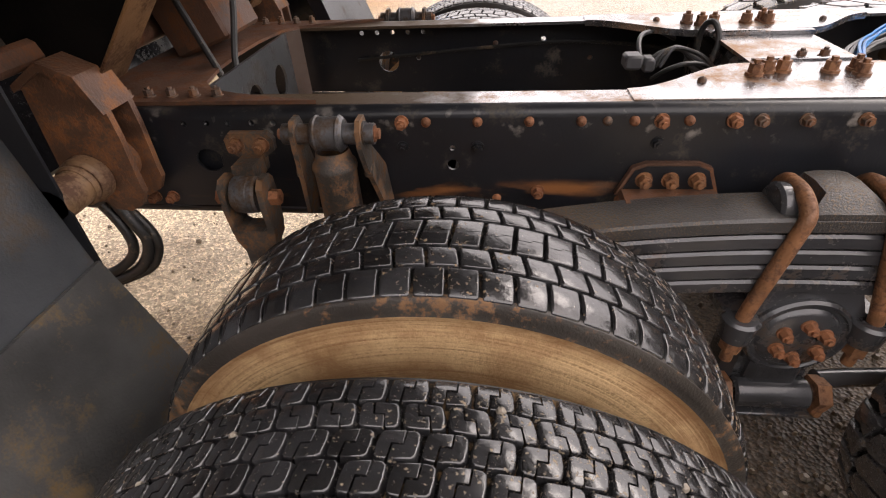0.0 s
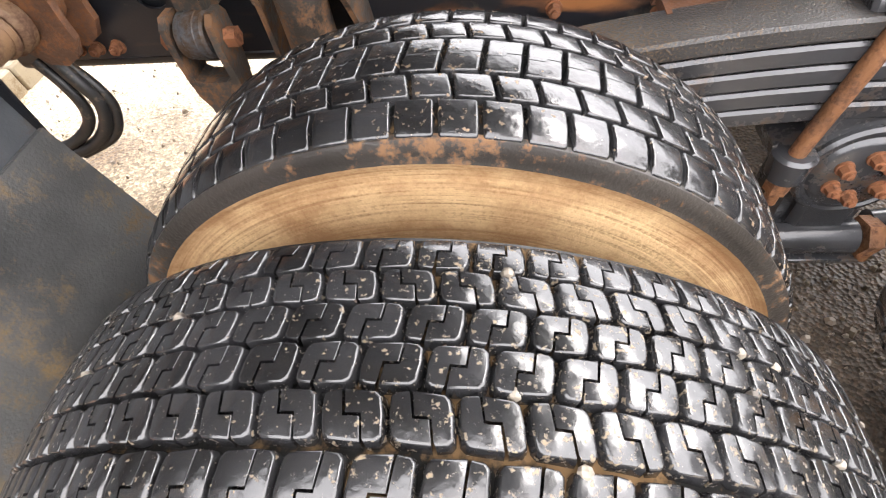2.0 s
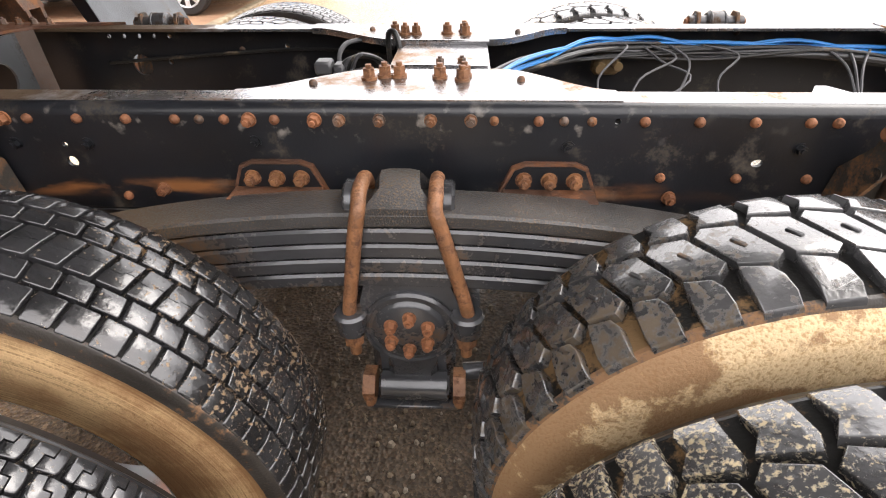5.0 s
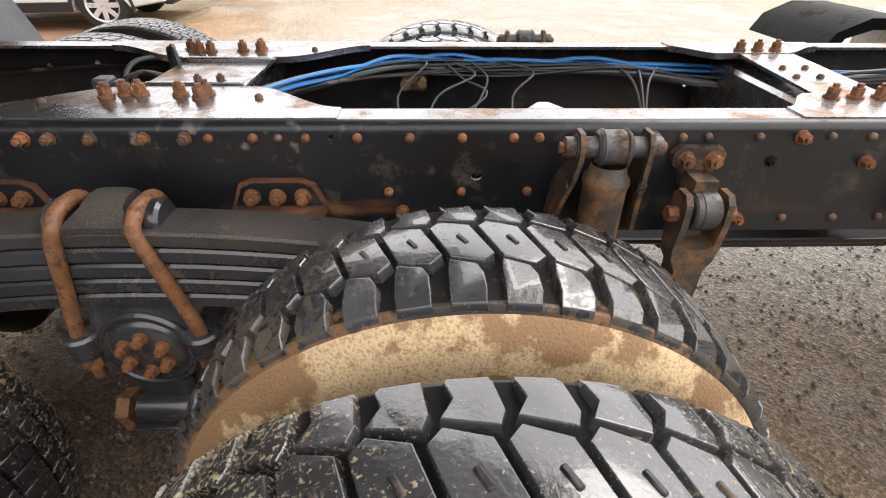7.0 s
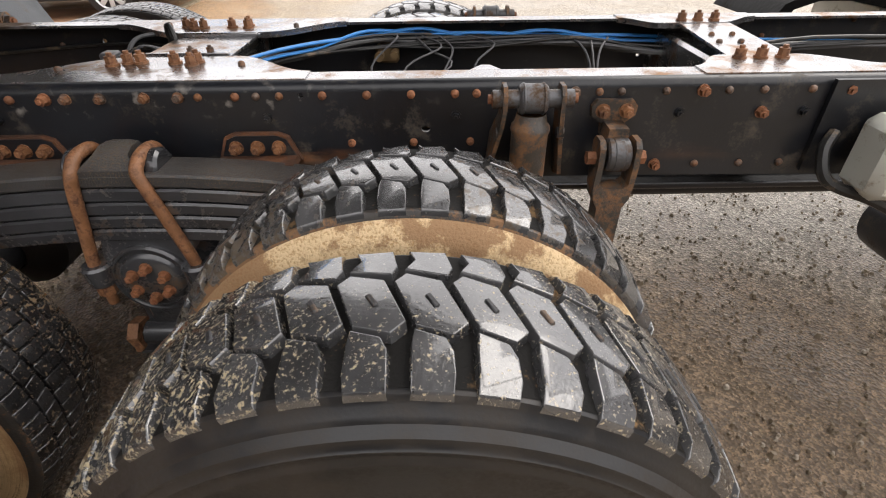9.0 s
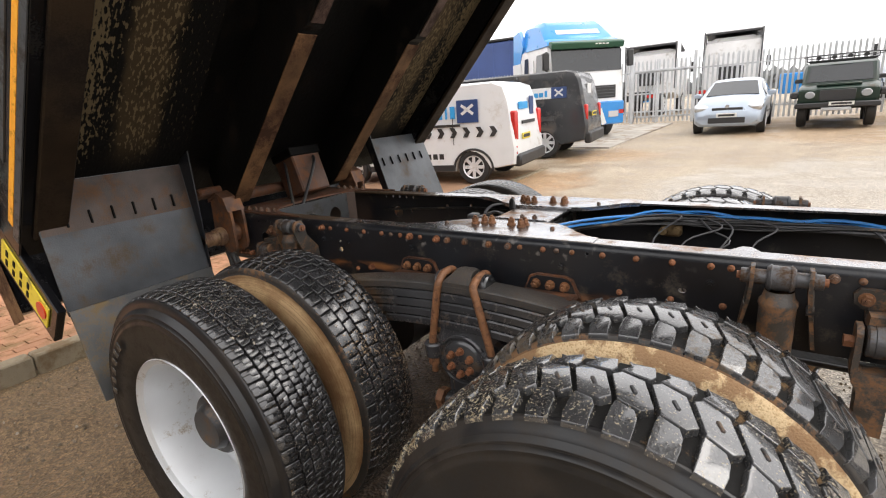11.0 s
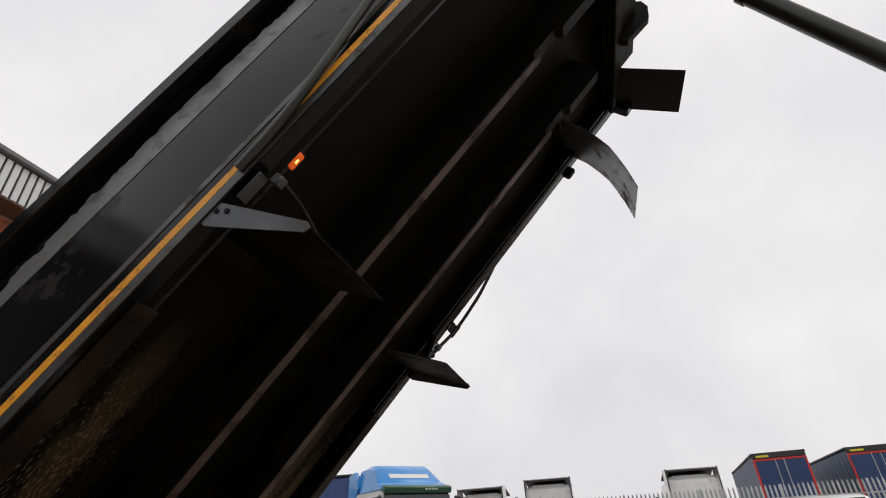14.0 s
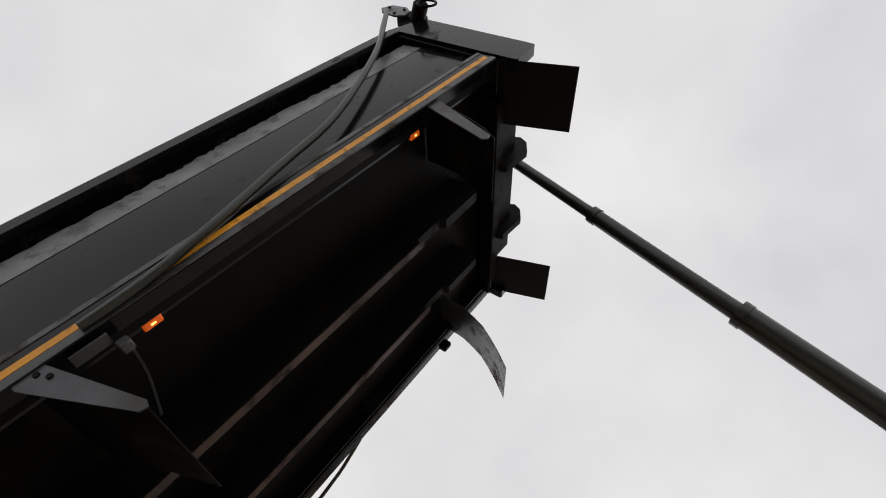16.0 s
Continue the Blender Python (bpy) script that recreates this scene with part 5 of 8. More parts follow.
def wheel(x, y, s, kind, outer, muddy, near, label, phase=0.0):
    """A wheel with its tyre; s: -1 when its outside faces the near side."""
    hub = pose(x, y, 0.5, 0, 0, 0 if s < 0 else 180)
    rim = Geo()
    if outer:
        rim.lathe([(-0.118, 0.292), (-0.125, 0.300), (-0.120, 0.303), (-0.105, 0.290), (-0.10, 0.280), (-0.02, 0.268), (0.06, 0.262), (0.085, 0.25), (0.095, 0.20), (0.095, 0.15), (0.07, 0.14), (0.05, 0.14)], 72)
        rim.lathe([(-0.118, 0.292), (-0.110, 0.280), (-0.02, 0.262), (0.06, 0.255)], 72)
    else:
        rim.lathe([(-0.12, 0.30), (-0.11, 0.285), (0.0, 0.262), (0.11, 0.285), (0.12, 0.30)], 48)
    w = part("wheel", rim, M_SILVER if kind != "lug" else M_CHROME, truck, label, m=hub)
    if outer:
        c = part("hub", Geo().cyl((0, 0.09, 0), (0, -0.02, 0), 0.135, 36, 0.11, ch=0.006).cyl((0, -0.02, 0), (0, -0.05, 0), 0.085, 30, 0.075, ch=0.005), M_HUB, w, "black hub with bolted end cap")
        for i in range(10):
            a = 6.28318 * i / 10
            part("wheel_nut", Geo().cyl((0.167 * math.cos(a), 0.095, 0.167 * math.sin(a)), (0.167 * math.cos(a), 0.055, 0.167 * math.sin(a)), 0.016, 6), M_HUB if kind == "z" else M_CHROME, w)
            # dark disc on the wheel face stands in for the shade of an opening
            part("hand_hole", Geo().cyl((0.218 * math.cos(a + 0.3), 0.0945, 0.218 * math.sin(a + 0.3)), (0.218 * math.cos(a + 0.3), 0.0915, 0.218 * math.sin(a + 0.3)), 0.024, 14), M_HUB, w)
    tread = "damp_lug" if kind == "lug" and muddy else kind
    hw, rows, depth = TREADS[tread]
    R = TYRE_R - depth
    fat = {"lug": 0.150, "z": 0.138, "rib": 0.129}[kind]
    if muddy:
        prof = [(-0.118, 0.298), (0.010 - fat, 0.315), (0.004 - fat, 0.345), (-fat, 0.385), (-fat, 0.42), (0.002 - fat, 0.442), (0.006 - fat, 0.458)]
    else:
        prof = [(-0.118, 0.298), (0.010 - fat, 0.315), (0.004 - fat, 0.345), (-fat, 0.385), (-fat, 0.42), (-fat - 0.0015, 0.424), (-fat - 0.0015, 0.430), (0.001 - fat, 0.434), (0.001 - fat, 0.442), (-fat, 0.4435), (-fat, 0.447), (0.0025 - fat, 0.449), (0.005 - fat, 0.457), (0.0035 - fat, 0.4585), (0.0045 - fat, 0.462)]
    base = len(prof)
    prof += [(-hw - 0.018, 0.470), (-hw - 0.014, 0.478)] if kind == "lug" else [(-hw - 0.008, 0.474), (-hw - 0.006, 0.480)]
    prof += [(-hw - 0.006, 0.484), (-hw - 0.004, R - 0.008), (-hw - 0.001, R - 0.003), (-hw + 0.006, R - 0.0005)]
    prof = prof + [(0, R)] + [(-a, b) for a, b in reversed(prof)]
    low = prof[:base + (3 if kind == "lug" and muddy else 1)]
    mirror = [(-a, b) for a, b in reversed(low)]
    part("tyre", Geo().lathe(prof[len(low) - 1:len(prof) - len(low) + 1], 96), M_SHOULDER if muddy else M_SIDEWALL, w, "mud-streaked tyre shoulder")
    for q, wall in ((-1, low), (1, mirror)):
        part("sidewall", Geo().lathe(wall, 96), (M_MUDFLAKE if kind == "lug" else M_MUDWALL) if muddy else M_SIDEWALL, w, "mud-caked sidewall" if muddy else "black ribbed sidewall")
    # groove floor in a colour darker than the rubber, as shade between the blocks
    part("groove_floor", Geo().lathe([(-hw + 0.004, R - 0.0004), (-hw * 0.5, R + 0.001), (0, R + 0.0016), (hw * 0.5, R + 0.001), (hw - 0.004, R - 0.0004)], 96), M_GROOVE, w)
    rest = Geo()
    for me, geo, n, ph in rows:
        for i in range(n):
            a = 360 * (i + ph + phase) / n
            turn = pose(0, 0, 0, 0, a, 0)
            deg = (a + 180) % 360 - 180
            deg = deg if s < 0 else -deg
            if near and -95 < deg < 135:
                part("tread_block", me, None, w, m=turn)
            else:
                rest.add(geo.v, geo.f, turn)
    if kind == "lug" and near:
        for i in range(46):
            a = 360 * (i + phase) / 46
            if -95 < (a + 180) % 360 - 180 < 135:
                part("lug_slot", SLOT, None, w, m=pose(0, 0, 0, 0, a, 0))
    tagged(part("tread", rest, TREAD_RUBBER[tread], w, smooth=24 if kind == "lug" else 50), kind="stuff")
    return w


def bars_on_wall(w):
    """Raised, unreadable sidewall lettering."""
    for i in range(6):
        a = 40 + 7 * i
        part("letter_bar", Geo().box((0, -0.1475, 0.40), (0.024, 0.003, 0.032), 0.001, m=pose(0, 0, 0, 0, -a, 0)), M_RUBBER, w)


rnd = random.Random(21)
w1 = wheel(0.075, -1.073, -1, "z", True, False, True, "silver steel wheel with a worn block-tread tyre")
bars_on_wall(w1)
wheel(0.075, -0.720, -1, "rib", False, True, True, "inner wheel with a mud-caked block-tread tyre")
for i in range(11):
    turn = pose(0, 0, 0, 0, rnd.uniform(-35, 60), 0)
    y = rnd.choice((-0.060, -0.022, 0.011, 0.041, 0.072)) + rnd.uniform(-0.002, 0.002)
    part("stuck_stone", Geo().lathe([(-0.005, 0.0005), (-0.003, 0.0042), (0.0, 0.0054), (0.003, 0.0042), (0.005, 0.0005)], 8, pose(0, y, TYRE_R - 0.005)), M_STONE, w1, m=turn)
w2 = wheel(1.415, -1.058, -1, "lug", True, False, True, "bright wheel with a deep-lugged off-road tyre", 0.609)
bars_on_wall(w2)
wheel(1.415, -0.705, -1, "lug", False, True, True, "inner wheel with a deep-lugged muddy tyre", 0.655)
wheel(0.075, 1.073, 1, "z", True, False, False, "far silver steel wheel with a block-tread tyre")
wheel(0.075, 0.720, 1, "rib", False, True, False, "far inner wheel with a muddy tyre")
wheel(1.415, 1.058, 1, "lug", True, False, False, "far wheel with a deep-lugged tyre")
wheel(1.415, 0.705, 1, "lug", False, True, False, "far inner wheel with a deep-lugged tyre")

# ---- tipping body, raised about the rear hinge ----
TIP = 47.6
B = pose(-0.75, 0, 1.15, 0, -TIP, 0)
BODY_L = 5.45
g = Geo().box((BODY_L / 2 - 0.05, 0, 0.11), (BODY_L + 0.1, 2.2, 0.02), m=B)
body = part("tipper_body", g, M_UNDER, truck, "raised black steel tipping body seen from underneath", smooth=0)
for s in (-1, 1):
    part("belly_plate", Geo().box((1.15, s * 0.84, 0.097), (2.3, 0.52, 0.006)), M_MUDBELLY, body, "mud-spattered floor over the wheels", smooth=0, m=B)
for s in (-1, 1):
    # side wall in section: lower edge, tape face, ledge, panel, chamfer band, top rail
    sec = [(1.17, -0.032), (1.245, -0.032), (1.25, -0.026), (1.25, 0.088), (1.248, 0.126), (1.235, 0.134), (1.20, 0.138), (1.20, 0.595), (1.184, 0.772), (1.13, 0.782), (1.13, 0.85), (1.25, 0.86), (1.255, 0.865), (1.255, 0.94), (1.25, 0.945), (1.10, 0.945), (1.10, -0.020), (1.17, -0.028)]
    g = Geo().prism([(s * y, v) for y, v in sec], -0.08, BODY_L, "x", m=B)
    side = part("side_wall", g, M_BODYPAINT, body, "gloss black pressed side wall", smooth=20)
    # pale band with a ragged top, laid on the chamfer as its sky reflection
    band, fray = Geo(), random.Random(31 + s)
    for i in range(161):
        u = 1.25 + (BODY_L - 1.30) * i / 160
        high = 0.30 + 0.66 * min(1, (u - 1.2) / 0.9) + fray.uniform(-0.12, 0.08) + 0.07 * math.sin(u * 5.1)
        for k in (0.0, max(0.05, min(1.0, high))):
            y, v = 1.2005 - 0.016 * k, 0.597 + 0.174 * k
            band.v += [tuple(B @ Vector((u, s * y, v))), tuple(B @ Vector((u, s * (y + 0.0022), v)))]
    for i in range(160):
        c = 4 * i
        band.f += [(c + 1, c + 3, c + 7, c + 5), (c, c + 1, c + 5, c + 4), (c + 2, c + 6, c + 7, c + 3), (c, c + 4, c + 6, c + 2)]
    part("worn_band", band, M_SKYBAND, side, "silver chamfer band with a ragged upper edge, sky reflection put into its colour", smooth=0)
    # grey strips below and above the tape: sky sheen on the edges, put into colour
    part("lower_strip", Geo().box((BODY_L / 2, s * 1.252, -0.009), (BODY_L, 0.004, 0.043), m=B), M_GREYSTEEL, side, smooth=0)
    for i in range(6):
        part("marker_tape", Geo().box((0.05 + (i + 0.5) * 0.895, s * 1.2525, 0.033), (0.893, 0.005, 0.036), m=B), M_TAPE, side, "amber reflective tape", smooth=0)
    part("ledge_edge", Geo().prism([(s * 1.2495, 0.096), (s * 1.2485, 0.125), (s * 1.2525, 0.125), (s * 1.2535, 0.097)], 0.3, BODY_L, "x", m=B), M_GREYSTEEL, side, smooth=0)
    # dark bar-shaped mark on the panel, modelled as a raised bar with stubs
    part("tie_bar", Geo().box((0.61, s * 1.216, 0.38), (0.42, 0.016, 0.05), 0.006, m=B).box((0.82, s * 1.212, 0.31), (0.03, 0.016, 0.16), 0.005, m=B).box((0.42, s * 1.212, 0.31), (0.03, 0.016, 0.16), 0.005, m=B), M_BODYPAINT, side, "raised black bar with two stubs on the side panel")
    # long runners with a stepped front end
    for y, w in ((0.38 if s < 0 else 0.325, 0.085),):
        g = Geo().prism([(0.02, -0.02), (0.02, -0.10), (0.12, -0.125), (1.05, -0.125), (1.08, -0.145), (4.35, -0.150), (4.37, -0.125), (4.62, -0.125), (4.64, -0.165), (5.02, -0.165), (5.06, -0.12), (5.06, 0.1), (0.1, 0.1)], s * y - w / 2, s * y + w / 2, m=B)
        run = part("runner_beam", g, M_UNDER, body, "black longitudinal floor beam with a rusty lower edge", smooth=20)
        part("beam_cap", Geo().box((2.75, s * y, -0.152), (3.3, w - 0.02, 0.006), 0.002, m=B), M_BEAMCAP, run, "dark rust-brown lower flange, wet sheen put into its colour", smooth=0)
        part("beam_cap", Geo().box((0.56, s * y, -0.128), (0.95, w + 0.012, 0.006), 0.002, m=B), M_BEAMRUST, run, "tan rusty lower flange", smooth=0)
    # added black strip that hides the lit underside of the sill, as shade
    part("sill_liner", Geo().box((BODY_L / 2, s * 1.149, -0.0305), (BODY_L - 0.1, 0.044, 0.004), m=B), M_UNDER, body, smooth=0)
    part("edge_beam", Geo().box((1.0, s * 1.155, -0.040), (1.96, 0.11, 0.02), 0.004, m=B), M_SILL, body, "brown rusty underside of the side sill", smooth=20)
    # hanging guard plates
    g = Geo().prism([(2.375, 0.09), (2.381, 0.09), (2.601, -0.49), (2.595, -0.49)], s * 0.56, s * 1.236, m=B)
    guard = part("guard_plate", g, M_GUARD, body, "black hanging mudguard plate", smooth=0)
    part("gusset_strip", Geo().prism([(2.36, -0.02), (2.47, -0.03), (2.61, -0.46), (2.60, -0.49), (2.57, -0.48), (2.36, -0.06)], s * 1.236, s * 1.244, m=B), M_FLAPSTEEL, guard, "grey tapered bracket", smooth=0)
    g = Geo()
    curve = [(4.79, 0.09), (4.775, -0.16), (4.74, -0.30), (4.70, -0.42), (4.64, -0.53), (4.56, -0.66), (4.46, -0.80)][:5 if s < 0 else 7]
    curve = [(u + (0.05 if s > 0 else 0.0), v) for u, v in curve]
    for u, v in curve:
        g.v += [(u, s * 0.74, v), (u, s * 1.20, v), (u + 0.006, s * 1.20, v), (u + 0.006, s * 0.74, v)]
    for i in range(len(curve) - 1):
        g.f += [(4 * i + k, 4 * i + (k + 1) % 4, 4 * i + 4 + (k + 1) % 4, 4 * i + 4 + k) for k in range(4)]
    g.f += [(0, 1, 2, 3), tuple(range(4 * len(curve) - 4, 4 * len(curve)))]
    g.v = [tuple(B @ Vector(p)) for p in g.v]
    curved = part("curved_mudguard", g, M_FLAPSTEEL if s > 0 else M_GUARD, body, "curved steel mudguard hanging from the floor edge")
    if s < 0:
        part("gusset_strip", Geo().prism([(4.68, -0.02), (4.78, -0.03), (4.61, -0.52), (4.57, -0.53), (4.55, -0.50)], s * 1.228, s * 1.236, m=B), M_FLAPSTEEL, curved, smooth=0)
    part("front_flap", Geo().prism([(p + (0.06 if s > 0 else 0.0), q) for p, q in ((5.465, -0.03), (5.473, -0.03), (5.653, -0.56), (5.645, -0.56))], s * 0.74, s * 1.235, m=B), M_GUARD, body, "flat black rubber flap at the front", smooth=0)
    for u in (2.82, 4.55) if s < 0 else ():
        lamp = part("side_marker_lamp", Geo().box((u, s * 1.10, -0.014), (0.085, 0.045, 0.028), 0.018, m=B), M_AMBER, body, "lit amber side marker lamp")
        part("lamp_core", Geo().box((u, s * 1.10, -0.028), (0.022, 0.010, 0.006), 0.002, m=B), M_LED, lamp)
        part("lamp_base", Geo().box((u, s * 1.10, -0.003), (0.12, 0.07, 0.006), 0.002, m=B), M_UNDER, lamp)
    for du, dv in ((2.405, -0.055), (2.43, -0.10)):
        part("rivet_head", Geo().cyl(tuple(B @ Vector((du + 0.03, s * 1.243, dv))), tuple(B @ Vector((du + 0.03, s * 1.250, dv))), 0.012, 10), M_UNDER, guard)
    part("lamp_bracket", Geo().box((2.60, s * 1.20, -0.06), (0.14, 0.06, 0.006), 0.002, m=B).box((2.69, s * 1.16, -0.10), (0.05, 0.05, 0.05), 0.006, m=B), M_GREYSTEEL, body)
    part("lamp_cable", Geo().tube([tuple(B @ Vector(p)) for p in ((2.70, s * 1.14, -0.1), (2.68, s * 1.0, -0.14), (2.62, s * 0.85, -0.22))], 0.008, 6), M_HOSE, body)
# headboard, cowl, far-side brace and front cross sill
part("headboard", Geo().box((BODY_L + 0.01, 0, 0.45), (0.03, 2.46, 1.0), 0.004, m=B), M_BODYPAINT, body, "black headboard", smooth=0)
part("cowl", Geo().prism([(BODY_L, 0.86), (5.77, 0.80), (5.78, 0.86), (BODY_L, 0.95)], -1.25, 1.25, m=B), M_BODYPAINT, body, "black front cowl", smooth=0)
for s in (-1, 1):
    part("front_post", Geo().prism([(5.49, -0.165), (5.51, -0.175), (5.78, -0.150), (5.785, -0.13), (5.77, 0.82), (5.55, 0.86), (5.46, 0.86)], s * 1.17, s * 1.256, m=B), M_BODYPAINT, body, smooth=0)
for s in (-1, 1):
    part("ram_bracket", Geo().prism([(5.40, -0.02), (5.46, -0.17), (5.74, -0.19), (5.85, -0.12), (5.89, -0.04), (5.85, 0.05), (5.40, 0.3)], s * 0.34, s * 0.40, m=B), M_UNDER, body, smooth=20)
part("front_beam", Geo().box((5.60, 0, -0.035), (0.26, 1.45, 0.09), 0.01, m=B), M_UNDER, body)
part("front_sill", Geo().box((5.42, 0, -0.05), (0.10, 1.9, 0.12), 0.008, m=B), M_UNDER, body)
far_arm = part("sheet_arm", Geo().tube([tuple(B @ Vector(p)) for p in ((2.60, 1.32, -0.03), (2.68, 1.33, -0.03), (2.92, 1.365, -0.045), (3.18, 1.365, -0.032), (3.36, 1.36, -0.012), (3.72, 1.345, 0.065), (4.25, 1.325, 0.26), (5.0, 1.31, 0.66), (5.45, 1.29, 0.98), (5.72, 1.28, 1.18))], 0.015, 12), M_RAM, body, "black tube arm on the far side")
part("arm_clamp", Geo().box((2.90, 1.305, -0.042), (0.085, 0.13, 0.012), 0.003, m=B).box((2.90, 1.372, -0.044), (0.12, 0.03, 0.035), 0.006, m=B), M_UNDER, far_arm)
part("arm_pivot", Geo().box((2.62, 1.285, -0.028), (0.10, 0.08, 0.03), 0.006, m=B).cyl(tuple(B @ Vector((2.62, 1.24, -0.028))), tuple(B @ Vector((2.62, 1.345, -0.028))), 0.022, 12), M_UNDER, far_arm)
part("stay", Geo().cyl(tuple(B @ Vector((2.55, 1.1, -0.1))), tuple(B @ Vector((2.75, 1.05, -0.06))), 0.025, 12), M_UNDER, body)
part("catch", Geo().box((4.62, 1.13, -0.10), (0.10, 0.06, 0.08), 0.01, m=B), M_UNDER, body)
# sheeting arm and its drive at the front corner
part("sheet_arm", Geo().tube([tuple(B @ Vector(p)) for p in ((5.72, -1.27, 1.20), (5.45, -1.275, 1.0), (5.0, -1.28, 0.68), (4.25, -1.285, 0.30), (3.7, -1.285, 0.165), (3.0, -1.28, 0.02), (2.62, -1.27, 0.0))], 0.022, 12), M_RAM, body, "curved black tube arm of the sheeting gear")
drive = part("sheet_drive", Geo().box((5.80, -1.20, 1.0), (0.15, 0.11, 0.24), 0.02, m=B).box((5.70, -1.18, 0.96), (0.12, 0.1, 0.12), 0.015, m=B), M_UNDER, body, "sheet winding drive on the front corner")
part("side_plate", Geo().prism([(5.66, 1.06), (5.68, 1.22), (5.74, 1.28), (5.84, 1.24), (5.86, 1.10), (5.80, 1.02), (5.71, 1.0)], -1.275, -1.262, m=B), M_GREYSTEEL, drive, "grey drive side plate", smooth=0)
for u, v in ((5.70, 1.10), (5.72, 1.20), (5.78, 1.22), (5.80, 1.08)):
    part("bolt", Geo().cyl(tuple(B @ Vector((u, -1.274, v))), tuple(B @ Vector((u, -1.284, v))), 0.013, 8), M_UNDER, drive)
part("motor", Geo().cyl(tuple(B @ Vector((5.78, -1.22, 0.93))), tuple(B @ Vector((5.77, -1.37, 0.87))), 0.062, 22, ch=0.012), M_UNDER, drive)
part("hand_wheel", Geo().tube([tuple(B @ Vector((5.755 + 0.07 * math.cos(i * 0.5236), -1.385, 0.80 + 0.075 * math.sin(i * 0.5236)))) for i in range(13)], 0.010, 8), M_UNDER, drive)

# telescopic ram between the chassis and the headboard
top, foot = Vector((3.217, 0.0, 5.78)), Vector((5.746, 0.0, 1.30))
d = foot - top
ram = part("hydraulic_ram", Geo().cyl(top, top + d * 0.24, 0.052, 24), M_RAM, truck, "extended dark telescopic tipping ram")
for a, b, r in ((0.208, 0.48, 0.066), (0.46, 0.74, 0.088), (0.72, 1.0, 0.095)):
    part("stage", Geo().cyl(top + d * a, top + d * b, r, 28).cyl(top + d * a, top + d * (a + 0.012), r + 0.008, 28), M_RAM, ram)
part("ram_hinge", Geo().box((5.78, 0, 0.2), (0.62, 0.2, 0.12), 0.012, m=B), M_UNDER, body)
part("ram_cradle", Geo().box((5.746, 0, 1.16), (0.3, 0.76, 0.2), 0.02), M_CHASSIS, truck)

# tailgate hanging behind, lamp board, rear mudflaps
gate = part("tailgate", Geo().box((-0.22, 0, 0.44), (0.12, 2.40, 0.98), 0.01, m=B @ pose(-0.17, 0, 0.92, 0, 27, 0) @ pose(0.17, 0, -0.92)), M_BODYPAINT, body, "black tailgate swung open at the rear", smooth=20)
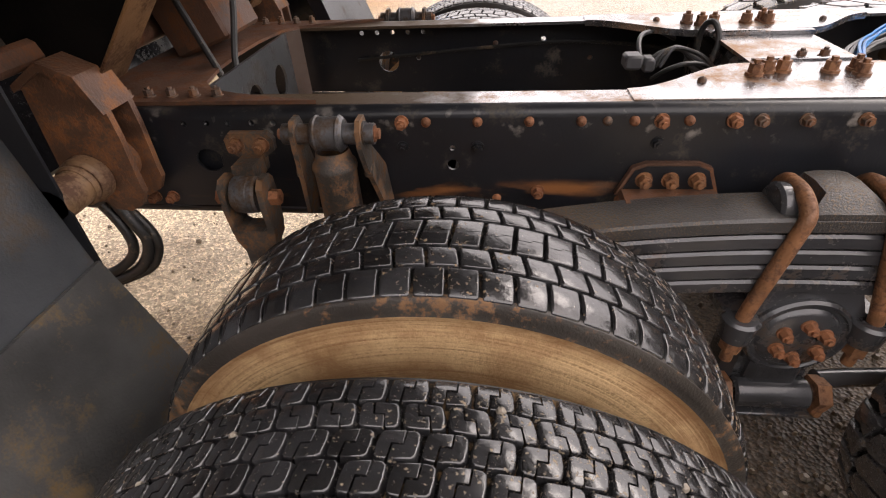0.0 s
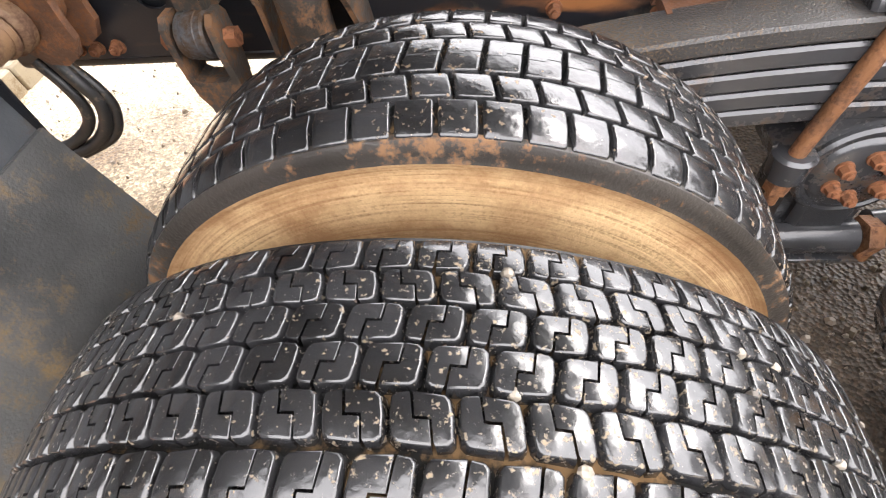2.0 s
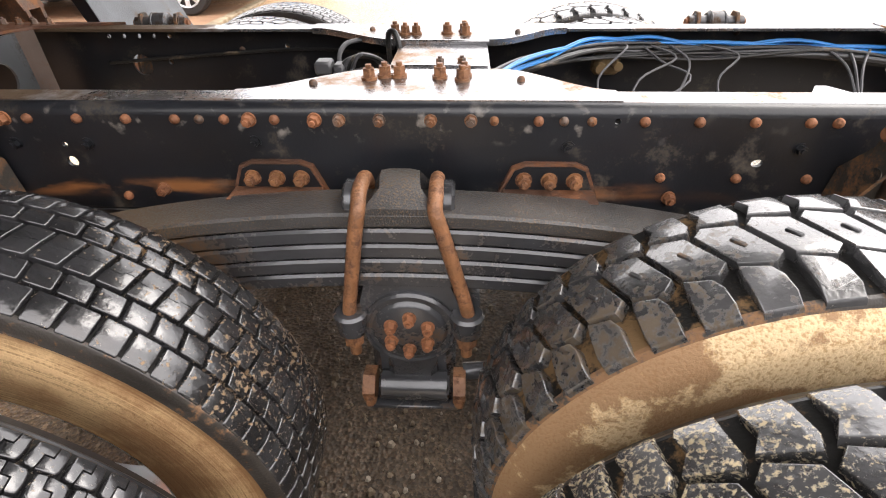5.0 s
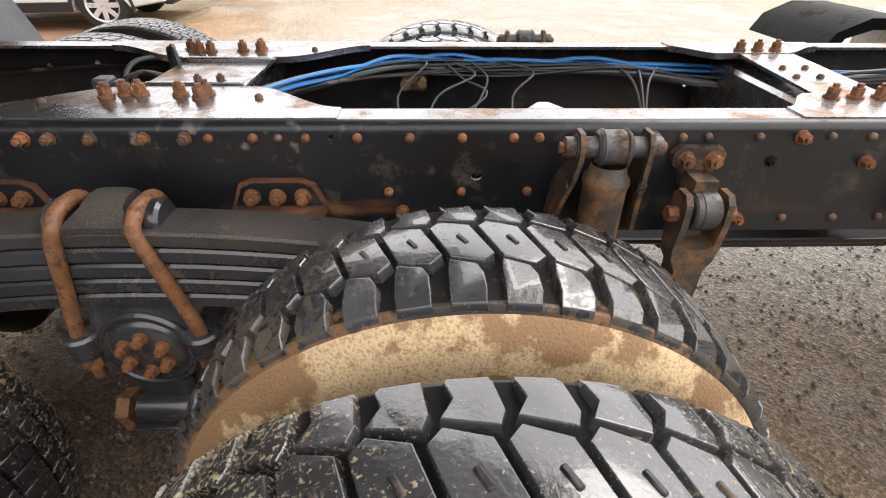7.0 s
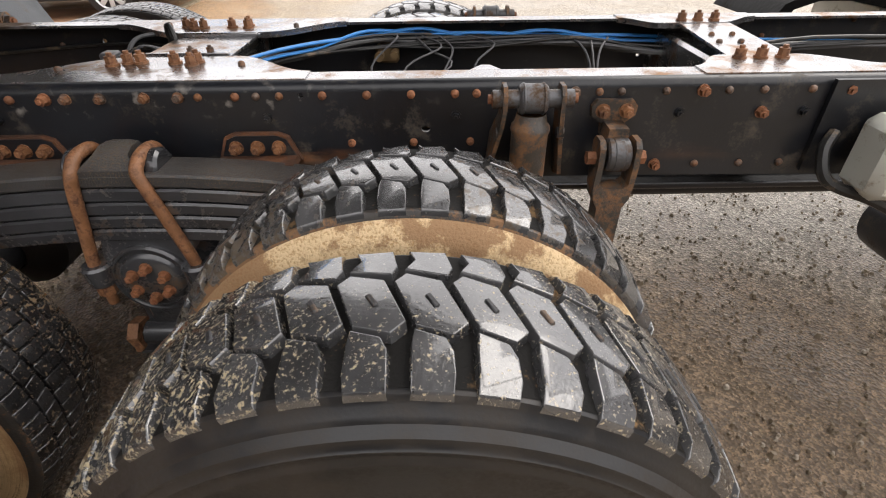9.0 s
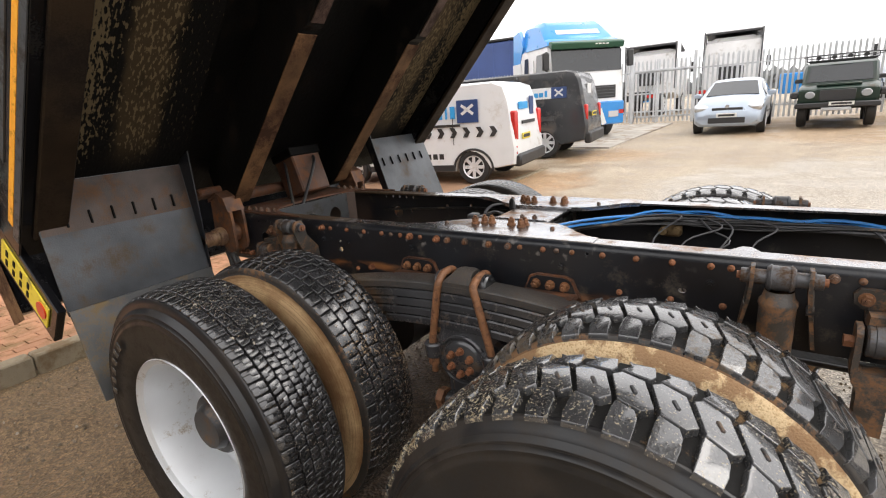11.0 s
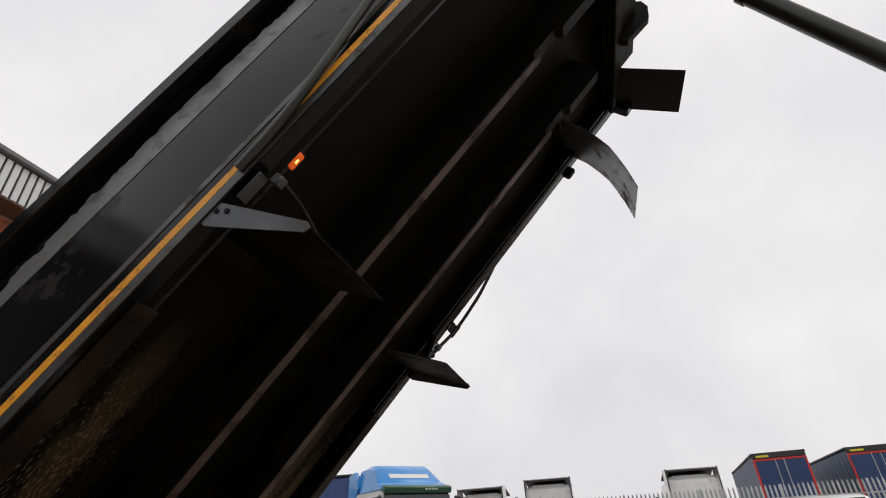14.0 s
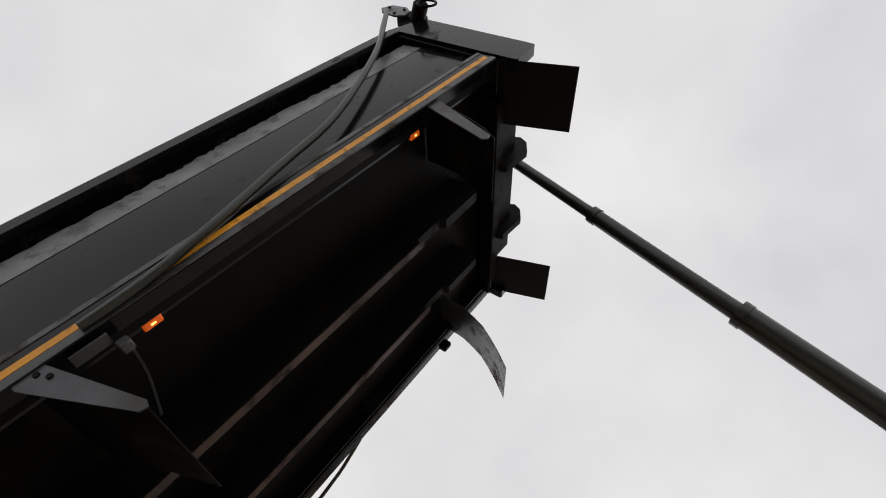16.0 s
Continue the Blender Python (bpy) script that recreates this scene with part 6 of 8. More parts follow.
for s in (-1, 1):
    part("gate_edge", Geo().box((-0.225, s * 1.204, 0.40), (0.16, 0.008, 0.96), 0.0, m=B @ pose(-0.17, 0, 0.92, 0, 27, 0) @ pose(0.17, 0, -0.92)), M_BEAMRUST, gate, "rusty tailgate edge", smooth=0)
    board = part("lamp_board", Geo().box((-0.17, s * 1.235, -0.10), (0.20, 0.03, 0.46), 0.004, m=B), M_BODYPAINT, body, "rear lamp board with a yellow marker plate", smooth=20)
    part("marker_plate", Geo().box((-0.17, s * 1.2535, -0.09), (0.125, 0.006, 0.38), 0.002, m=B), M_YELLOW, board, "yellow marker plate", smooth=0)
    part("reflector", Geo().cyl(tuple(B @ Vector((-0.165, s * 1.25, -0.235))), tuple(B @ Vector((-0.165, s * 1.262, -0.235))), 0.036, 20), M_RED, board, "round red reflector")
    for i in range(4):
        for k in range(2):
            # solid dark bar coloured like a shaded slot
            part("slot", Geo().box((-0.20 + 0.055 * k, s * 1.256, 0.05 - 0.058 * i), (0.035, 0.006, 0.018), 0.002, m=B @ pose(0, 0, 0, 0, 0, 0)), M_UNDER, board)
    part("stay", Geo().tube([tuple(B @ Vector(p)) for p in ((-0.10, s * 1.24, 0.02), (-0.30, s * 1.23, 0.32))], 0.012, 8), M_GREYSTEEL, body)
    # rear flap: steel plate above, rubber below
    top_l, seam, low = (-0.69, 1.345), (-0.615, 0.83), (-0.49, 0.49)
    if s > 0:
        top_l, seam, low = (-0.60, 1.345), (-0.40, 0.84), (-0.36, 0.66)
    y0, y1 = s * 0.60, s * 1.20
    flap = part("rear_mudflap", Geo().prism([top_l, (top_l[0] - 0.008, top_l[1]), (seam[0] - 0.008, seam[1]), seam], y0, y1), M_FLAPSTEEL, body, "grey steel plate with a black rubber mudflap below", smooth=0)
    part("rubber", Geo().prism([(seam[0] + 0.012, seam[1] + 0.02), (seam[0] + 0.004, seam[1] + 0.02), (low[0] - 0.01, low[1]), (low[0], low[1])], y0, y1), M_FLAP, flap, smooth=0)
    part("stiffener", Geo().prism([(top_l[0] + 0.085, top_l[1] + 0.06), (top_l[0] - 0.01, top_l[1] + 0.01), (seam[0] - 0.01, seam[1] - 0.01), (seam[0] + 0.008, seam[1])] if s < 0 else [(top_l[0] + 0.035, top_l[1] + 0.05), (top_l[0] - 0.01, top_l[1]), (seam[0] - 0.01, seam[1] - 0.05), (seam[0] + 0.03, seam[1] - 0.05)], y0, y0 - s * 0.006), M_CHASSIS, flap, smooth=0)
    if s < 0:
        part("grimy_band", Geo().prism([(top_l[0] + 0.003, top_l[1] - 0.002), (top_l[0], top_l[1] - 0.002), (top_l[0] + 0.028, top_l[1] - 0.20), (top_l[0] + 0.031, top_l[1] - 0.20)], y0 - 0.004, y1 + 0.004), M_FLAPRUST, flap, "brown grimy upper band", smooth=0)
    for i in range(6):
        t = 0.30
        x, z = top_l[0] + (seam[0] - top_l[0]) * t, top_l[1] + (seam[1] - top_l[1]) * t
        # dark bar on the plate, painted shade of a slot
        part("slot", Geo().box((x + 0.005, s * (0.68 + 0.085 * i), z), (0.01, 0.008, 0.055), 0.002, m=pose(x, 0, z, 0, -9 if s < 0 else -22, 0) @ pose(-x, 0, -z)), M_UNDER, flap)
part("cross_tube", Geo().cyl((-0.74, -0.36, 1.14), (-0.74, 0.36, 1.14), 0.03, 16), M_RUSTPLATE, truck)
box = part("valve_box", Geo().box((0, 0, 0), (0.16, 0.20, 0.22), 0.008, m=pose(-0.62, 0.06, 1.20, 0, -18, 0)), M_RUSTPLATE, body, "rust-brown valve box with a dull grey lid", smooth=20)
part("lid", Geo().box((0, 0, 0), (0.17, 0.22, 0.05), 0.006, m=pose(-0.655, 0.06, 1.315, 0, -18, 0)), M_UNDER, box)
for pts in ([(-0.66, -0.02, 1.31), (-0.61, -0.06, 1.22), (-0.55, -0.10, 1.12), (-0.50, -0.14, 1.04), (-0.48, -0.17, 0.96), (-0.48, -0.2, 0.88)], [(-0.56, 0.10, 1.30), (-0.515, 0.06, 1.27), (-0.50, 0.0, 1.18), (-0.50, -0.06, 1.08), (-0.485, -0.12, 0.99), (-0.48, -0.18, 0.88)]):
    part("cable", Geo().tube(pts, 0.0085, 8), M_HOSE, box)

# loose hoses at the rear and cable looms between the rails
part("hose_loop", Geo().tube([(-0.665, -0.44, 0.895), (-0.635, -0.45, 0.845), (-0.620, -0.45, 0.79), (-0.645, -0.46, 0.735), (-0.70, -0.47, 0.700), (-0.78, -0.49, 0.69)], 0.0135, 12).tube([(-0.685, -0.45, 0.885), (-0.660, -0.455, 0.835), (-0.652, -0.46, 0.785), (-0.675, -0.465, 0.745), (-0.73, -0.48, 0.715), (-0.80, -0.49, 0.71)], 0.0115, 12).tube([(-0.655, -0.435, 0.885), (-0.612, -0.44, 0.82), (-0.605, -0.445, 0.77), (-0.64, -0.455, 0.715), (-0.72, -0.475, 0.685)], 0.0095, 10), M_HOSE, truck, "looped black rubber hoses")
chamber = part("brake_chamber", Geo().cyl((-0.58, -0.25, 0.93), (-0.34, -0.25, 0.93), 0.10, 24, ch=0.012).cyl((-0.44, -0.25, 0.93), (-0.42, -0.25, 0.93), 0.109, 24, ch=0.003), M_CHASSIS, truck, "black brake chamber behind the rail")
part("air_line", Geo().tube([(-0.44, -0.335, 0.95), (-0.42, -0.345, 0.93), (-0.40, -0.34, 0.90), (-0.40, -0.30, 0.84)], 0.006, 8), M_BLUE, chamber)
rnd = random.Random(11)
for i in range(4):
    dy, dz = 0.018 * (i % 2), 0.016 * (i // 2)
    part("air_line", Geo().tube([(0.95, -0.12 + 0.3 * dy, 1.050 - dz), (1.01, 0.0 + dy, 1.045 - dz), (1.10, 0.14 + dy, 1.035 - dz), (1.24, 0.27 + dy, 1.025 + dz), (1.42, 0.305 + dy, 1.040 - dz), (1.62, 0.305 + dy, 1.008 + dz), (1.85, 0.305 + dy, 1.030 - dz), (2.12, 0.30 + dy, 0.995 + dz), (2.6, 0.27, 1.0), (3.4, 0.25, 1.0)], 0.0040, 8), M_BLUE, truck, "blue nylon air line")
for i in range(9):
    q = [rnd.uniform(-0.02, 0.02) for _ in range(8)]
    part("cable", Geo().tube([(0.94, -0.08 + q[0], 1.02 + q[1]), (1.04, 0.08 + q[1], 1.02 + q[2]), (1.26, 0.27 + q[2], 1.01 + q[3]), (1.6, 0.30 + q[3], 1.0 + q[4]), (1.95, 0.29 + q[4], 1.0 + q[5]), (2.3, 0.23 + q[5], 0.98 + q[6]), (2.7, 0.22 + q[6], 1.0 + q[7]), (3.4, 0.22, 0.99 + q[0])], rnd.uniform(0.0035, 0.006), 7), M_CABLE if i % 4 == 0 else M_HOSE, truck)
for i in range(5):
    x = 1.30 + 0.07 * i + rnd.uniform(-0.04, 0.04)
    part("cable", Geo().tube([(x, 0.29, 1.02), (x + rnd.uniform(-0.02, 0.09), 0.24, 1.0 + rnd.uniform(-0.02, 0.03)), (x + rnd.uniform(-0.12, 0.12), 0.18, 0.95), (x + rnd.uniform(-0.1, 0.05), 0.10, 0.86)], 0.0035, 6), M_CABLE, truck)
for i in range(3):
    part("cable", Geo().tube([(1.93 + 0.06 * i, 0.28, 1.01), (1.97 + 0.02 * i, 0.22, 0.97), (1.99, 0.12, 0.86)], 0.004, 6), M_CABLE, truck)
valve = part("brake_valve", Geo().box((1.30, 0.30, 0.965), (0.08, 0.05, 0.06), 0.01).cyl((1.275, 0.28, 0.965), (1.275, 0.24, 0.965), 0.016, 12).cyl((1.325, 0.28, 0.97), (1.325, 0.24, 0.97), 0.013, 12), M_BRASS, truck, "dull brass brake valve")
for i in range(4):
    q = 0.012 * i
    part("cable", Geo().tube([(0.535 + q, 0.05, 1.005), (0.56 + q, 0.055, 1.035 + 0.4 * q), (0.605 + q, 0.06 + q, 1.047 - 0.5 * q), (0.65, 0.05 + q, 1.038 - q), (0.68, 0.03, 1.02 - q), (0.70, -0.02, 0.99)], 0.0055, 8), M_CABLE if i % 2 else M_HOSE, truck, "looped black cable")
part("cable", Geo().tube([(0.676, 0.10, 0.98), (0.668, 0.10, 1.05), (0.672, 0.09, 1.095), (0.690, 0.075, 1.10), (0.702, 0.06, 1.06), (0.69, 0.05, 1.01)], 0.0075, 8), M_HOSE, truck)
part("cable", Geo().tube([(0.535, 0.08, 1.0), (0.528, 0.12, 1.035), (0.545, 0.17, 1.055), (0.60, 0.22, 1.05), (0.66, 0.26, 1.02)], 0.0065, 8), M_CABLE, truck)
part("cable", Geo().tube([(0.54, 0.0, 0.99), (0.57, -0.02, 1.02), (0.62, -0.01, 1.03), (0.67, 0.01, 1.015), (0.69, 0.02, 0.98)], 0.0055, 8), M_HOSE, truck)
part("connector", Geo().box((0.500, 0.055, 1.020), (0.045, 0.05, 0.035), 0.006).box((0.540, 0.055, 1.012), (0.03, 0.045, 0.035), 0.006), M_CABLE, truck, "grey cable connector")
part("cable", Geo().tube([(-0.3, 0.36, 0.95), (0.1, 0.36, 0.98), (0.4, 0.355, 0.995), (0.7, 0.35, 0.97)], 0.006, 6), M_HOSE, truck)

# cream tank with its bracket and a dark air tank further forward
tank = part("cream_tank", Geo().box((2.66, -0.475, 0.91), (0.46, 0.13, 0.18), 0.025), M_CREAM, truck, "cream painted steel tank on a rail bracket")
part("tank_bracket", Geo().prism([(2.36, 1.06), (2.60, 1.06), (2.58, 0.98), (2.45, 0.92), (2.40, 0.84), (2.36, 0.84)], -0.395, -0.383), M_CHASSIS, tank, smooth=0)
part("hose", Geo().tube([(2.40, -0.40, 0.94), (2.37, -0.43, 0.90), (2.39, -0.46, 0.84), (2.5, -0.48, 0.80), (2.62, -0.48, 0.74)], 0.014, 8), M_HOSE, tank)
part("cap", Geo().cyl((2.50, -0.535, 0.91), (2.50, -0.56, 0.91), 0.025, 16, ch=0.004), M_HUB, tank)
part("air_tank", Geo().cyl((3.02, -0.62, 0.50), (3.02, -0.05, 0.50), 0.12, 28, ch=0.03), M_CHASSIS, truck, "black cylindrical air tank")
part("chassis_tube", Geo().cyl((1.9, -0.28, 0.76), (3.2, -0.28, 0.76), 0.04, 16), M_CHASSIS, truck)
# far-side wing and white cover further forward, red tap
part("front_wing", Geo().prism([(2.80, 0.98), (2.84, 1.05), (2.95, 1.10), (3.1, 1.10), (3.45, 1.02), (3.40, 1.0), (3.1, 1.06), (2.97, 1.06), (2.88, 1.03), (2.86, 0.98)], 0.62, 1.1), M_UNDER, truck, "black far-side wing")
part("tank_cover", Geo().box((4.0, 0.85, 0.96), (1.5, 0.5, 0.24), 0.06), M_CREAM, truck, "white far-side locker top")
part("tap", Geo().cyl((3.45, 0.55, 1.16), (3.45, 0.55, 1.21), 0.022, 12), M_RED, truck, "red isolator tap")
# closing structure ahead: cab back
part("cab", Geo().box((7.3, 0, 1.9), (2.0, 2.4, 2.4), 0.12), M_BODYPAINT, truck, "black lorry cab")
# ---- vehicles in the yard ----
M_WHITE = material("white_van_paint", (0.70, 0.71, 0.72), 0.3, var=0.04, coat=0.4, dirt=(0.45, 0.40, 0.33), amount=0.06, dirt_scale=2, grain=0.0)
M_CABWHITE = material("bright_white_cab_paint", (0.86, 0.86, 0.86), 0.35, var=0.05, coat=0.3, dirt=(0.45, 0.42, 0.38), amount=0.05, dirt_scale=2, grain=0.0)
M_CHARCOAL = material("charcoal_van_paint", (0.022, 0.023, 0.025), 0.25, var=0.1, coat=0.4, dirt=(0.10, 0.08, 0.065), amount=0.14, dirt_scale=2, grain=0.0)
M_SILVERCAR = material("silver_blue_car_paint", (0.40, 0.46, 0.54), 0.3, metal=0.4, var=0.05, coat=0.4, grain=0.0)
M_GREYCAR = material("silver_grey_car_paint", (0.32, 0.32, 0.33), 0.3, metal=0.5, var=0.05, coat=0.4, grain=0.0)
M_SILVERVAN = material("silver_van_paint", (0.52, 0.53, 0.54), 0.3, metal=0.3, var=0.05, coat=0.3, grain=0.0)
M_GREEN = material("dark_green_paint", (0.007, 0.024, 0.015), 0.35, var=0.1, coat=0.3, dirt=(0.07, 0.055, 0.035), amount=0.12, dirt_scale=3, grain=0.0)
M_LORRYBLUE = material("bright_blue_lorry_paint", (0.018, 0.25, 0.66), 0.3, var=0.08, coat=0.4, grain=0.0)
M_LORRYGREEN = material("dark_green_visor", (0.02, 0.09, 0.05), 0.35, var=0.05, grain=0.0)
M_CURTAIN = material("blue_trailer_curtain", (0.05, 0.09, 0.26), 0.5, var=0.15, scale=0.8, grain=0.1)
M_CURTAIN_DARK = material("slate_blue_trailer_curtain", (0.05, 0.075, 0.12), 0.5, var=0.15, scale=0.8, grain=0.1)
M_GLASS = material("dark_vehicle_glass", (0.02, 0.023, 0.026), 0.05, var=0.1, coat=0.3, grain=0.0, spec=0.6)
M_TRIM = material("black_plastic_trim", (0.025, 0.025, 0.026), 0.5, var=0.1, grain=0.1)
M_LAMP = material("clear_headlamp", (0.6, 0.62, 0.64), 0.12, metal=0.5, var=0.1, grain=0.0)
M_TAIL = material("red_tail_lamp", (0.55, 0.03, 0.025), 0.2, var=0.05, grain=0.0)
M_PLATEY = material("yellow_number_plate", (0.75, 0.62, 0.05), 0.4, var=0.03, grain=0.0)
M_PLATEW = material("white_number_plate", (0.75, 0.75, 0.72), 0.4, var=0.03, grain=0.0)
M_NAVY = material("navy_logo_panel", (0.02, 0.05, 0.16), 0.4, var=0.05, grain=0.0)
M_LOGOBLUE = material("light_blue_logo", (0.03, 0.30, 0.65), 0.4, var=0.05, grain=0.0)
M_PALE = material("galvanised_palisade", (0.54, 0.55, 0.56), 0.5, metal=0.2, var=0.2, scale=2, grain=0.1)
M_FAR = material("hazy_far_shrubs", (0.16, 0.17, 0.17), 0.9, var=0.3, scale=1.0, grain=0.0)
M_FRAME = material("grey_green_window_frame", (0.14, 0.20, 0.20), 0.4, var=0.08, grain=0.0)
M_PANE = material("grey_sky_glazing", (0.08, 0.10, 0.105), 0.08, metal=0.45, var=0.2, scale=0.6, grain=0.0, spec=0.6)
M_SOFFIT = material("brown_soffit", (0.10, 0.065, 0.045), 0.7, var=0.2, grain=0.1)
M_GUTTER = material("grey_gutter", (0.13, 0.13, 0.135), 0.5, var=0.15, grain=0.05)
M_UNSEENWALL = material("dark_unseen_wall", (0.055, 0.056, 0.058), 0.6, var=0.4, scale=0.4, grain=0.1, dirt=(0.03, 0.03, 0.03), amount=0.4, dirt_scale=0.6)
M_CLAD = material("white_profiled_cladding", (0.62, 0.63, 0.65), 0.45, var=0.08, grain=0.0)


def road_wheel(parent, x, y, r, w, mat):
    s = -1 if y < 0 else 1
    t = part("wheel", Geo().lathe([(-w / 2, r * 0.68), (-w / 2, r * 0.92), (-w * 0.35, r), (w * 0.35, r), (w / 2, r * 0.92), (w / 2, r * 0.68)], 28, pose(x, y, r)), M_TRIM, parent)
    part("wheel_well", Geo().cyl((x, y + s * (w / 2 - 0.06), r), (x, y + s * (w / 2 - 0.05), r), r * 0.69, 24), M_TRIM, t)
    g = Geo().cyl((x, y + s * (w / 2 - 0.05), r), (x, y + s * (w / 2 - 0.015), r), r * 0.2, 16)
    for i in range(8):
        a = 6.28318 * i / 8
        g.box((0, s * (w / 2 - 0.02), r * 0.40), (r * 0.19, 0.02, r * 0.5), 0.004, m=pose(x, y, r) @ pose(0, 0, 0, 0, math.degrees(a), 0))
    g.lathe([(s * (w / 2 - 0.02), r * 0.60), (s * (w / 2 + 0.004), r * 0.66), (s * (w / 2 - 0.01), r * 0.69)], 28, pose(x, y, r))
    part("rim", g, mat, t)


def bars(parent, mat, x0, x1, z, y, n, h, name="letter_bar", m=None):
    """Unreadable writing on a side: a row of plain bars."""
    step = (x1 - x0) / n
    for i in range(n):
        part(name, Geo().box((x0 + step * (i + 0.5), y, z), (step * 0.7, 0.006, h), 0.0, m=m), mat, parent, smooth=0)


def vehicle(name, label, category, at, outline, width, paint, wheels, r, side_glass, front_glass, rear_glass, lean=0.12, belt=0.95, rims=M_SILVER):
    """A road vehicle that faces +x, from its side outline."""
    v = thing(name, label, category, at)
    body = part("body", Geo().loft(outline, width, None, lean, belt, 0.06), paint, v, smooth=40)
    for x in wheels:
        for s in (-1, 1):
            road_wheel(v, x, s * (width / 2 - 0.11), r, 0.21, rims)
    for poly in side_glass:
        for s in (-1, 1):
            pts = [(x, s * (width / 2 - lean * max(0, z - belt) + 0.004), z) for x, z in poly]
            inner = [(x, y - s * 0.02, z) for x, y, z in pts]
            n = len(poly)
            part("side_window", Geo().add(pts + inner, [tuple(range(n)), tuple(range(n, 2 * n))] + [(i, (i + 1) % n, n + (i + 1) % n, n + i) for i in range(n)]), M_GLASS, body, smooth=0)
    for k, (nm, glass) in enumerate((("windscreen", front_glass), ("rear_window", rear_glass))):
        if glass:
            (xa, za), (xb, zb) = glass
            wa, wb = width / 2 - lean * max(0, za - belt) - 0.12, width / 2 - lean * max(0, zb - belt) - 0.14
            nx, nz = (zb - za), -(xb - xa)
            d = math.hypot(nx, nz) * (1 if k == 0 else -1)
            ox, oz = nx / d * 0.006, nz / d * 0.006
            ox, oz = (abs(ox) if k == 0 else -abs(ox)), abs(oz)
            q = [(xa + ox, -wa, za + oz), (xa + ox, wa, za + oz), (xb + ox, wb, zb + oz), (xb + ox, -wb, zb + oz)]
            q2 = [(x - ox * 3, y, z - oz * 3) for x, y, z in q]
            part(nm, Geo().add(q + q2, [(0, 1, 2, 3), (4, 5, 6, 7), (0, 1, 5, 4), (1, 2, 6, 5), (2, 3, 7, 6), (3, 0, 4, 7)]), M_GLASS, body, smooth=0)
    for s in (-1, 1):
        mx = front_glass[0][0] - 0.25 if front_glass else 0
        part("mirror", Geo().box((mx, s * (width / 2 + 0.08), front_glass[0][1] + 0.06), (0.10, 0.18, 0.13), 0.03), M_TRIM if paint in (M_GREEN, M_CHARCOAL) else paint, v)
    return v, body


def plate(body, x, y, z, mat, turn, w=0.5, h=0.11):
    p = part("number_plate", Geo().box((0, 0, 0), (w, 0.012, h), 0.003, m=pose(x, y, z, 0, 0, turn)), mat, body, smooth=0)
    part("plate_bar", Geo().box((0, -0.008, 0), (w * 0.8, 0.004, h * 0.5), 0, m=pose(x, y, z, 0, 0, turn)), M_TRIM, p, smooth=0)


def stand(x, y, yaw):
    return pose(x, y, rise(y), 0, 0, yaw)


# white van, its tail towards the yard (built facing +x, turned round)
o = [(-2.15, 0.35), (-2.17, 0.62), (-2.12, 0.95), (-2.05, 1.45), (-1.95, 1.72), (-1.75, 1.80), (0.55, 1.80), (0.85, 1.72), (1.45, 1.14), (1.95, 1.02), (2.10, 0.85), (2.14, 0.5), (2.10, 0.26), (1.70, 0.24)]
o += [(1.35 + 0.37 * math.cos(a), 0.24 + 0.37 * math.sin(a)) for a in [math.pi * i / 8 for i in range(1, 8)]] + [(0.95, 0.24), (-0.95, 0.24)]
o += [(-1.32 + 0.37 * math.cos(a), 0.24 + 0.37 * math.sin(a)) for a in [math.pi * i / 8 for i in range(1, 8)]] + [(-1.72, 0.28)]
van, vb = vehicle("small_van", "white panel van with blue livery shapes and dark chevrons", "van", stand(-4.44, 6.84, 188), o, 1.82, M_WHITE, (-1.32, 1.35), 0.315,
                  [[(0.35, 1.12), (1.2, 1.12), (0.85, 1.55), (0.35, 1.6)]], ((1.42, 1.16), (0.86, 1.70)), None, 0.10, 0.95)
for s in (-1, 1):
    part("tail_lamp", Geo().box((-2.09, s * 0.80, 1.02), (0.12, 0.14, 0.52), 0.03), M_TAIL, vb, "red tail lamp")
part("rear_bumper", Geo().box((-2.15, 0, 0.42), (0.16, 1.74, 0.22), 0.05), M_TRIM, vb)
part("rear_panel", Geo().box((-2.075, 0, 1.33), (0.03, 1.25, 0.5), 0.02, m=pose(0, 0, 0, 0, 6, 0) @ pose(0.14, 0, 0)), M_WHITE, vb)
plate(vb, -2.165, 0.30, 0.82, M_PLATEY, -90)
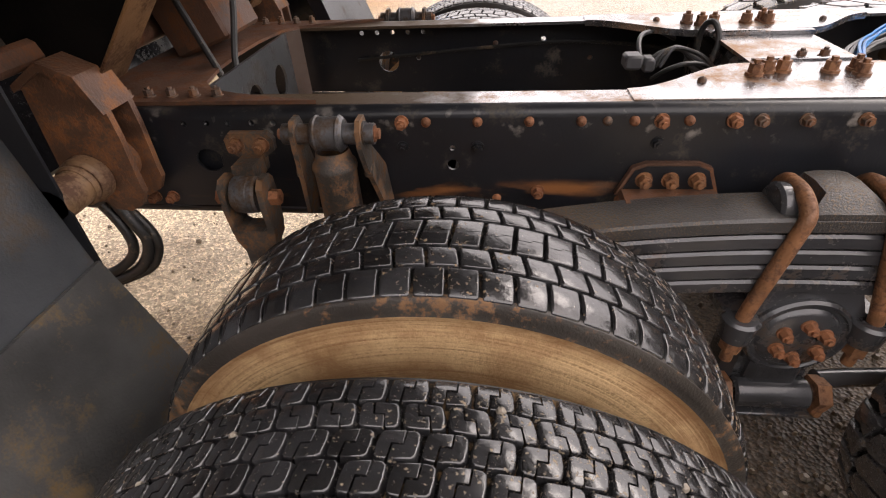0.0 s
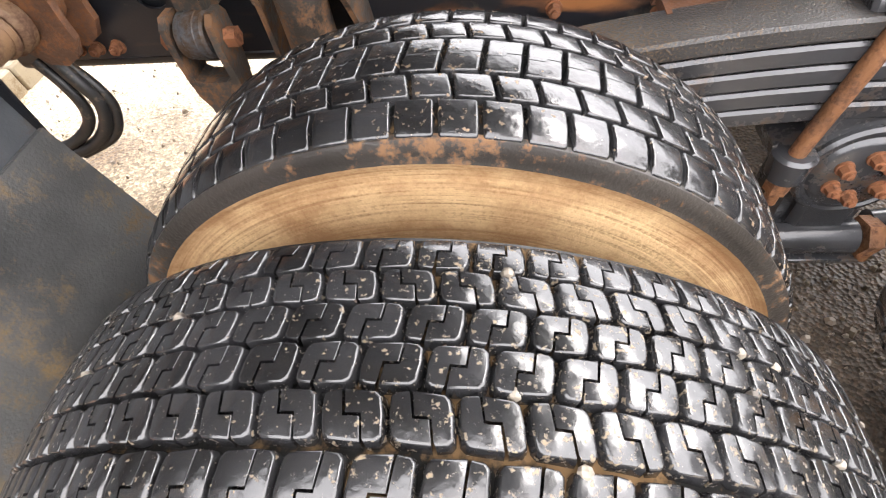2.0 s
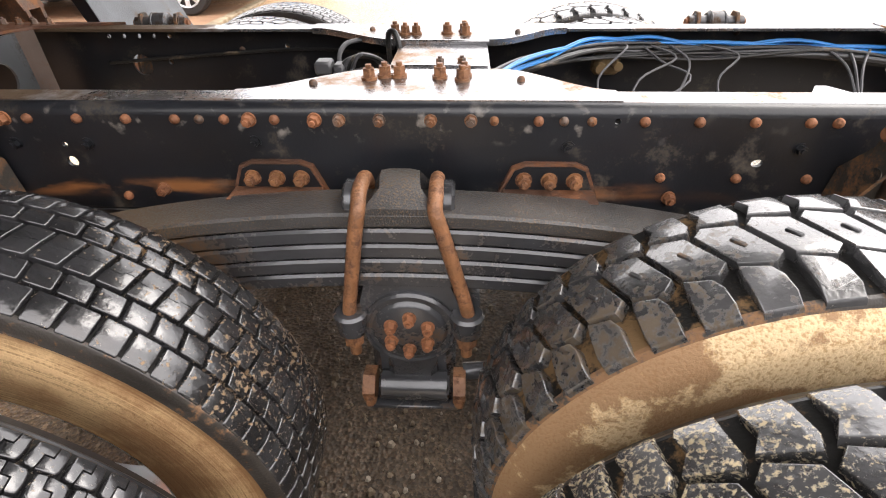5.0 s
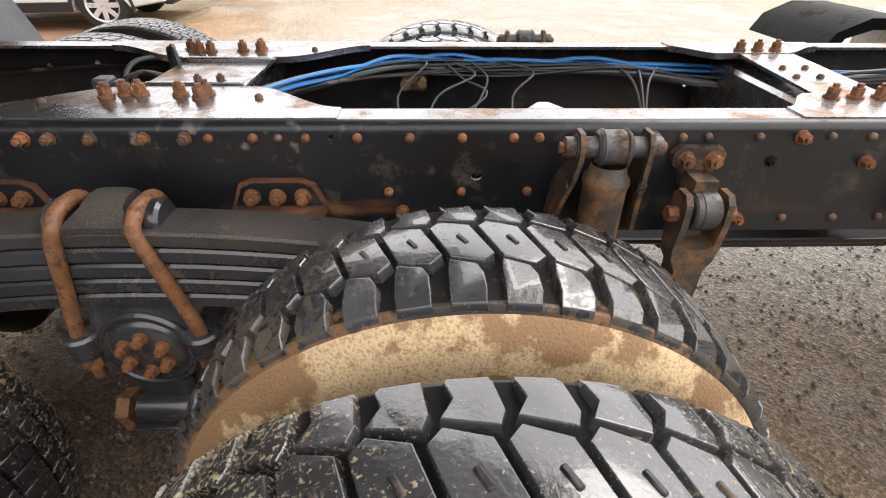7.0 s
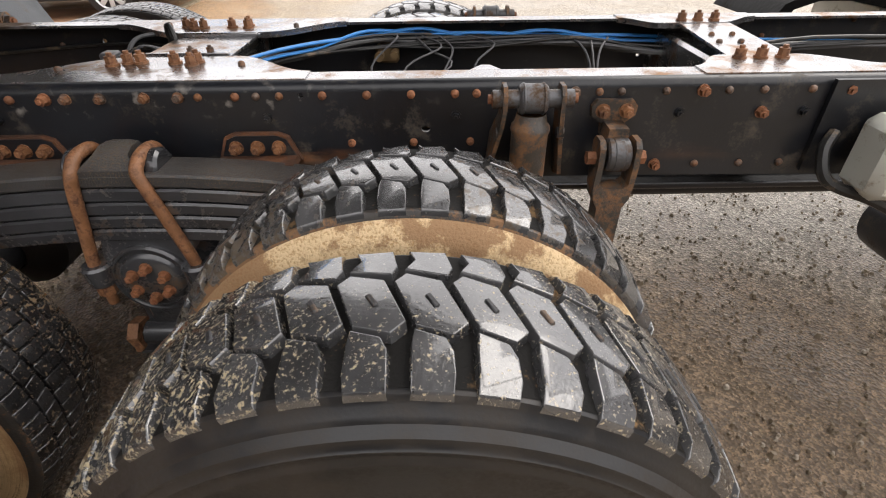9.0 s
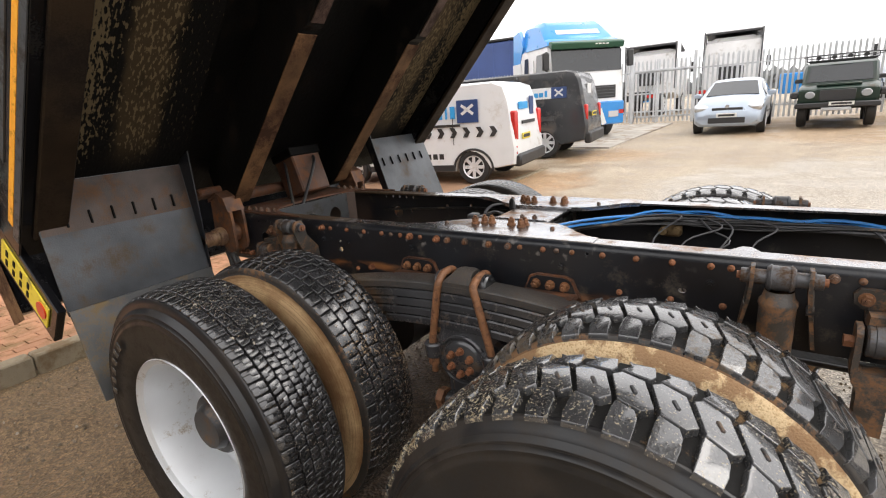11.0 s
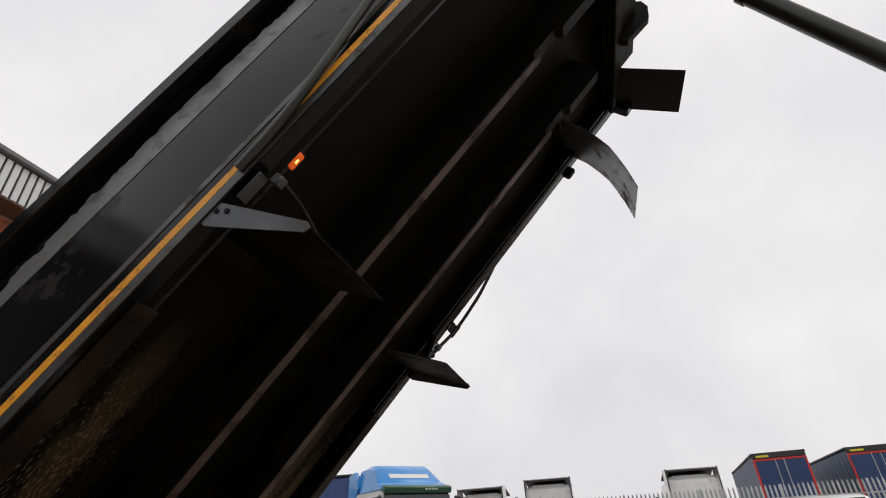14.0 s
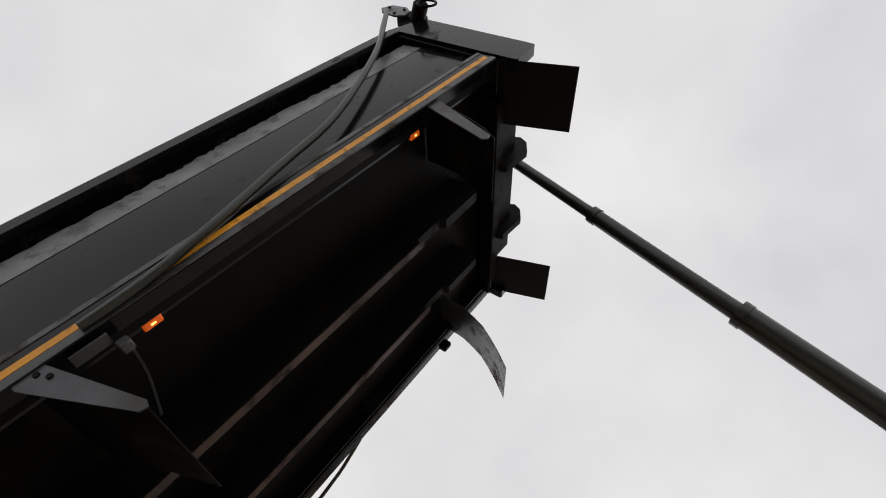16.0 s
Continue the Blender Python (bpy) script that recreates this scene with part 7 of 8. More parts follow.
for q in (-1, 1):
    side = 0.905
    part("logo_panel", Geo().box((-1.25, q * (side - 0.005), 1.32), (0.42, 0.012, 0.40), 0.03, m=pose(0, 0, 0)), M_NAVY, vb, "navy logo square")
    for i, (w, h) in enumerate(((0.10, 0.22), (0.04, 0.24), (0.10, 0.14), (0.10, 0.14), (0.06, 0.20))):
        part("logo_bar", Geo().box((-0.95 + 0.13 * i, q * 0.892, 1.20 + h / 2), (w, 0.012, h), 0.004), M_LOGOBLUE, vb, smooth=0)
    for x in (-1.32, 1.35):
        part("arch_trim", Geo().tube([(x + 0.39 * math.cos(k * math.pi / 8), q * 0.91, 0.25 + 0.39 * math.sin(k * math.pi / 8)) for k in range(9)], 0.022, 6), M_TRIM, vb)
    part("low_lamp", Geo().box((-2.13, q * 0.80, 0.60), (0.06, 0.14, 0.16), 0.02), M_TAIL, vb)
    part("door_seam", Geo().box((0.30, q * 0.912, 0.80), (0.012, 0.006, 0.95), 0.0).box((-0.95, q * 0.909, 0.98), (0.012, 0.006, 0.5), 0.0), M_TRIM, vb, smooth=0)
    part("sill_trim", Geo().box((0.0, q * 0.905, 0.30), (1.9, 0.03, 0.12), 0.02), M_TRIM, vb)
    part("logo_stroke", Geo().box((-1.25, q * 0.908, 1.35), (0.28, 0.008, 0.05), 0, m=pose(-1.25, 0, 1.35, 0, 35, 0) @ pose(1.25, 0, -1.35)).box((-1.25, q * 0.908, 1.35), (0.28, 0.008, 0.05), 0, m=pose(-1.25, 0, 1.35, 0, -35, 0) @ pose(1.25, 0, -1.35)), M_WHITE, vb, smooth=0)
    for i in range(10):
        x = -1.75 + 0.26 * i
        part("chevron", Geo().prism([(x, 0.86), (x + 0.09, 0.86), (x + 0.03, 0.95), (x + 0.09, 1.04), (x, 1.04), (x - 0.06, 0.95)], q * 0.905, q * 0.912), M_TRIM, vb, smooth=0)
    bars(vb, M_TRIM, -0.75, 0.05, 0.52, q * 0.910, 6, 0.10)
    part("rub_strip", Geo().box((-0.55, q * 0.905, 1.08), (1.1, 0.014, 0.045), 0.004), M_TRIM, vb)
    part("door_handle", Geo().box((0.15, q * 0.915, 0.92), (0.2, 0.02, 0.04), 0.01), M_TRIM, vb)
part("logo_panel", Geo().box((-2.085, -0.35, 1.35), (0.02, 0.26, 0.34), 0.01), M_NAVY, vb)
part("logo_bar", Geo().box((-2.09, 0.22, 1.36), (0.02, 0.55, 0.13), 0.01), M_LOGOBLUE, vb)
part("letter_bar", Geo().box((-2.125, 0.0, 1.06), (0.02, 0.85, 0.06), 0), M_TRIM, vb, smooth=0)
part("roof_mast", Geo().box((-1.9, 0, 1.84), (0.03, 0.1, 0.05), 0.005), M_TRIM, vb)

# charcoal van behind it
o = [(-2.40, 0.40), (-2.44, 0.70), (-2.38, 1.1), (-2.25, 1.75), (-2.15, 1.93), (-1.95, 1.98), (0.95, 1.98), (1.3, 1.88), (1.9, 1.22), (2.35, 1.08), (2.46, 0.85), (2.46, 0.4), (2.40, 0.28), (1.95, 0.27)]
o += [(1.55 + 0.38 * math.cos(a), 0.27 + 0.38 * math.sin(a)) for a in [math.pi * i / 8 for i in range(1, 8)]] + [(1.1, 0.27), (-1.0, 0.27)]
o += [(-1.42 + 0.38 * math.cos(a), 0.27 + 0.38 * math.sin(a)) for a in [math.pi * i / 8 for i in range(1, 8)]] + [(-1.85, 0.30)]
_, gb = vehicle("panel_van", "charcoal panel van with a pale livery strip", "van", stand(-4.55, 10.40, 187), o, 1.92, M_CHARCOAL, (-1.42, 1.55), 0.36,
                   [[(0.7, 1.2), (1.6, 1.2), (1.2, 1.7), (0.7, 1.74)]], ((1.88, 1.25), (1.3, 1.85)), ((-2.33, 1.3), (-2.24, 1.72)), 0.09, 1.0)
for s in (-1, 1):
    part("tail_lamp", Geo().box((-2.36, s * 0.86, 1.02), (0.12, 0.12, 0.36), 0.03), M_TAIL, gb, "red tail lamp")
    part("logo_panel", Geo().box((-1.22, s * 0.922, 1.50), (0.72, 0.012, 0.25), 0.01), M_WHITE, gb, "white livery panel")
    part("logo_square", Geo().box((-1.76, s * 0.922, 1.50), (0.36, 0.012, 0.25), 0.01), M_NAVY, gb, "navy livery square")
    for i, (w, h) in enumerate(((0.10, 0.16), (0.04, 0.17), (0.10, 0.10), (0.10, 0.10), (0.06, 0.14))):
        part("logo_bar", Geo().box((-0.98 - 0.12 * i, s * 0.930, 1.42 + h / 2), (w, 0.012, h), 0.003), M_LOGOBLUE, gb, smooth=0)
    part("logo_stroke", Geo().box((-1.76, s * 0.930, 1.50), (0.24, 0.008, 0.04), 0, m=pose(-1.76, 0, 1.5, 0, 38, 0) @ pose(1.76, 0, -1.5)).box((-1.76, s * 0.930, 1.50), (0.24, 0.008, 0.04), 0, m=pose(-1.76, 0, 1.5, 0, -38, 0) @ pose(1.76, 0, -1.5)), M_WHITE, gb, smooth=0)
    part("door_seam", Geo().box((-0.55, s * 0.962, 1.0), (0.012, 0.006, 1.1), 0.0).box((0.62, s * 0.962, 1.0), (0.012, 0.006, 1.1), 0.0), M_TRIM, gb, smooth=0)
    part("livery_strip", Geo().box((-0.2, s * 0.958, 0.92), (2.9, 0.012, 0.10), 0.003), M_GREYSTEEL, gb)
    bars(gb, M_PALE, -1.3, 0.3, 0.78, s * 0.962, 8, 0.05)
part("rear_bumper", Geo().box((-2.43, 0, 0.45), (0.16, 1.86, 0.26), 0.06), M_TRIM, gb)
plate(gb, -2.455, 0.25, 0.98, M_PLATEY, -90)
part("sticker", Geo().box((-2.30, 0.1, 1.55), (0.02, 0.45, 0.25), 0.005), M_WHITE, gb)

# blue and white lorry tractor
lorry = thing("lorry_tractor", "blue and white lorry cab with a tall wind deflector", "lorry", stand(-4.28, 14.75, -43))
o = [(-1.1, 0.95), (-1.1, 2.72), (-0.95, 2.86), (1.02, 2.86), (1.14, 2.74), (1.3, 1.95), (1.32, 0.45), (1.0, 0.42)] + [(0.35 + 0.58 * math.cos(a), 0.52 + 0.56 * math.sin(a)) for a in [math.pi * i / 8 for i in range(1, 8)]] + [(-0.3, 0.7)]
cab = part("cab", Geo().loft(o, 2.45, None, 0.02, 1.4, 0.08), M_WHITE, lorry, "white cab shell")
part("wind_deflector", Geo().loft([(-1.12, 2.80), (-1.10, 3.50), (-1.0, 3.58), (-0.3, 3.64), (0.15, 3.60), (0.40, 3.46), (0.72, 3.16), (0.92, 2.96), (0.98, 2.80)], 2.34, None, 0.22, 2.95, 0.16), M_LORRYBLUE, cab, "bright blue wind deflector")
part("roof_cap", Geo().loft([(-0.6, 2.80), (-0.5, 2.96), (0.9, 3.02), (1.16, 2.92), (1.22, 2.80)], 2.47, None, 0.1, 2.7, 0.1), M_LORRYBLUE, cab, "blue cab roof front")
for s in (-1, 1):
    part("side_fairing", Geo().prism([(-1.62, 1.3), (-0.95, 1.3), (-0.95, 2.50), (-1.62, 2.50)], s * 1.17, s * 1.24), M_WHITE, cab, "white side fairing")
    part("upper_fairing", Geo().prism([(-1.62, 2.506), (-1.05, 2.506), (-0.75, 2.98), (-0.95, 3.40), (-1.05, 3.52), (-1.55, 3.44)], s * 1.10, s * 1.22), M_LORRYBLUE, cab, "blue upper fairing")
    part("rear_quarter_glass", Geo().prism([(-0.70, 1.95), (-0.35, 1.95), (-0.35, 2.60), (-0.62, 2.60)], s * 1.212, s * 1.222), M_GLASS, cab, smooth=0)
    part("door_seam", Geo().box((0.10, s * 1.222, 1.7), (0.02, 0.008, 1.6), 0.0).box((1.02, s * 1.222, 1.7), (0.02, 0.008, 1.6), 0.0), M_TRIM, cab, smooth=0)
part("name_board", Geo().box((0, 0, 0), (0.03, 1.45, 0.2), 0.01, m=pose(0.645, 0, 3.23, 0, -46, 0)), M_PLATEW, cab, "blank white roof board")
part("sun_visor", Geo().box((0, 0, 0), (0.25, 2.4, 0.2), 0.03, m=pose(1.24, 0, 2.80, 0, 20, 0)), M_LORRYGREEN, cab, "dark green sun visor")
for i in range(4):
    part("letter_bar", Geo().box((1.37, 0.25 + 0.12 * i, 2.80), (0.01, 0.08, 0.06), 0, m=None), M_PLATEW, cab, smooth=0)
part("windscreen", Geo().prism([(1.272, 2.02), (1.305, 2.02), (1.20, 2.74), (1.165, 2.74)], -1.15, 1.15), M_GLASS, cab, smooth=0)
part("grille", Geo().box((1.315, 0, 1.40), (0.03, 1.9, 0.38), 0.02), M_TRIM, cab, "black grille")
for i in range(4):
    part("grille_bar", Geo().box((1.335, 0, 1.27 + 0.09 * i), (0.01, 1.8, 0.02), 0), M_GREYSTEEL, cab, smooth=0)
part("bumper", Geo().box((1.30, 0, 0.76), (0.16, 2.46, 0.70), 0.06), M_LORRYBLUE, cab, "blue and white bumper")
for s in (-1, 1):
    part("headlamp", Geo().box((1.385, s * 0.85, 0.72), (0.02, 0.34, 0.18), 0.01), M_LAMP, cab)
    part("bumper_stripe", Geo().box((1.39, s * 0.45, 0.66), (0.01, 0.16, 0.50), 0, m=pose(0, s * 0.45, 0.66, s * 20, 0, 0) @ pose(0, -s * 0.45, -0.66)), M_PLATEW, cab, smooth=0)
    part("indicator", Geo().box((1.38, s * 1.12, 0.78), (0.03, 0.16, 0.12), 0.01), M_TAIL, cab)
    part("mirror", Geo().box((1.35, s * 1.40, 2.35), (0.12, 0.2, 0.48), 0.03), M_TRIM, cab)
    part("door_window", Geo().prism([(0.20, 1.95), (0.98, 1.95), (0.92, 2.62), (0.32, 2.62)], s * 1.212, s * 1.222), M_GLASS, cab, smooth=0)
    part("wind_vane", Geo().box((1.05, s * 1.24, 2.25), (0.1, 0.06, 0.8), 0.02), M_TRIM, cab)
    road_wheel(lorry, 0.35, s * 1.08, 0.5, 0.3, M_SILVER)
    road_wheel(lorry, -2.6, s * 1.0, 0.5, 0.5, M_SILVER)
part("frame", Geo().box((-2.2, 0, 0.85), (3.2, 0.85, 0.25), 0.03), M_TRIM, lorry)
plate(cab, 1.39, 0, 0.52, M_PLATEW, 90)

# blue curtain-sided trailers
def trailer(at, mat, label):
    t = thing("curtain_trailer", label, "trailer", at, "curtain trailers")
    part("body", Geo().box((0, 0, 2.62), (13.0, 2.5, 2.64), 0.05), mat, t)
    part("top_rail", Geo().box((0, 0, 4.02), (13.06, 2.56, 0.10), 0.03), M_TRIM, t)
    part("chassis", Geo().box((0, 0, 1.15), (13.0, 2.4, 0.22), 0.02), M_TRIM, t)
    for s in (-1, 1):
        part("door_frame", Geo().box((s * 6.51, 0, 1.42), (0.05, 2.5, 0.10), 0.01).box((s * 6.51, 0, 3.72), (0.05, 2.5, 0.10), 0.01).box((s * 6.51, -1.2, 2.57), (0.05, 0.10, 2.3), 0.01).box((s * 6.51, 1.2, 2.57), (0.05, 0.10, 2.3), 0.01), M_TAIL, t, "red rear door frame", smooth=0)
        for k in (-1, 1):
            part("rear_door", Geo().box((s * 6.512, k * 0.57, 2.57), (0.03, 1.12, 2.18), 0.01), M_NAVY, t, "dark navy rear door")
            part("lock_rod", Geo().cyl((s * 6.545, k * 0.2, 1.4), (s * 6.545, k * 0.2, 3.7), 0.018, 8), M_PALE, t)
        part("header", Geo().box((s * 6.52, 0, 3.89), (0.05, 2.5, 0.20), 0.01), M_TRIM, t)
        for i in range(16):
            part("curtain_strap", Geo().box((-6.2 + 0.83 * i, s * 1.256, 2.65), (0.05, 0.012, 2.6), 0.0), mat, t, smooth=0)
        for x in (-5.2, -3.9, -2.6):
            road_wheel(t, x, s * 1.05, 0.5, 0.35, M_SILVER)
        part("lamp", Geo().box((s * 6.54, 0.9, 1.15), (0.03, 0.4, 0.14), 0.01), M_TAIL, t)
        part("warning_board", Geo().box((s * 6.555, 0.75, 3.89), (0.02, 0.6, 0.10), 0.0), M_PLATEY, t, smooth=0)


trailer(stand(-15.5, 21.5, 4), M_CURTAIN, "blue curtain-sided trailer parked behind the palisade fence")
trailer(stand(12.28, 35.8, 83), M_CURTAIN_DARK, "slate blue curtain-sided trailer with red rear lamps")
trailer(stand(17.0, 36.6, 83), M_CURTAIN_DARK, "slate blue curtain-sided trailer with red rear lamps")

# cars in front of the fence, noses to the yard
# (x, sill height, half width, belt height, half width of the roof, roof height)
HATCH = [(-2.10, 0.45, 0.70, 0.80, 0.55, 0.90), (-2.03, 0.30, 0.82, 0.95, 0.60, 1.06), (-1.72, 0.24, 0.86, 0.97, 0.59, 1.28), (-1.2, 0.2, 0.88, 0.97, 0.58, 1.42), (-0.5, 0.2, 0.88, 0.96, 0.58, 1.475), (0.1, 0.2, 0.88, 0.95, 0.58, 1.46),
         (0.45, 0.2, 0.88, 0.95, 0.59, 1.39), (1.20, 0.2, 0.88, 0.92, 0.72, 0.99), (1.62, 0.2, 0.865, 0.85, 0.66, 0.925), (1.93, 0.19, 0.845, 0.74, 0.60, 0.82), (2.08, 0.20, 0.79, 0.62, 0.56, 0.68), (2.14, 0.26, 0.74, 0.50, 0.52, 0.55)]


def station(x):
    """The car's section measures at any length."""
    for a, b in zip(HATCH, HATCH[1:]):
        if a[0] <= x <= b[0]:
            t = (x - a[0]) / (b[0] - a[0])
            return [p + (q - p) * t for p, q in zip(a, b)]


def car_shell():
    g = Geo()
    for x, zl, hw, zb, hr, zr in HATCH:
        half = [(hw - 0.14, zl), (hw - 0.02, zl + 0.09), (hw, (zl + zb) / 2), (hw - 0.012, zb - 0.05), (hw - 0.05, zb), (hr + 0.05, zr - 0.06), (hr - 0.04, zr - 0.012), (hr * 0.5, zr + 0.012)]
        ring = half + [(0.0, zr + 0.02)] + [(-y, z) for y, z in reversed(half)]
        g.v += [(x, y, z) for y, z in ring]
    n = 17
    g.f = [(i * n + k, i * n + (k + 1) % n, (i + 1) * n + (k + 1) % n, (i + 1) * n + k) for i in range(len(HATCH) - 1) for k in range(n)]
    g.f += [tuple(range(n)), tuple(range((len(HATCH) - 1) * n, len(HATCH) * n))]
    return g


def slab(rows, off):
    """A thin curved pane from rows of points; off: its outward offset."""
    g, m = Geo(), len(rows[0])
    for d in (1.0, -1.0):
        for row in rows:
            g.v += [tuple(p[k] + d * off[k] for k in range(3)) for p in row]
    c = len(rows) * m
    for i in range(len(rows) - 1):
        for k in range(m - 1):
            a = i * m + k
            g.f += [(a, a + 1, a + m + 1, a + m), (c + a, c + a + m, c + a + m + 1, c + a + 1)]
    edge = [k for k in range(m)] + [i * m + m - 1 for i in range(1, len(rows))] + [(len(rows) - 1) * m + k for k in range(m - 2, -1, -1)] + [i * m for i in range(len(rows) - 2, 0, -1)]
    g.f += [(edge[i], edge[(i + 1) % len(edge)], c + edge[(i + 1) % len(edge)], c + edge[i]) for i in range(len(edge))]
    return g


def hatchback(label, at, paint):
    car = thing("hatchback_car", label, "car", at)
    b = part("body", car_shell(), paint, car, smooth=34)
    for x in (-1.3, 1.35):
        for s in (-1, 1):
            part("wheel_arch", Geo().lathe([(s * 0.70, 0.355), (s * 0.888, 0.365), (s * 0.888, 0.300), (s * 0.70, 0.30)], 28, pose(x, 0, 0.32)), M_TRIM, b)
            road_wheel(car, x, s * 0.795, 0.31, 0.20, M_SILVER)
    for nm, x0, x1 in (("windscreen", 0.49, 1.17), ("rear_window", -1.98, -1.45)):
        rows = []
        for i in range(5):
            x = x0 + (x1 - x0) * i / 4
            _, _, _, _, hr, zr = station(x)
            rows.append([(x, k * (hr - 0.05), zr + 0.02 - 0.020 * abs(k) ** 1.5) for k in (-1, -0.75, -0.5, -0.25, 0, 0.25, 0.5, 0.75, 1)])
        part(nm, slab(rows, (0.006 if x0 > 0 else -0.006, 0, 0.010)), M_GLASS, b)
    for s in (-1, 1):
        for x0, x1 in ((-1.55, -0.42), (-0.34, 0.72)):
            rows = []
            for t in (0.10, 0.5, 0.90):
                row = []
                for i in range(6):
                    x = x0 + (x1 - x0) * i / 5
                    _, _, hw, zb, hr, zr = station(x)
                    row.append((x, s * (hw - 0.05 + (hr + 0.10 - hw) * t), zb + (zr - 0.06 - zb) * t))
                rows.append(row)
            part("side_window", slab(rows, (0, s * 0.008, 0.004)), M_GLASS, b)
        part("mirror", Geo().box((0.80, s * 0.95, 1.02), (0.11, 0.19, 0.13), 0.04), paint, car)
        part("door_seam", Geo().box((-0.38, s * 0.884, 0.62), (0.010, 0.008, 0.62), 0.0), M_TRIM, b, smooth=0)
        part("rub_strip", Geo().box((0.0, s * 0.884, 0.52), (1.9, 0.014, 0.05), 0.004), M_TRIM, b)
    for s in (-1, 1):
        part("headlamp", Geo().box((1.98, s * 0.66, 0.70), (0.22, 0.36, 0.15), 0.05, m=pose(1.98, s * 0.66, 0.7, 0, 25, -s * 18) @ pose(-1.98, -s * 0.66, -0.7)), M_LAMP, b)
        part("fog_lamp", Geo().box((2.10, s * 0.64, 0.36), (0.05, 0.2, 0.10), 0.03), M_TRIM, b)
    part("grille", Geo().box((2.085, 0, 0.66), (0.05, 0.75, 0.08), 0.02), M_TRIM, b)
    part("lower_grille", Geo().box((2.125, 0, 0.36), (0.06, 0.9, 0.15), 0.03), M_TRIM, b)
    part("badge", Geo().cyl((2.10, 0, 0.73), (2.12, 0, 0.73), 0.05, 16), M_LAMP, b)
    part("roof_aerial", Geo().tube([(-0.2, 0, 1.46), (-0.35, 0, 1.62)], 0.006, 6), M_TRIM, b)
    for s in (-1, 1):
        part("wiper", Geo().box((1.06, s * 0.3, 1.06), (0.02, 0.5, 0.015), 0.0), M_TRIM, b, smooth=0)
    plate(b, 2.158, 0, 0.50, M_PLATEW, 90)
    return car


hatchback("pale blue-silver hatchback parked nose out before the fence", stand(0.50, 16.35, -92), M_SILVERCAR)
hatchback("silver-grey small hatchback parked by the fence", stand(5.80, 16.5, -101) @ Matrix.Diagonal((0.86, 0.96, 1.02, 1)), M_GREYCAR)

o2 = [(-2.3, 0.4), (-2.35, 1.0), (-2.2, 1.75), (-2.0, 1.88), (0.9, 1.9), (1.25, 1.82), (1.75, 1.2), (2.25, 1.02), (2.4, 0.8), (2.4, 0.35), (2.3, 0.26), (1.9, 0.25)]
o2 += [(1.5 + 0.36 * math.cos(a), 0.25 + 0.36 * math.sin(a)) for a in [math.pi * i / 8 for i in range(1, 8)]] + [(1.05, 0.25), (-1.0, 0.25)]
o2 += [(-1.4 + 0.36 * math.cos(a), 0.25 + 0.36 * math.sin(a)) for a in [math.pi * i / 8 for i in range(1, 8)]] + [(-1.8, 0.28)]
_, sb = vehicle("delivery_van", "silver delivery van parked at the end of the row", "van", stand(8.75, 17.6, -86), o2, 1.9, M_SILVERVAN, (-1.4, 1.5), 0.33, [[(0.6, 1.18), (1.5, 1.18), (1.15, 1.65), (0.6, 1.68)]], ((1.73, 1.22), (1.27, 1.8)), None, 0.1, 1.0)
part("grille", Geo().box((2.38, 0, 0.82), (0.06, 0.9, 0.16), 0.03), M_TRIM, sb)
part("bumper", Geo().box((2.38, 0, 0.45), (0.12, 1.84, 0.25), 0.05), M_TRIM, sb)
for s in (-1, 1):
    part("headlamp", Geo().box((2.28, s * 0.74, 0.88), (0.22, 0.3, 0.22), 0.06), M_LAMP, sb)
plate(sb, 2.445, 0, 0.52, M_PLATEW, 90)

# dark green off-roader with a roof rack
o = [(-1.95, 0.55), (-1.97, 1.25), (-1.9, 1.85), (-1.8, 1.95), (0.35, 1.95), (0.5, 1.88), (0.72, 1.32), (1.78, 1.22), (1.88, 1.15), (1.9, 0.72), (1.85, 0.62), (1.68, 0.62)]
o += [(1.25 + 0.44 * math.cos(a), 0.6 + 0.44 * math.sin(a)) for a in [math.pi * i / 6 for i in range(1, 6)]] + [(0.78, 0.5), (-0.7, 0.5)]
o += [(-1.15 + 0.44 * math.cos(a), 0.6 + 0.44 * math.sin(a)) for a in [math.pi * i / 6 for i in range(1, 6)]] + [(-1.6, 0.55)]
jeep, jb = vehicle("off_roader", "dark green upright off-roader with a tubular roof rack", "car", stand(3.0, 17.0, -94) @ Matrix.Diagonal((1, 1.05, 0.87, 1)), o, 1.62, M_GREEN, (-1.15, 1.25), 0.44,
                   [[(-1.7, 1.35), (0.35, 1.35), (0.3, 1.8), (-1.7, 1.8)]], ((0.72, 1.36), (0.53, 1.86)), None, 0.06, 1.3, M_TRIM)
for s in (-1, 1):
    part("front_wing", Geo().box((1.3, s * 0.88, 1.00), (1.15, 0.20, 0.20), 0.06), M_TRIM, jb)
    part("headlamp", Geo().cyl((1.88, s * 0.56, 0.99), (1.945, s * 0.56, 0.99), 0.105, 20, ch=0.012), M_LAMP, jb)
    part("lamp_surround", Geo().box((1.88, s * 0.62, 0.98), (0.04, 0.36, 0.30), 0.02), M_GREEN, jb)
part("grille", Geo().box((1.905, 0, 0.96), (0.05, 0.72, 0.32), 0.02), M_TRIM, jb)
part("bumper", Geo().box((2.0, 0, 0.68), (0.16, 1.7, 0.16), 0.03), M_TRIM, jb)
part("winch_tray", Geo().box((2.0, 0, 0.56), (0.2, 0.6, 0.10), 0.02), M_PALE, jb)
part("bonnet_bulge", Geo().box((1.3, 0, 1.27), (0.95, 0.9, 0.06), 0.03), M_GREEN, jb)
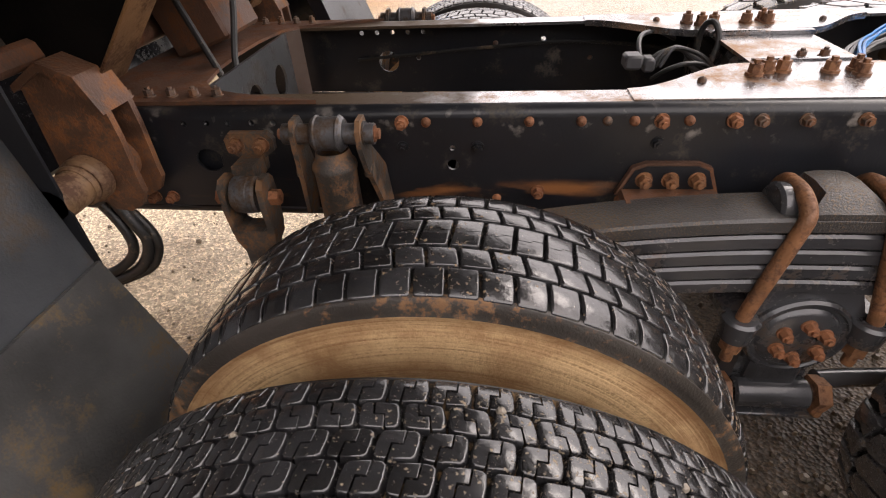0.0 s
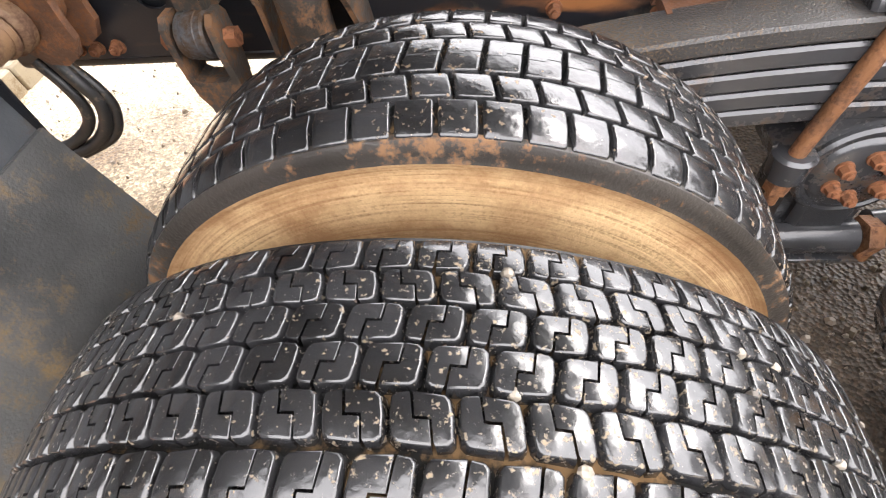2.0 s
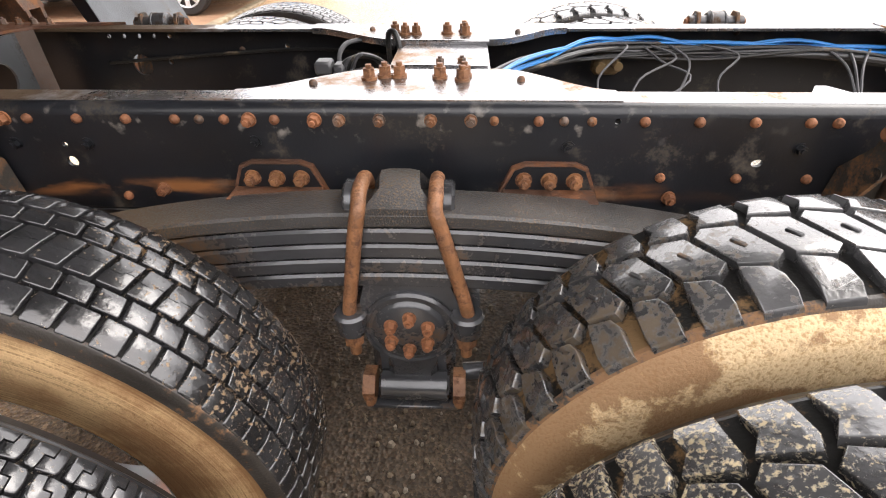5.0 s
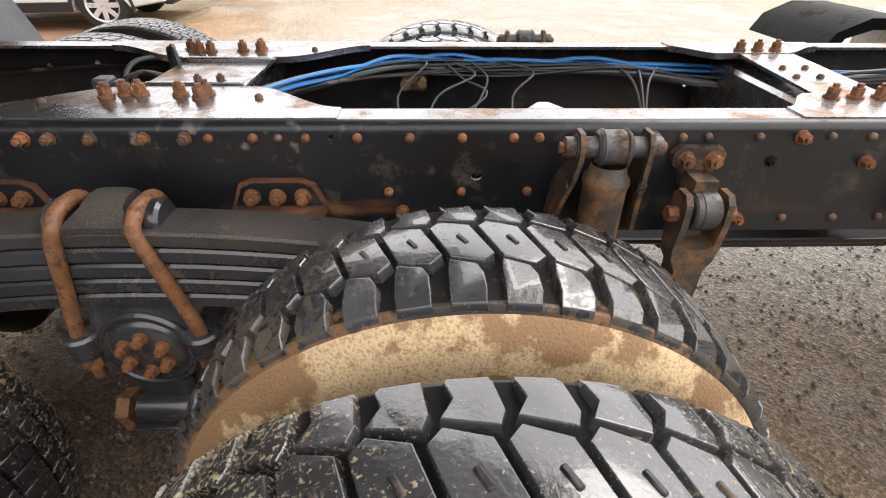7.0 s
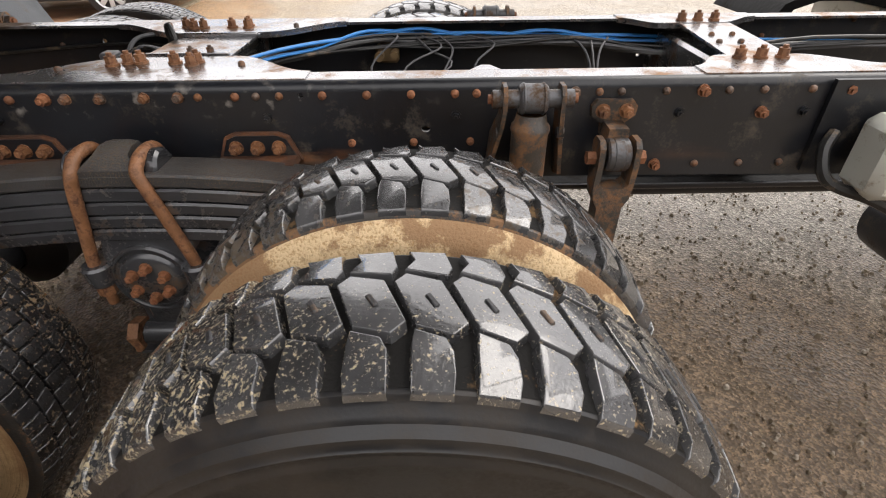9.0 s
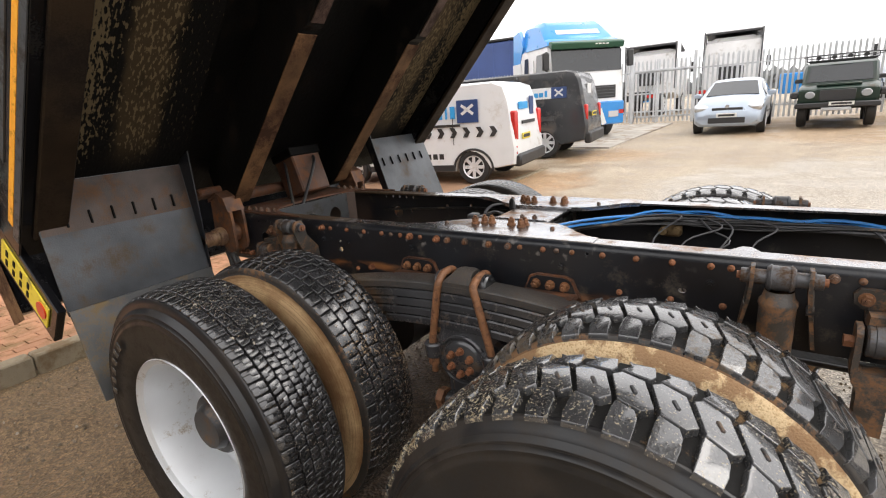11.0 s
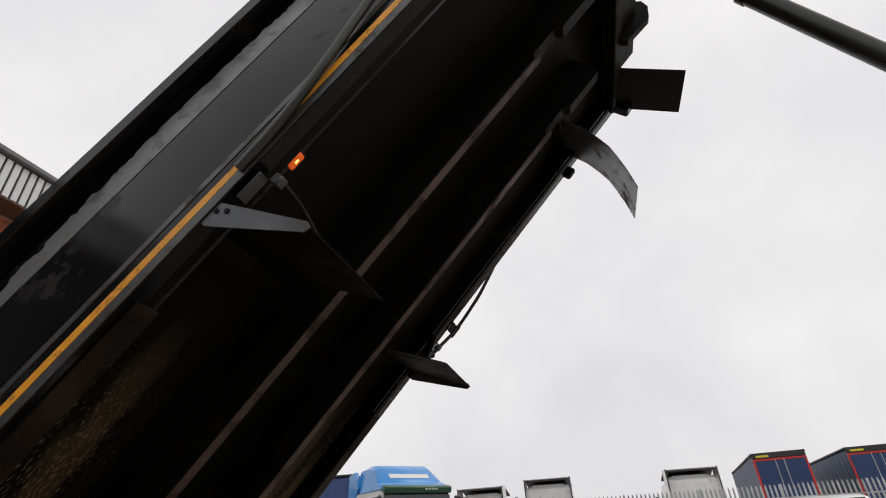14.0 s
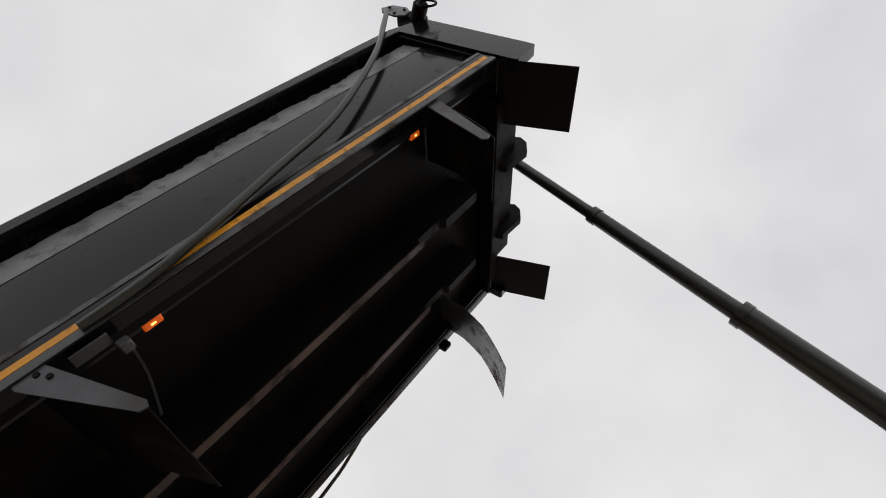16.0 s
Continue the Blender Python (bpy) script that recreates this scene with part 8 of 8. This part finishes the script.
plate(jb, 2.09, 0.1, 0.72, M_PLATEW, 90)
rack = part("roof_rack", Geo().tube([(-1.8, -0.75, 2.17), (0.5, -0.75, 2.17), (0.5, 0.75, 2.17), (-1.8, 0.75, 2.17), (-1.8, -0.75, 2.17)], 0.018, 6), M_TRIM, jeep, "black tubular roof rack")
for y in (-0.75, 0.75):
    part("rack_rail", Geo().tube([(-1.8, y, 2.02), (0.5, y, 2.02)], 0.016, 6), M_TRIM, rack)
for i in range(7):
    part("rack_bar", Geo().tube([(-1.8 + 0.38 * i, -0.75, 2.02), (-1.8 + 0.38 * i, 0.75, 2.02)], 0.012, 6), M_TRIM, rack)
    part("rack_post", Geo().tube([(0.5, -0.75 + 0.25 * i, 2.02), (0.5, -0.75 + 0.25 * i, 2.17)], 0.012, 6), M_TRIM, rack)
for i in range(4):
    part("spot_lamp", Geo().cyl((0.52, -0.5 + 0.33 * i, 2.10), (0.58, -0.5 + 0.33 * i, 2.10), 0.06, 14), M_TRIM, jeep)

# white tractor units seen from behind, over the fence
def tractor(x, y, yaw, h):
    t = thing("parked_tractor_unit", "white lorry tractor unit seen from behind, tall cab with side fairings", "lorry", stand(x, y, yaw), "tractor units behind the fence")
    c = part("cab", Geo().loft([(-0.3, 1.0), (-0.3, h - 0.5), (-0.1, h - 0.35), (1.9, h - 0.6), (2.2, 2.5), (2.3, 0.7), (0.3, 0.7)], 2.4, None, 0.03, 2.0, 0.1), M_CABWHITE, t, "white cab")
    for s in (-1, 1):
        part("side_fairing", Geo().box((-0.15, s * 1.2, (h + 1.2) / 2), (0.75, 0.06, h - 1.2), 0.02), M_CABWHITE, t)
        part("fairing_edge", Geo().box((-0.54, s * 1.2, (h + 1.2) / 2), (0.05, 0.07, h - 1.2), 0.02), M_GREYSTEEL, t)
        road_wheel(t, -2.4, s * 0.95, 0.5, 0.5, M_SILVER)
        road_wheel(t, 1.3, s * 1.05, 0.5, 0.3, M_SILVER)
        part("rear_lamp", Geo().box((-3.3, s * 0.85, 0.9), (0.06, 0.45, 0.14), 0.02), M_TAIL, t)
        part("mirror", Geo().box((2.0, s * 1.45, 2.2), (0.12, 0.2, 0.5), 0.03), M_TRIM, t)
    part("roof_fairing", Geo().prism([(-0.5, h - 0.06), (0.1, h + 0.03), (1.2, h - 0.35), (1.2, h - 0.42), (0.1, h - 0.04), (-0.5, h - 0.14)], -1.2, 1.2), M_TRIM, t)
    part("roof_dome", Geo().loft([(-0.3, h - 0.55), (-0.1, h - 0.28), (1.2, h - 0.36), (1.5, h - 0.6)], 1.9, None, 0.3, h - 0.5, 0.1), M_CABWHITE, t)
    part("chassis", Geo().box((-1.5, 0, 0.85), (3.6, 0.85, 0.28), 0.03), M_TRIM, t)
    part("fifth_wheel", Geo().cyl((-2.3, 0, 1.05), (-2.3, 0, 1.12), 0.5, 20), M_TRIM, t)
    part("battery_box", Geo().box((-0.6, 0, 1.7), (0.2, 1.1, 0.6), 0.05), M_TRIM, t)
    part("hose_stand", Geo().tube([(-0.35, -0.5, 1.9), (-0.5, -0.2, 1.5), (-0.4, 0.3, 1.6), (-0.3, 0.5, 1.9)], 0.025, 6), M_TRIM, t)


tractor(-3.9, 26.2, 86, 3.35)
tractor(-0.5, 27.4, 90, 3.62)
tractor(6.6, 27.0, 94, 3.55)

# low blue plant and pale stores beyond the fence
for x, w in ((-4.6, 1.0), (3.3, 3.6), (6.5, 1.4)):
    sk = thing("blue_skip", "low blue container beyond the fence", "container", stand(x, 30.5, 0), "blue containers")
    part("body", Geo().box((0, 0, 0.95), (w, 1.6, 1.0), 0.05), M_LORRYBLUE, sk)
    for i in range(int(w / 0.4)):
        part("rib", Geo().box((-w / 2 + 0.2 + 0.4 * i, -0.82, 0.95), (0.06, 0.05, 0.95), 0.01), M_LORRYBLUE, sk)
hedge, rnd = Geo(), random.Random(3)
for i in range(900):
    x, y = rnd.uniform(-45, 60), rnd.uniform(58, 66)
    h = rise(60) + rnd.uniform(-0.2, 1.5)
    r = rnd.uniform(0.5, 1.1)
    hedge.add([(x + r, y, h), (x - 0.6 * r, y + 0.7 * r, h - 0.2 * r), (x - 0.5 * r, y - 0.8 * r, h - 0.3 * r), (x, y, h + 0.8 * r), (x, y, h - 1.2 * r)], [(0, 1, 3), (1, 2, 3), (2, 0, 3), (0, 1, 4), (1, 2, 4), (2, 0, 4)])
tagged(new("far_hedge", mesh_of("far_hedge", hedge, M_FAR, 0)), "hazy grey hedge line in the distance", "hedge", kind="stuff")

# palisade fence: pales on two rails between posts
fence = thing("palisade_fence", "galvanised steel palisade fence with split pointed pales", "fence")
pale = Geo().prism([(-0.034, 0.0), (0.034, 0.0), (0.034, 2.25), (0.020, 2.36), (0.008, 2.30), (0.0, 2.40), (-0.008, 2.30), (-0.020, 2.36), (-0.034, 2.25)], -0.004, 0.004)
pale.prism([(-0.008, 0.0), (0.008, 0.0), (0.008, 2.3), (-0.008, 2.3)], -0.022, -0.004)
PALE = mesh_of("pale", pale, M_PALE, 0)
FY = 19.9
for i in range(292):
    x = -19.0 + 0.155 * i
    part("pale", PALE, None, fence, m=pose(x, FY, rise(FY) + 0.04, 0, 0, 0))
for z in (0.45, 1.95):
    part("fence_rail", Geo().box((3.6, FY + 0.03, rise(FY) + z), (45.4, 0.045, 0.05), 0.004), M_PALE, fence, smooth=0)
for i in range(17):
    part("fence_post", Geo().box((-19.0 + 2.75 * i, FY + 0.08, rise(FY) + 1.2), (0.05, 0.10, 2.4), 0.004), M_PALE, fence, smooth=0)
gate = thing("palisade_gate", "closed galvanised palisade gate leaf with heavy posts", "gate")
for x in (-3.4, -1.15):
    part("gate_post", Geo().box((x, FY - 0.05, rise(FY) + 1.3), (0.12, 0.12, 2.6), 0.01), M_PALE, gate)
for z in (0.25, 2.0):
    part("gate_rail", Geo().box((-2.27, FY - 0.05, rise(FY) + z), (2.1, 0.05, 0.06), 0.005), M_PALE, gate)

# ---- brick office building with tall glazing ----
BX = -9.1
wall = setting("wall_west", Geo().box((BX - 0.16, 4.2, 4.1), (0.28, 5.6, 8.2), 0.0).box((BX - 0.16, -0.95, 7.5), (0.28, 4.7, 1.4), 0.0).box((BX - 0.155, -3.4, 4.1), (0.27, 0.2, 8.2), 0.0), M_MORTAR, "red brick office wall with flush mortar joints", "wall", smooth=0)
WIN_Y0, WIN_Y1 = -3.3, 1.38
win = tagged(new("window_1", mesh_of("window_1", Geo().box((BX - 0.16, (WIN_Y0 + WIN_Y1) / 2, 4.85), (0.02, WIN_Y1 - WIN_Y0, 3.9), 0.0), M_PANE, 0)), "tall grey office glazing reflecting the sky", "window", kind="structure")
for y in (WIN_Y1 - 0.03, WIN_Y1 - 0.42, WIN_Y1 - 1.15, WIN_Y1 - 1.9, WIN_Y1 - 2.7, WIN_Y1 - 3.5):
    part("window_frame", Geo().box((BX - 0.11, y, 4.75), (0.09, 0.05, 4.0), 0.008), M_FRAME, win)
for z in (2.92, 3.55, 4.35, 5.30, 6.1, 6.72):
    part("transom", Geo().box((BX - 0.105, (WIN_Y0 + WIN_Y1) / 2, z), (0.08, WIN_Y1 - WIN_Y0, 0.05), 0.008), M_FRAME, win)
door = tagged(new("door_1", mesh_of("door_1", Geo().box((BX - 0.14, (WIN_Y0 + WIN_Y1) / 2, 1.3), (0.03, WIN_Y1 - WIN_Y0, 2.6), 0.0), M_GLASS, 0)), "glazed office entrance doors in grey-green frames", "door", kind="structure")
part("fascia_panel", Geo().box((BX - 0.08, (WIN_Y0 + WIN_Y1) / 2, 2.74), (0.12, WIN_Y1 - WIN_Y0, 0.34), 0.01), M_FRAME, door)
part("notice", Geo().box((BX - 0.005, 0.55, 2.76), (0.02, 0.7, 0.2), 0.004), M_PLATEW, door)
for y in (WIN_Y1 - 0.05, WIN_Y1 - 0.65, WIN_Y1 - 1.55, WIN_Y1 - 2.45, WIN_Y1 - 3.3):
    part("door_stile", Geo().box((BX - 0.09, y, 1.3), (0.08, 0.09, 2.6), 0.01), M_FRAME, door)
for z in (0.12, 1.05, 2.52):
    part("door_rail", Geo().box((BX - 0.085, (WIN_Y0 + WIN_Y1) / 2, z), (0.07, WIN_Y1 - WIN_Y0, 0.12), 0.01), M_FRAME, door)
poster = tagged(new("window_poster", mesh_of("window_poster", Geo().box((BX - 0.03, 0.95, 1.75), (0.02, 0.40, 0.75), 0.0), M_NAVY, 0)), "dark violet and yellow poster on the glazed entrance", "poster")
part("band", Geo().box((BX - 0.015, 0.95, 1.42), (0.02, 0.40, 0.22), 0.0), M_YELLOW, poster, smooth=0)
sign = thing("office_sign", "white sign board with a navy square and crossing white strokes", "sign")
part("board", Geo().box((BX + 0.04, -0.25, 7.45), (0.06, 3.3, 1.5), 0.01), M_PLATEW, sign)
part("logo_square", Geo().box((BX + 0.075, 0.65, 7.62), (0.012, 1.15, 0.95), 0.0), M_NAVY, sign, smooth=0)
for a in (38, -38):
    part("logo_stroke", Geo().box((0, 0, 0), (0.012, 1.15, 0.14), 0.0, m=pose(BX + 0.086, 0.65, 7.62, a, 0, 0)), M_PLATEW, sign, smooth=0)
text = bpy.data.curves.new("sign_lettering", "FONT")
text.body, text.size, text.align_x, text.extrude, text.space_character = "SALES", 0.24, "RIGHT", 0.004, 1.5
letters = new("sign_lettering", text)
letters.parent = sign
letters.matrix_local = pose(BX + 0.08, 1.25, 6.82, 90, 0, 90)
text.materials.append(M_NAVY)
part("sill_band", Geo().box((BX + 0.02, (WIN_Y0 + WIN_Y1) / 2, 6.78), (0.10, WIN_Y1 - WIN_Y0 + 0.3, 0.10), 0.01), M_RUSTPLATE, sign)
eave = thing("roof_eaves", "white profiled metal eaves above the brickwork", "roof", kind="structure")
part("soffit", Geo().box((BX + 0.30, -1.2, 8.20), (0.62, 17.0, 0.05), 0.0), M_SOFFIT, eave, "shaded brown soffit board", smooth=0)
part("fascia", Geo().box((BX + 0.58, -1.2, 8.64), (0.05, 17.0, 0.84), 0.0), M_TRIM, eave, smooth=0)
for i in range(100):
    part("rib", Geo().box((BX + 0.62, -9.5 + 0.17 * i, 8.62), (0.035, 0.125, 0.82), 0.008), M_CLAD, eave, smooth=0)
part("gutter", Geo().box((BX + 0.66, -1.2, 9.12), (0.18, 17.0, 0.14), 0.03), M_GUTTER, eave, "grey metal gutter")
part("roof", Geo().prism([(BX + 0.5, 9.06), (BX - 9, 10.2), (BX - 9, 10.1), (BX + 0.5, 8.96)], -9.7, 7.3), M_CLAD, eave, smooth=0)

# added plain dark walls, unseen behind the camera, that darken the lorry's side and its reflections
setting("wall_south", Geo().box((8.0, -13.0, 2.5), (60.0, 0.3, 5.4), 0.0).box((BX - 0.16, -7.75, 4.1), (0.28, 8.5, 8.2), 0.0), M_UNSEENWALL, "plain dark unseen wall added to darken light and reflections on the lorry", "wall", smooth=0)

# ---- kerb and pieces of wall and paving ----
KX = -2.42
paving = setting("pavement", Geo().box(((BX + KX) / 2 - 0.06, 0, 0.03), (KX - BX - 0.12, 16.0, 0.12), 0.0), M_SAND, "red block paving before the office", "pavement", smooth=0)
kerb = setting("kerb", Geo().box((KX, 0, -0.02), (0.10, 18.0, 0.06), 0.0), M_KERB, "weathered concrete kerb along the block paving", "kerb", smooth=0)
stone = mesh_of("kerb_stone", Geo().box((0, 0, 0.04), (0.13, 0.908, 0.16), 0.012), M_KERB)
for i in range(18):
    part("kerb_stone", stone, None, kerb, m=pose(KX, -7.8 + 0.915 * i, 0))
paver = mesh_of("paver", Geo().box((0, 0, 0.075), (0.097, 0.197, 0.05), 0.004), M_PAVER)
rest, count, rnd = Geo(), 0, random.Random(8)
unit = Geo().box((0, 0, 0.075), (0.097, 0.197, 0.05), 0.0)
for i in range(64):
    for j in range(44):
        x, y = KX - 0.13 - 0.102 * i, -5.2 + 0.202 * j + (0.101 if i % 2 else 0)
        m = pose(x, y, rnd.uniform(-0.0015, 0.0015), rnd.uniform(-0.6, 0.6), rnd.uniform(-0.6, 0.6), 0)
        if x > -5.3 and -1.8 < y < 0.35 and count < 300:
            part("paver", paver, None, paving, m=m)
            count += 1
        else:
            rest.add(unit.v, unit.f, m)
tagged(part("pavers", rest, M_PAVER, paving, smooth=0), kind="stuff")
brick = mesh_of("brick", Geo().box((0.0, 0, 0), (0.03, 0.215, 0.065), 0.004), M_BRICK)
unit, rest, count = Geo().box((0.0, 0, 0), (0.03, 0.215, 0.065), 0.0), Geo(), 0
for k in range(108):
    for j in range(24):
        y, z = 1.52 + 0.225 * j + (0.1125 if k % 2 else 0), 0.06 + 0.075 * k
        m = pose(BX - 0.011 + rnd.uniform(-0.001, 0.001), y, z)
        if 4.4 < z < 8.8 and y < 3.0 and count < 300:
            part("brick", brick, None, wall, m=m)
            count += 1
        else:
            rest.add(unit.v, unit.f, m)
tagged(part("bricks", rest, M_BRICK, wall, smooth=0), kind="stuff")
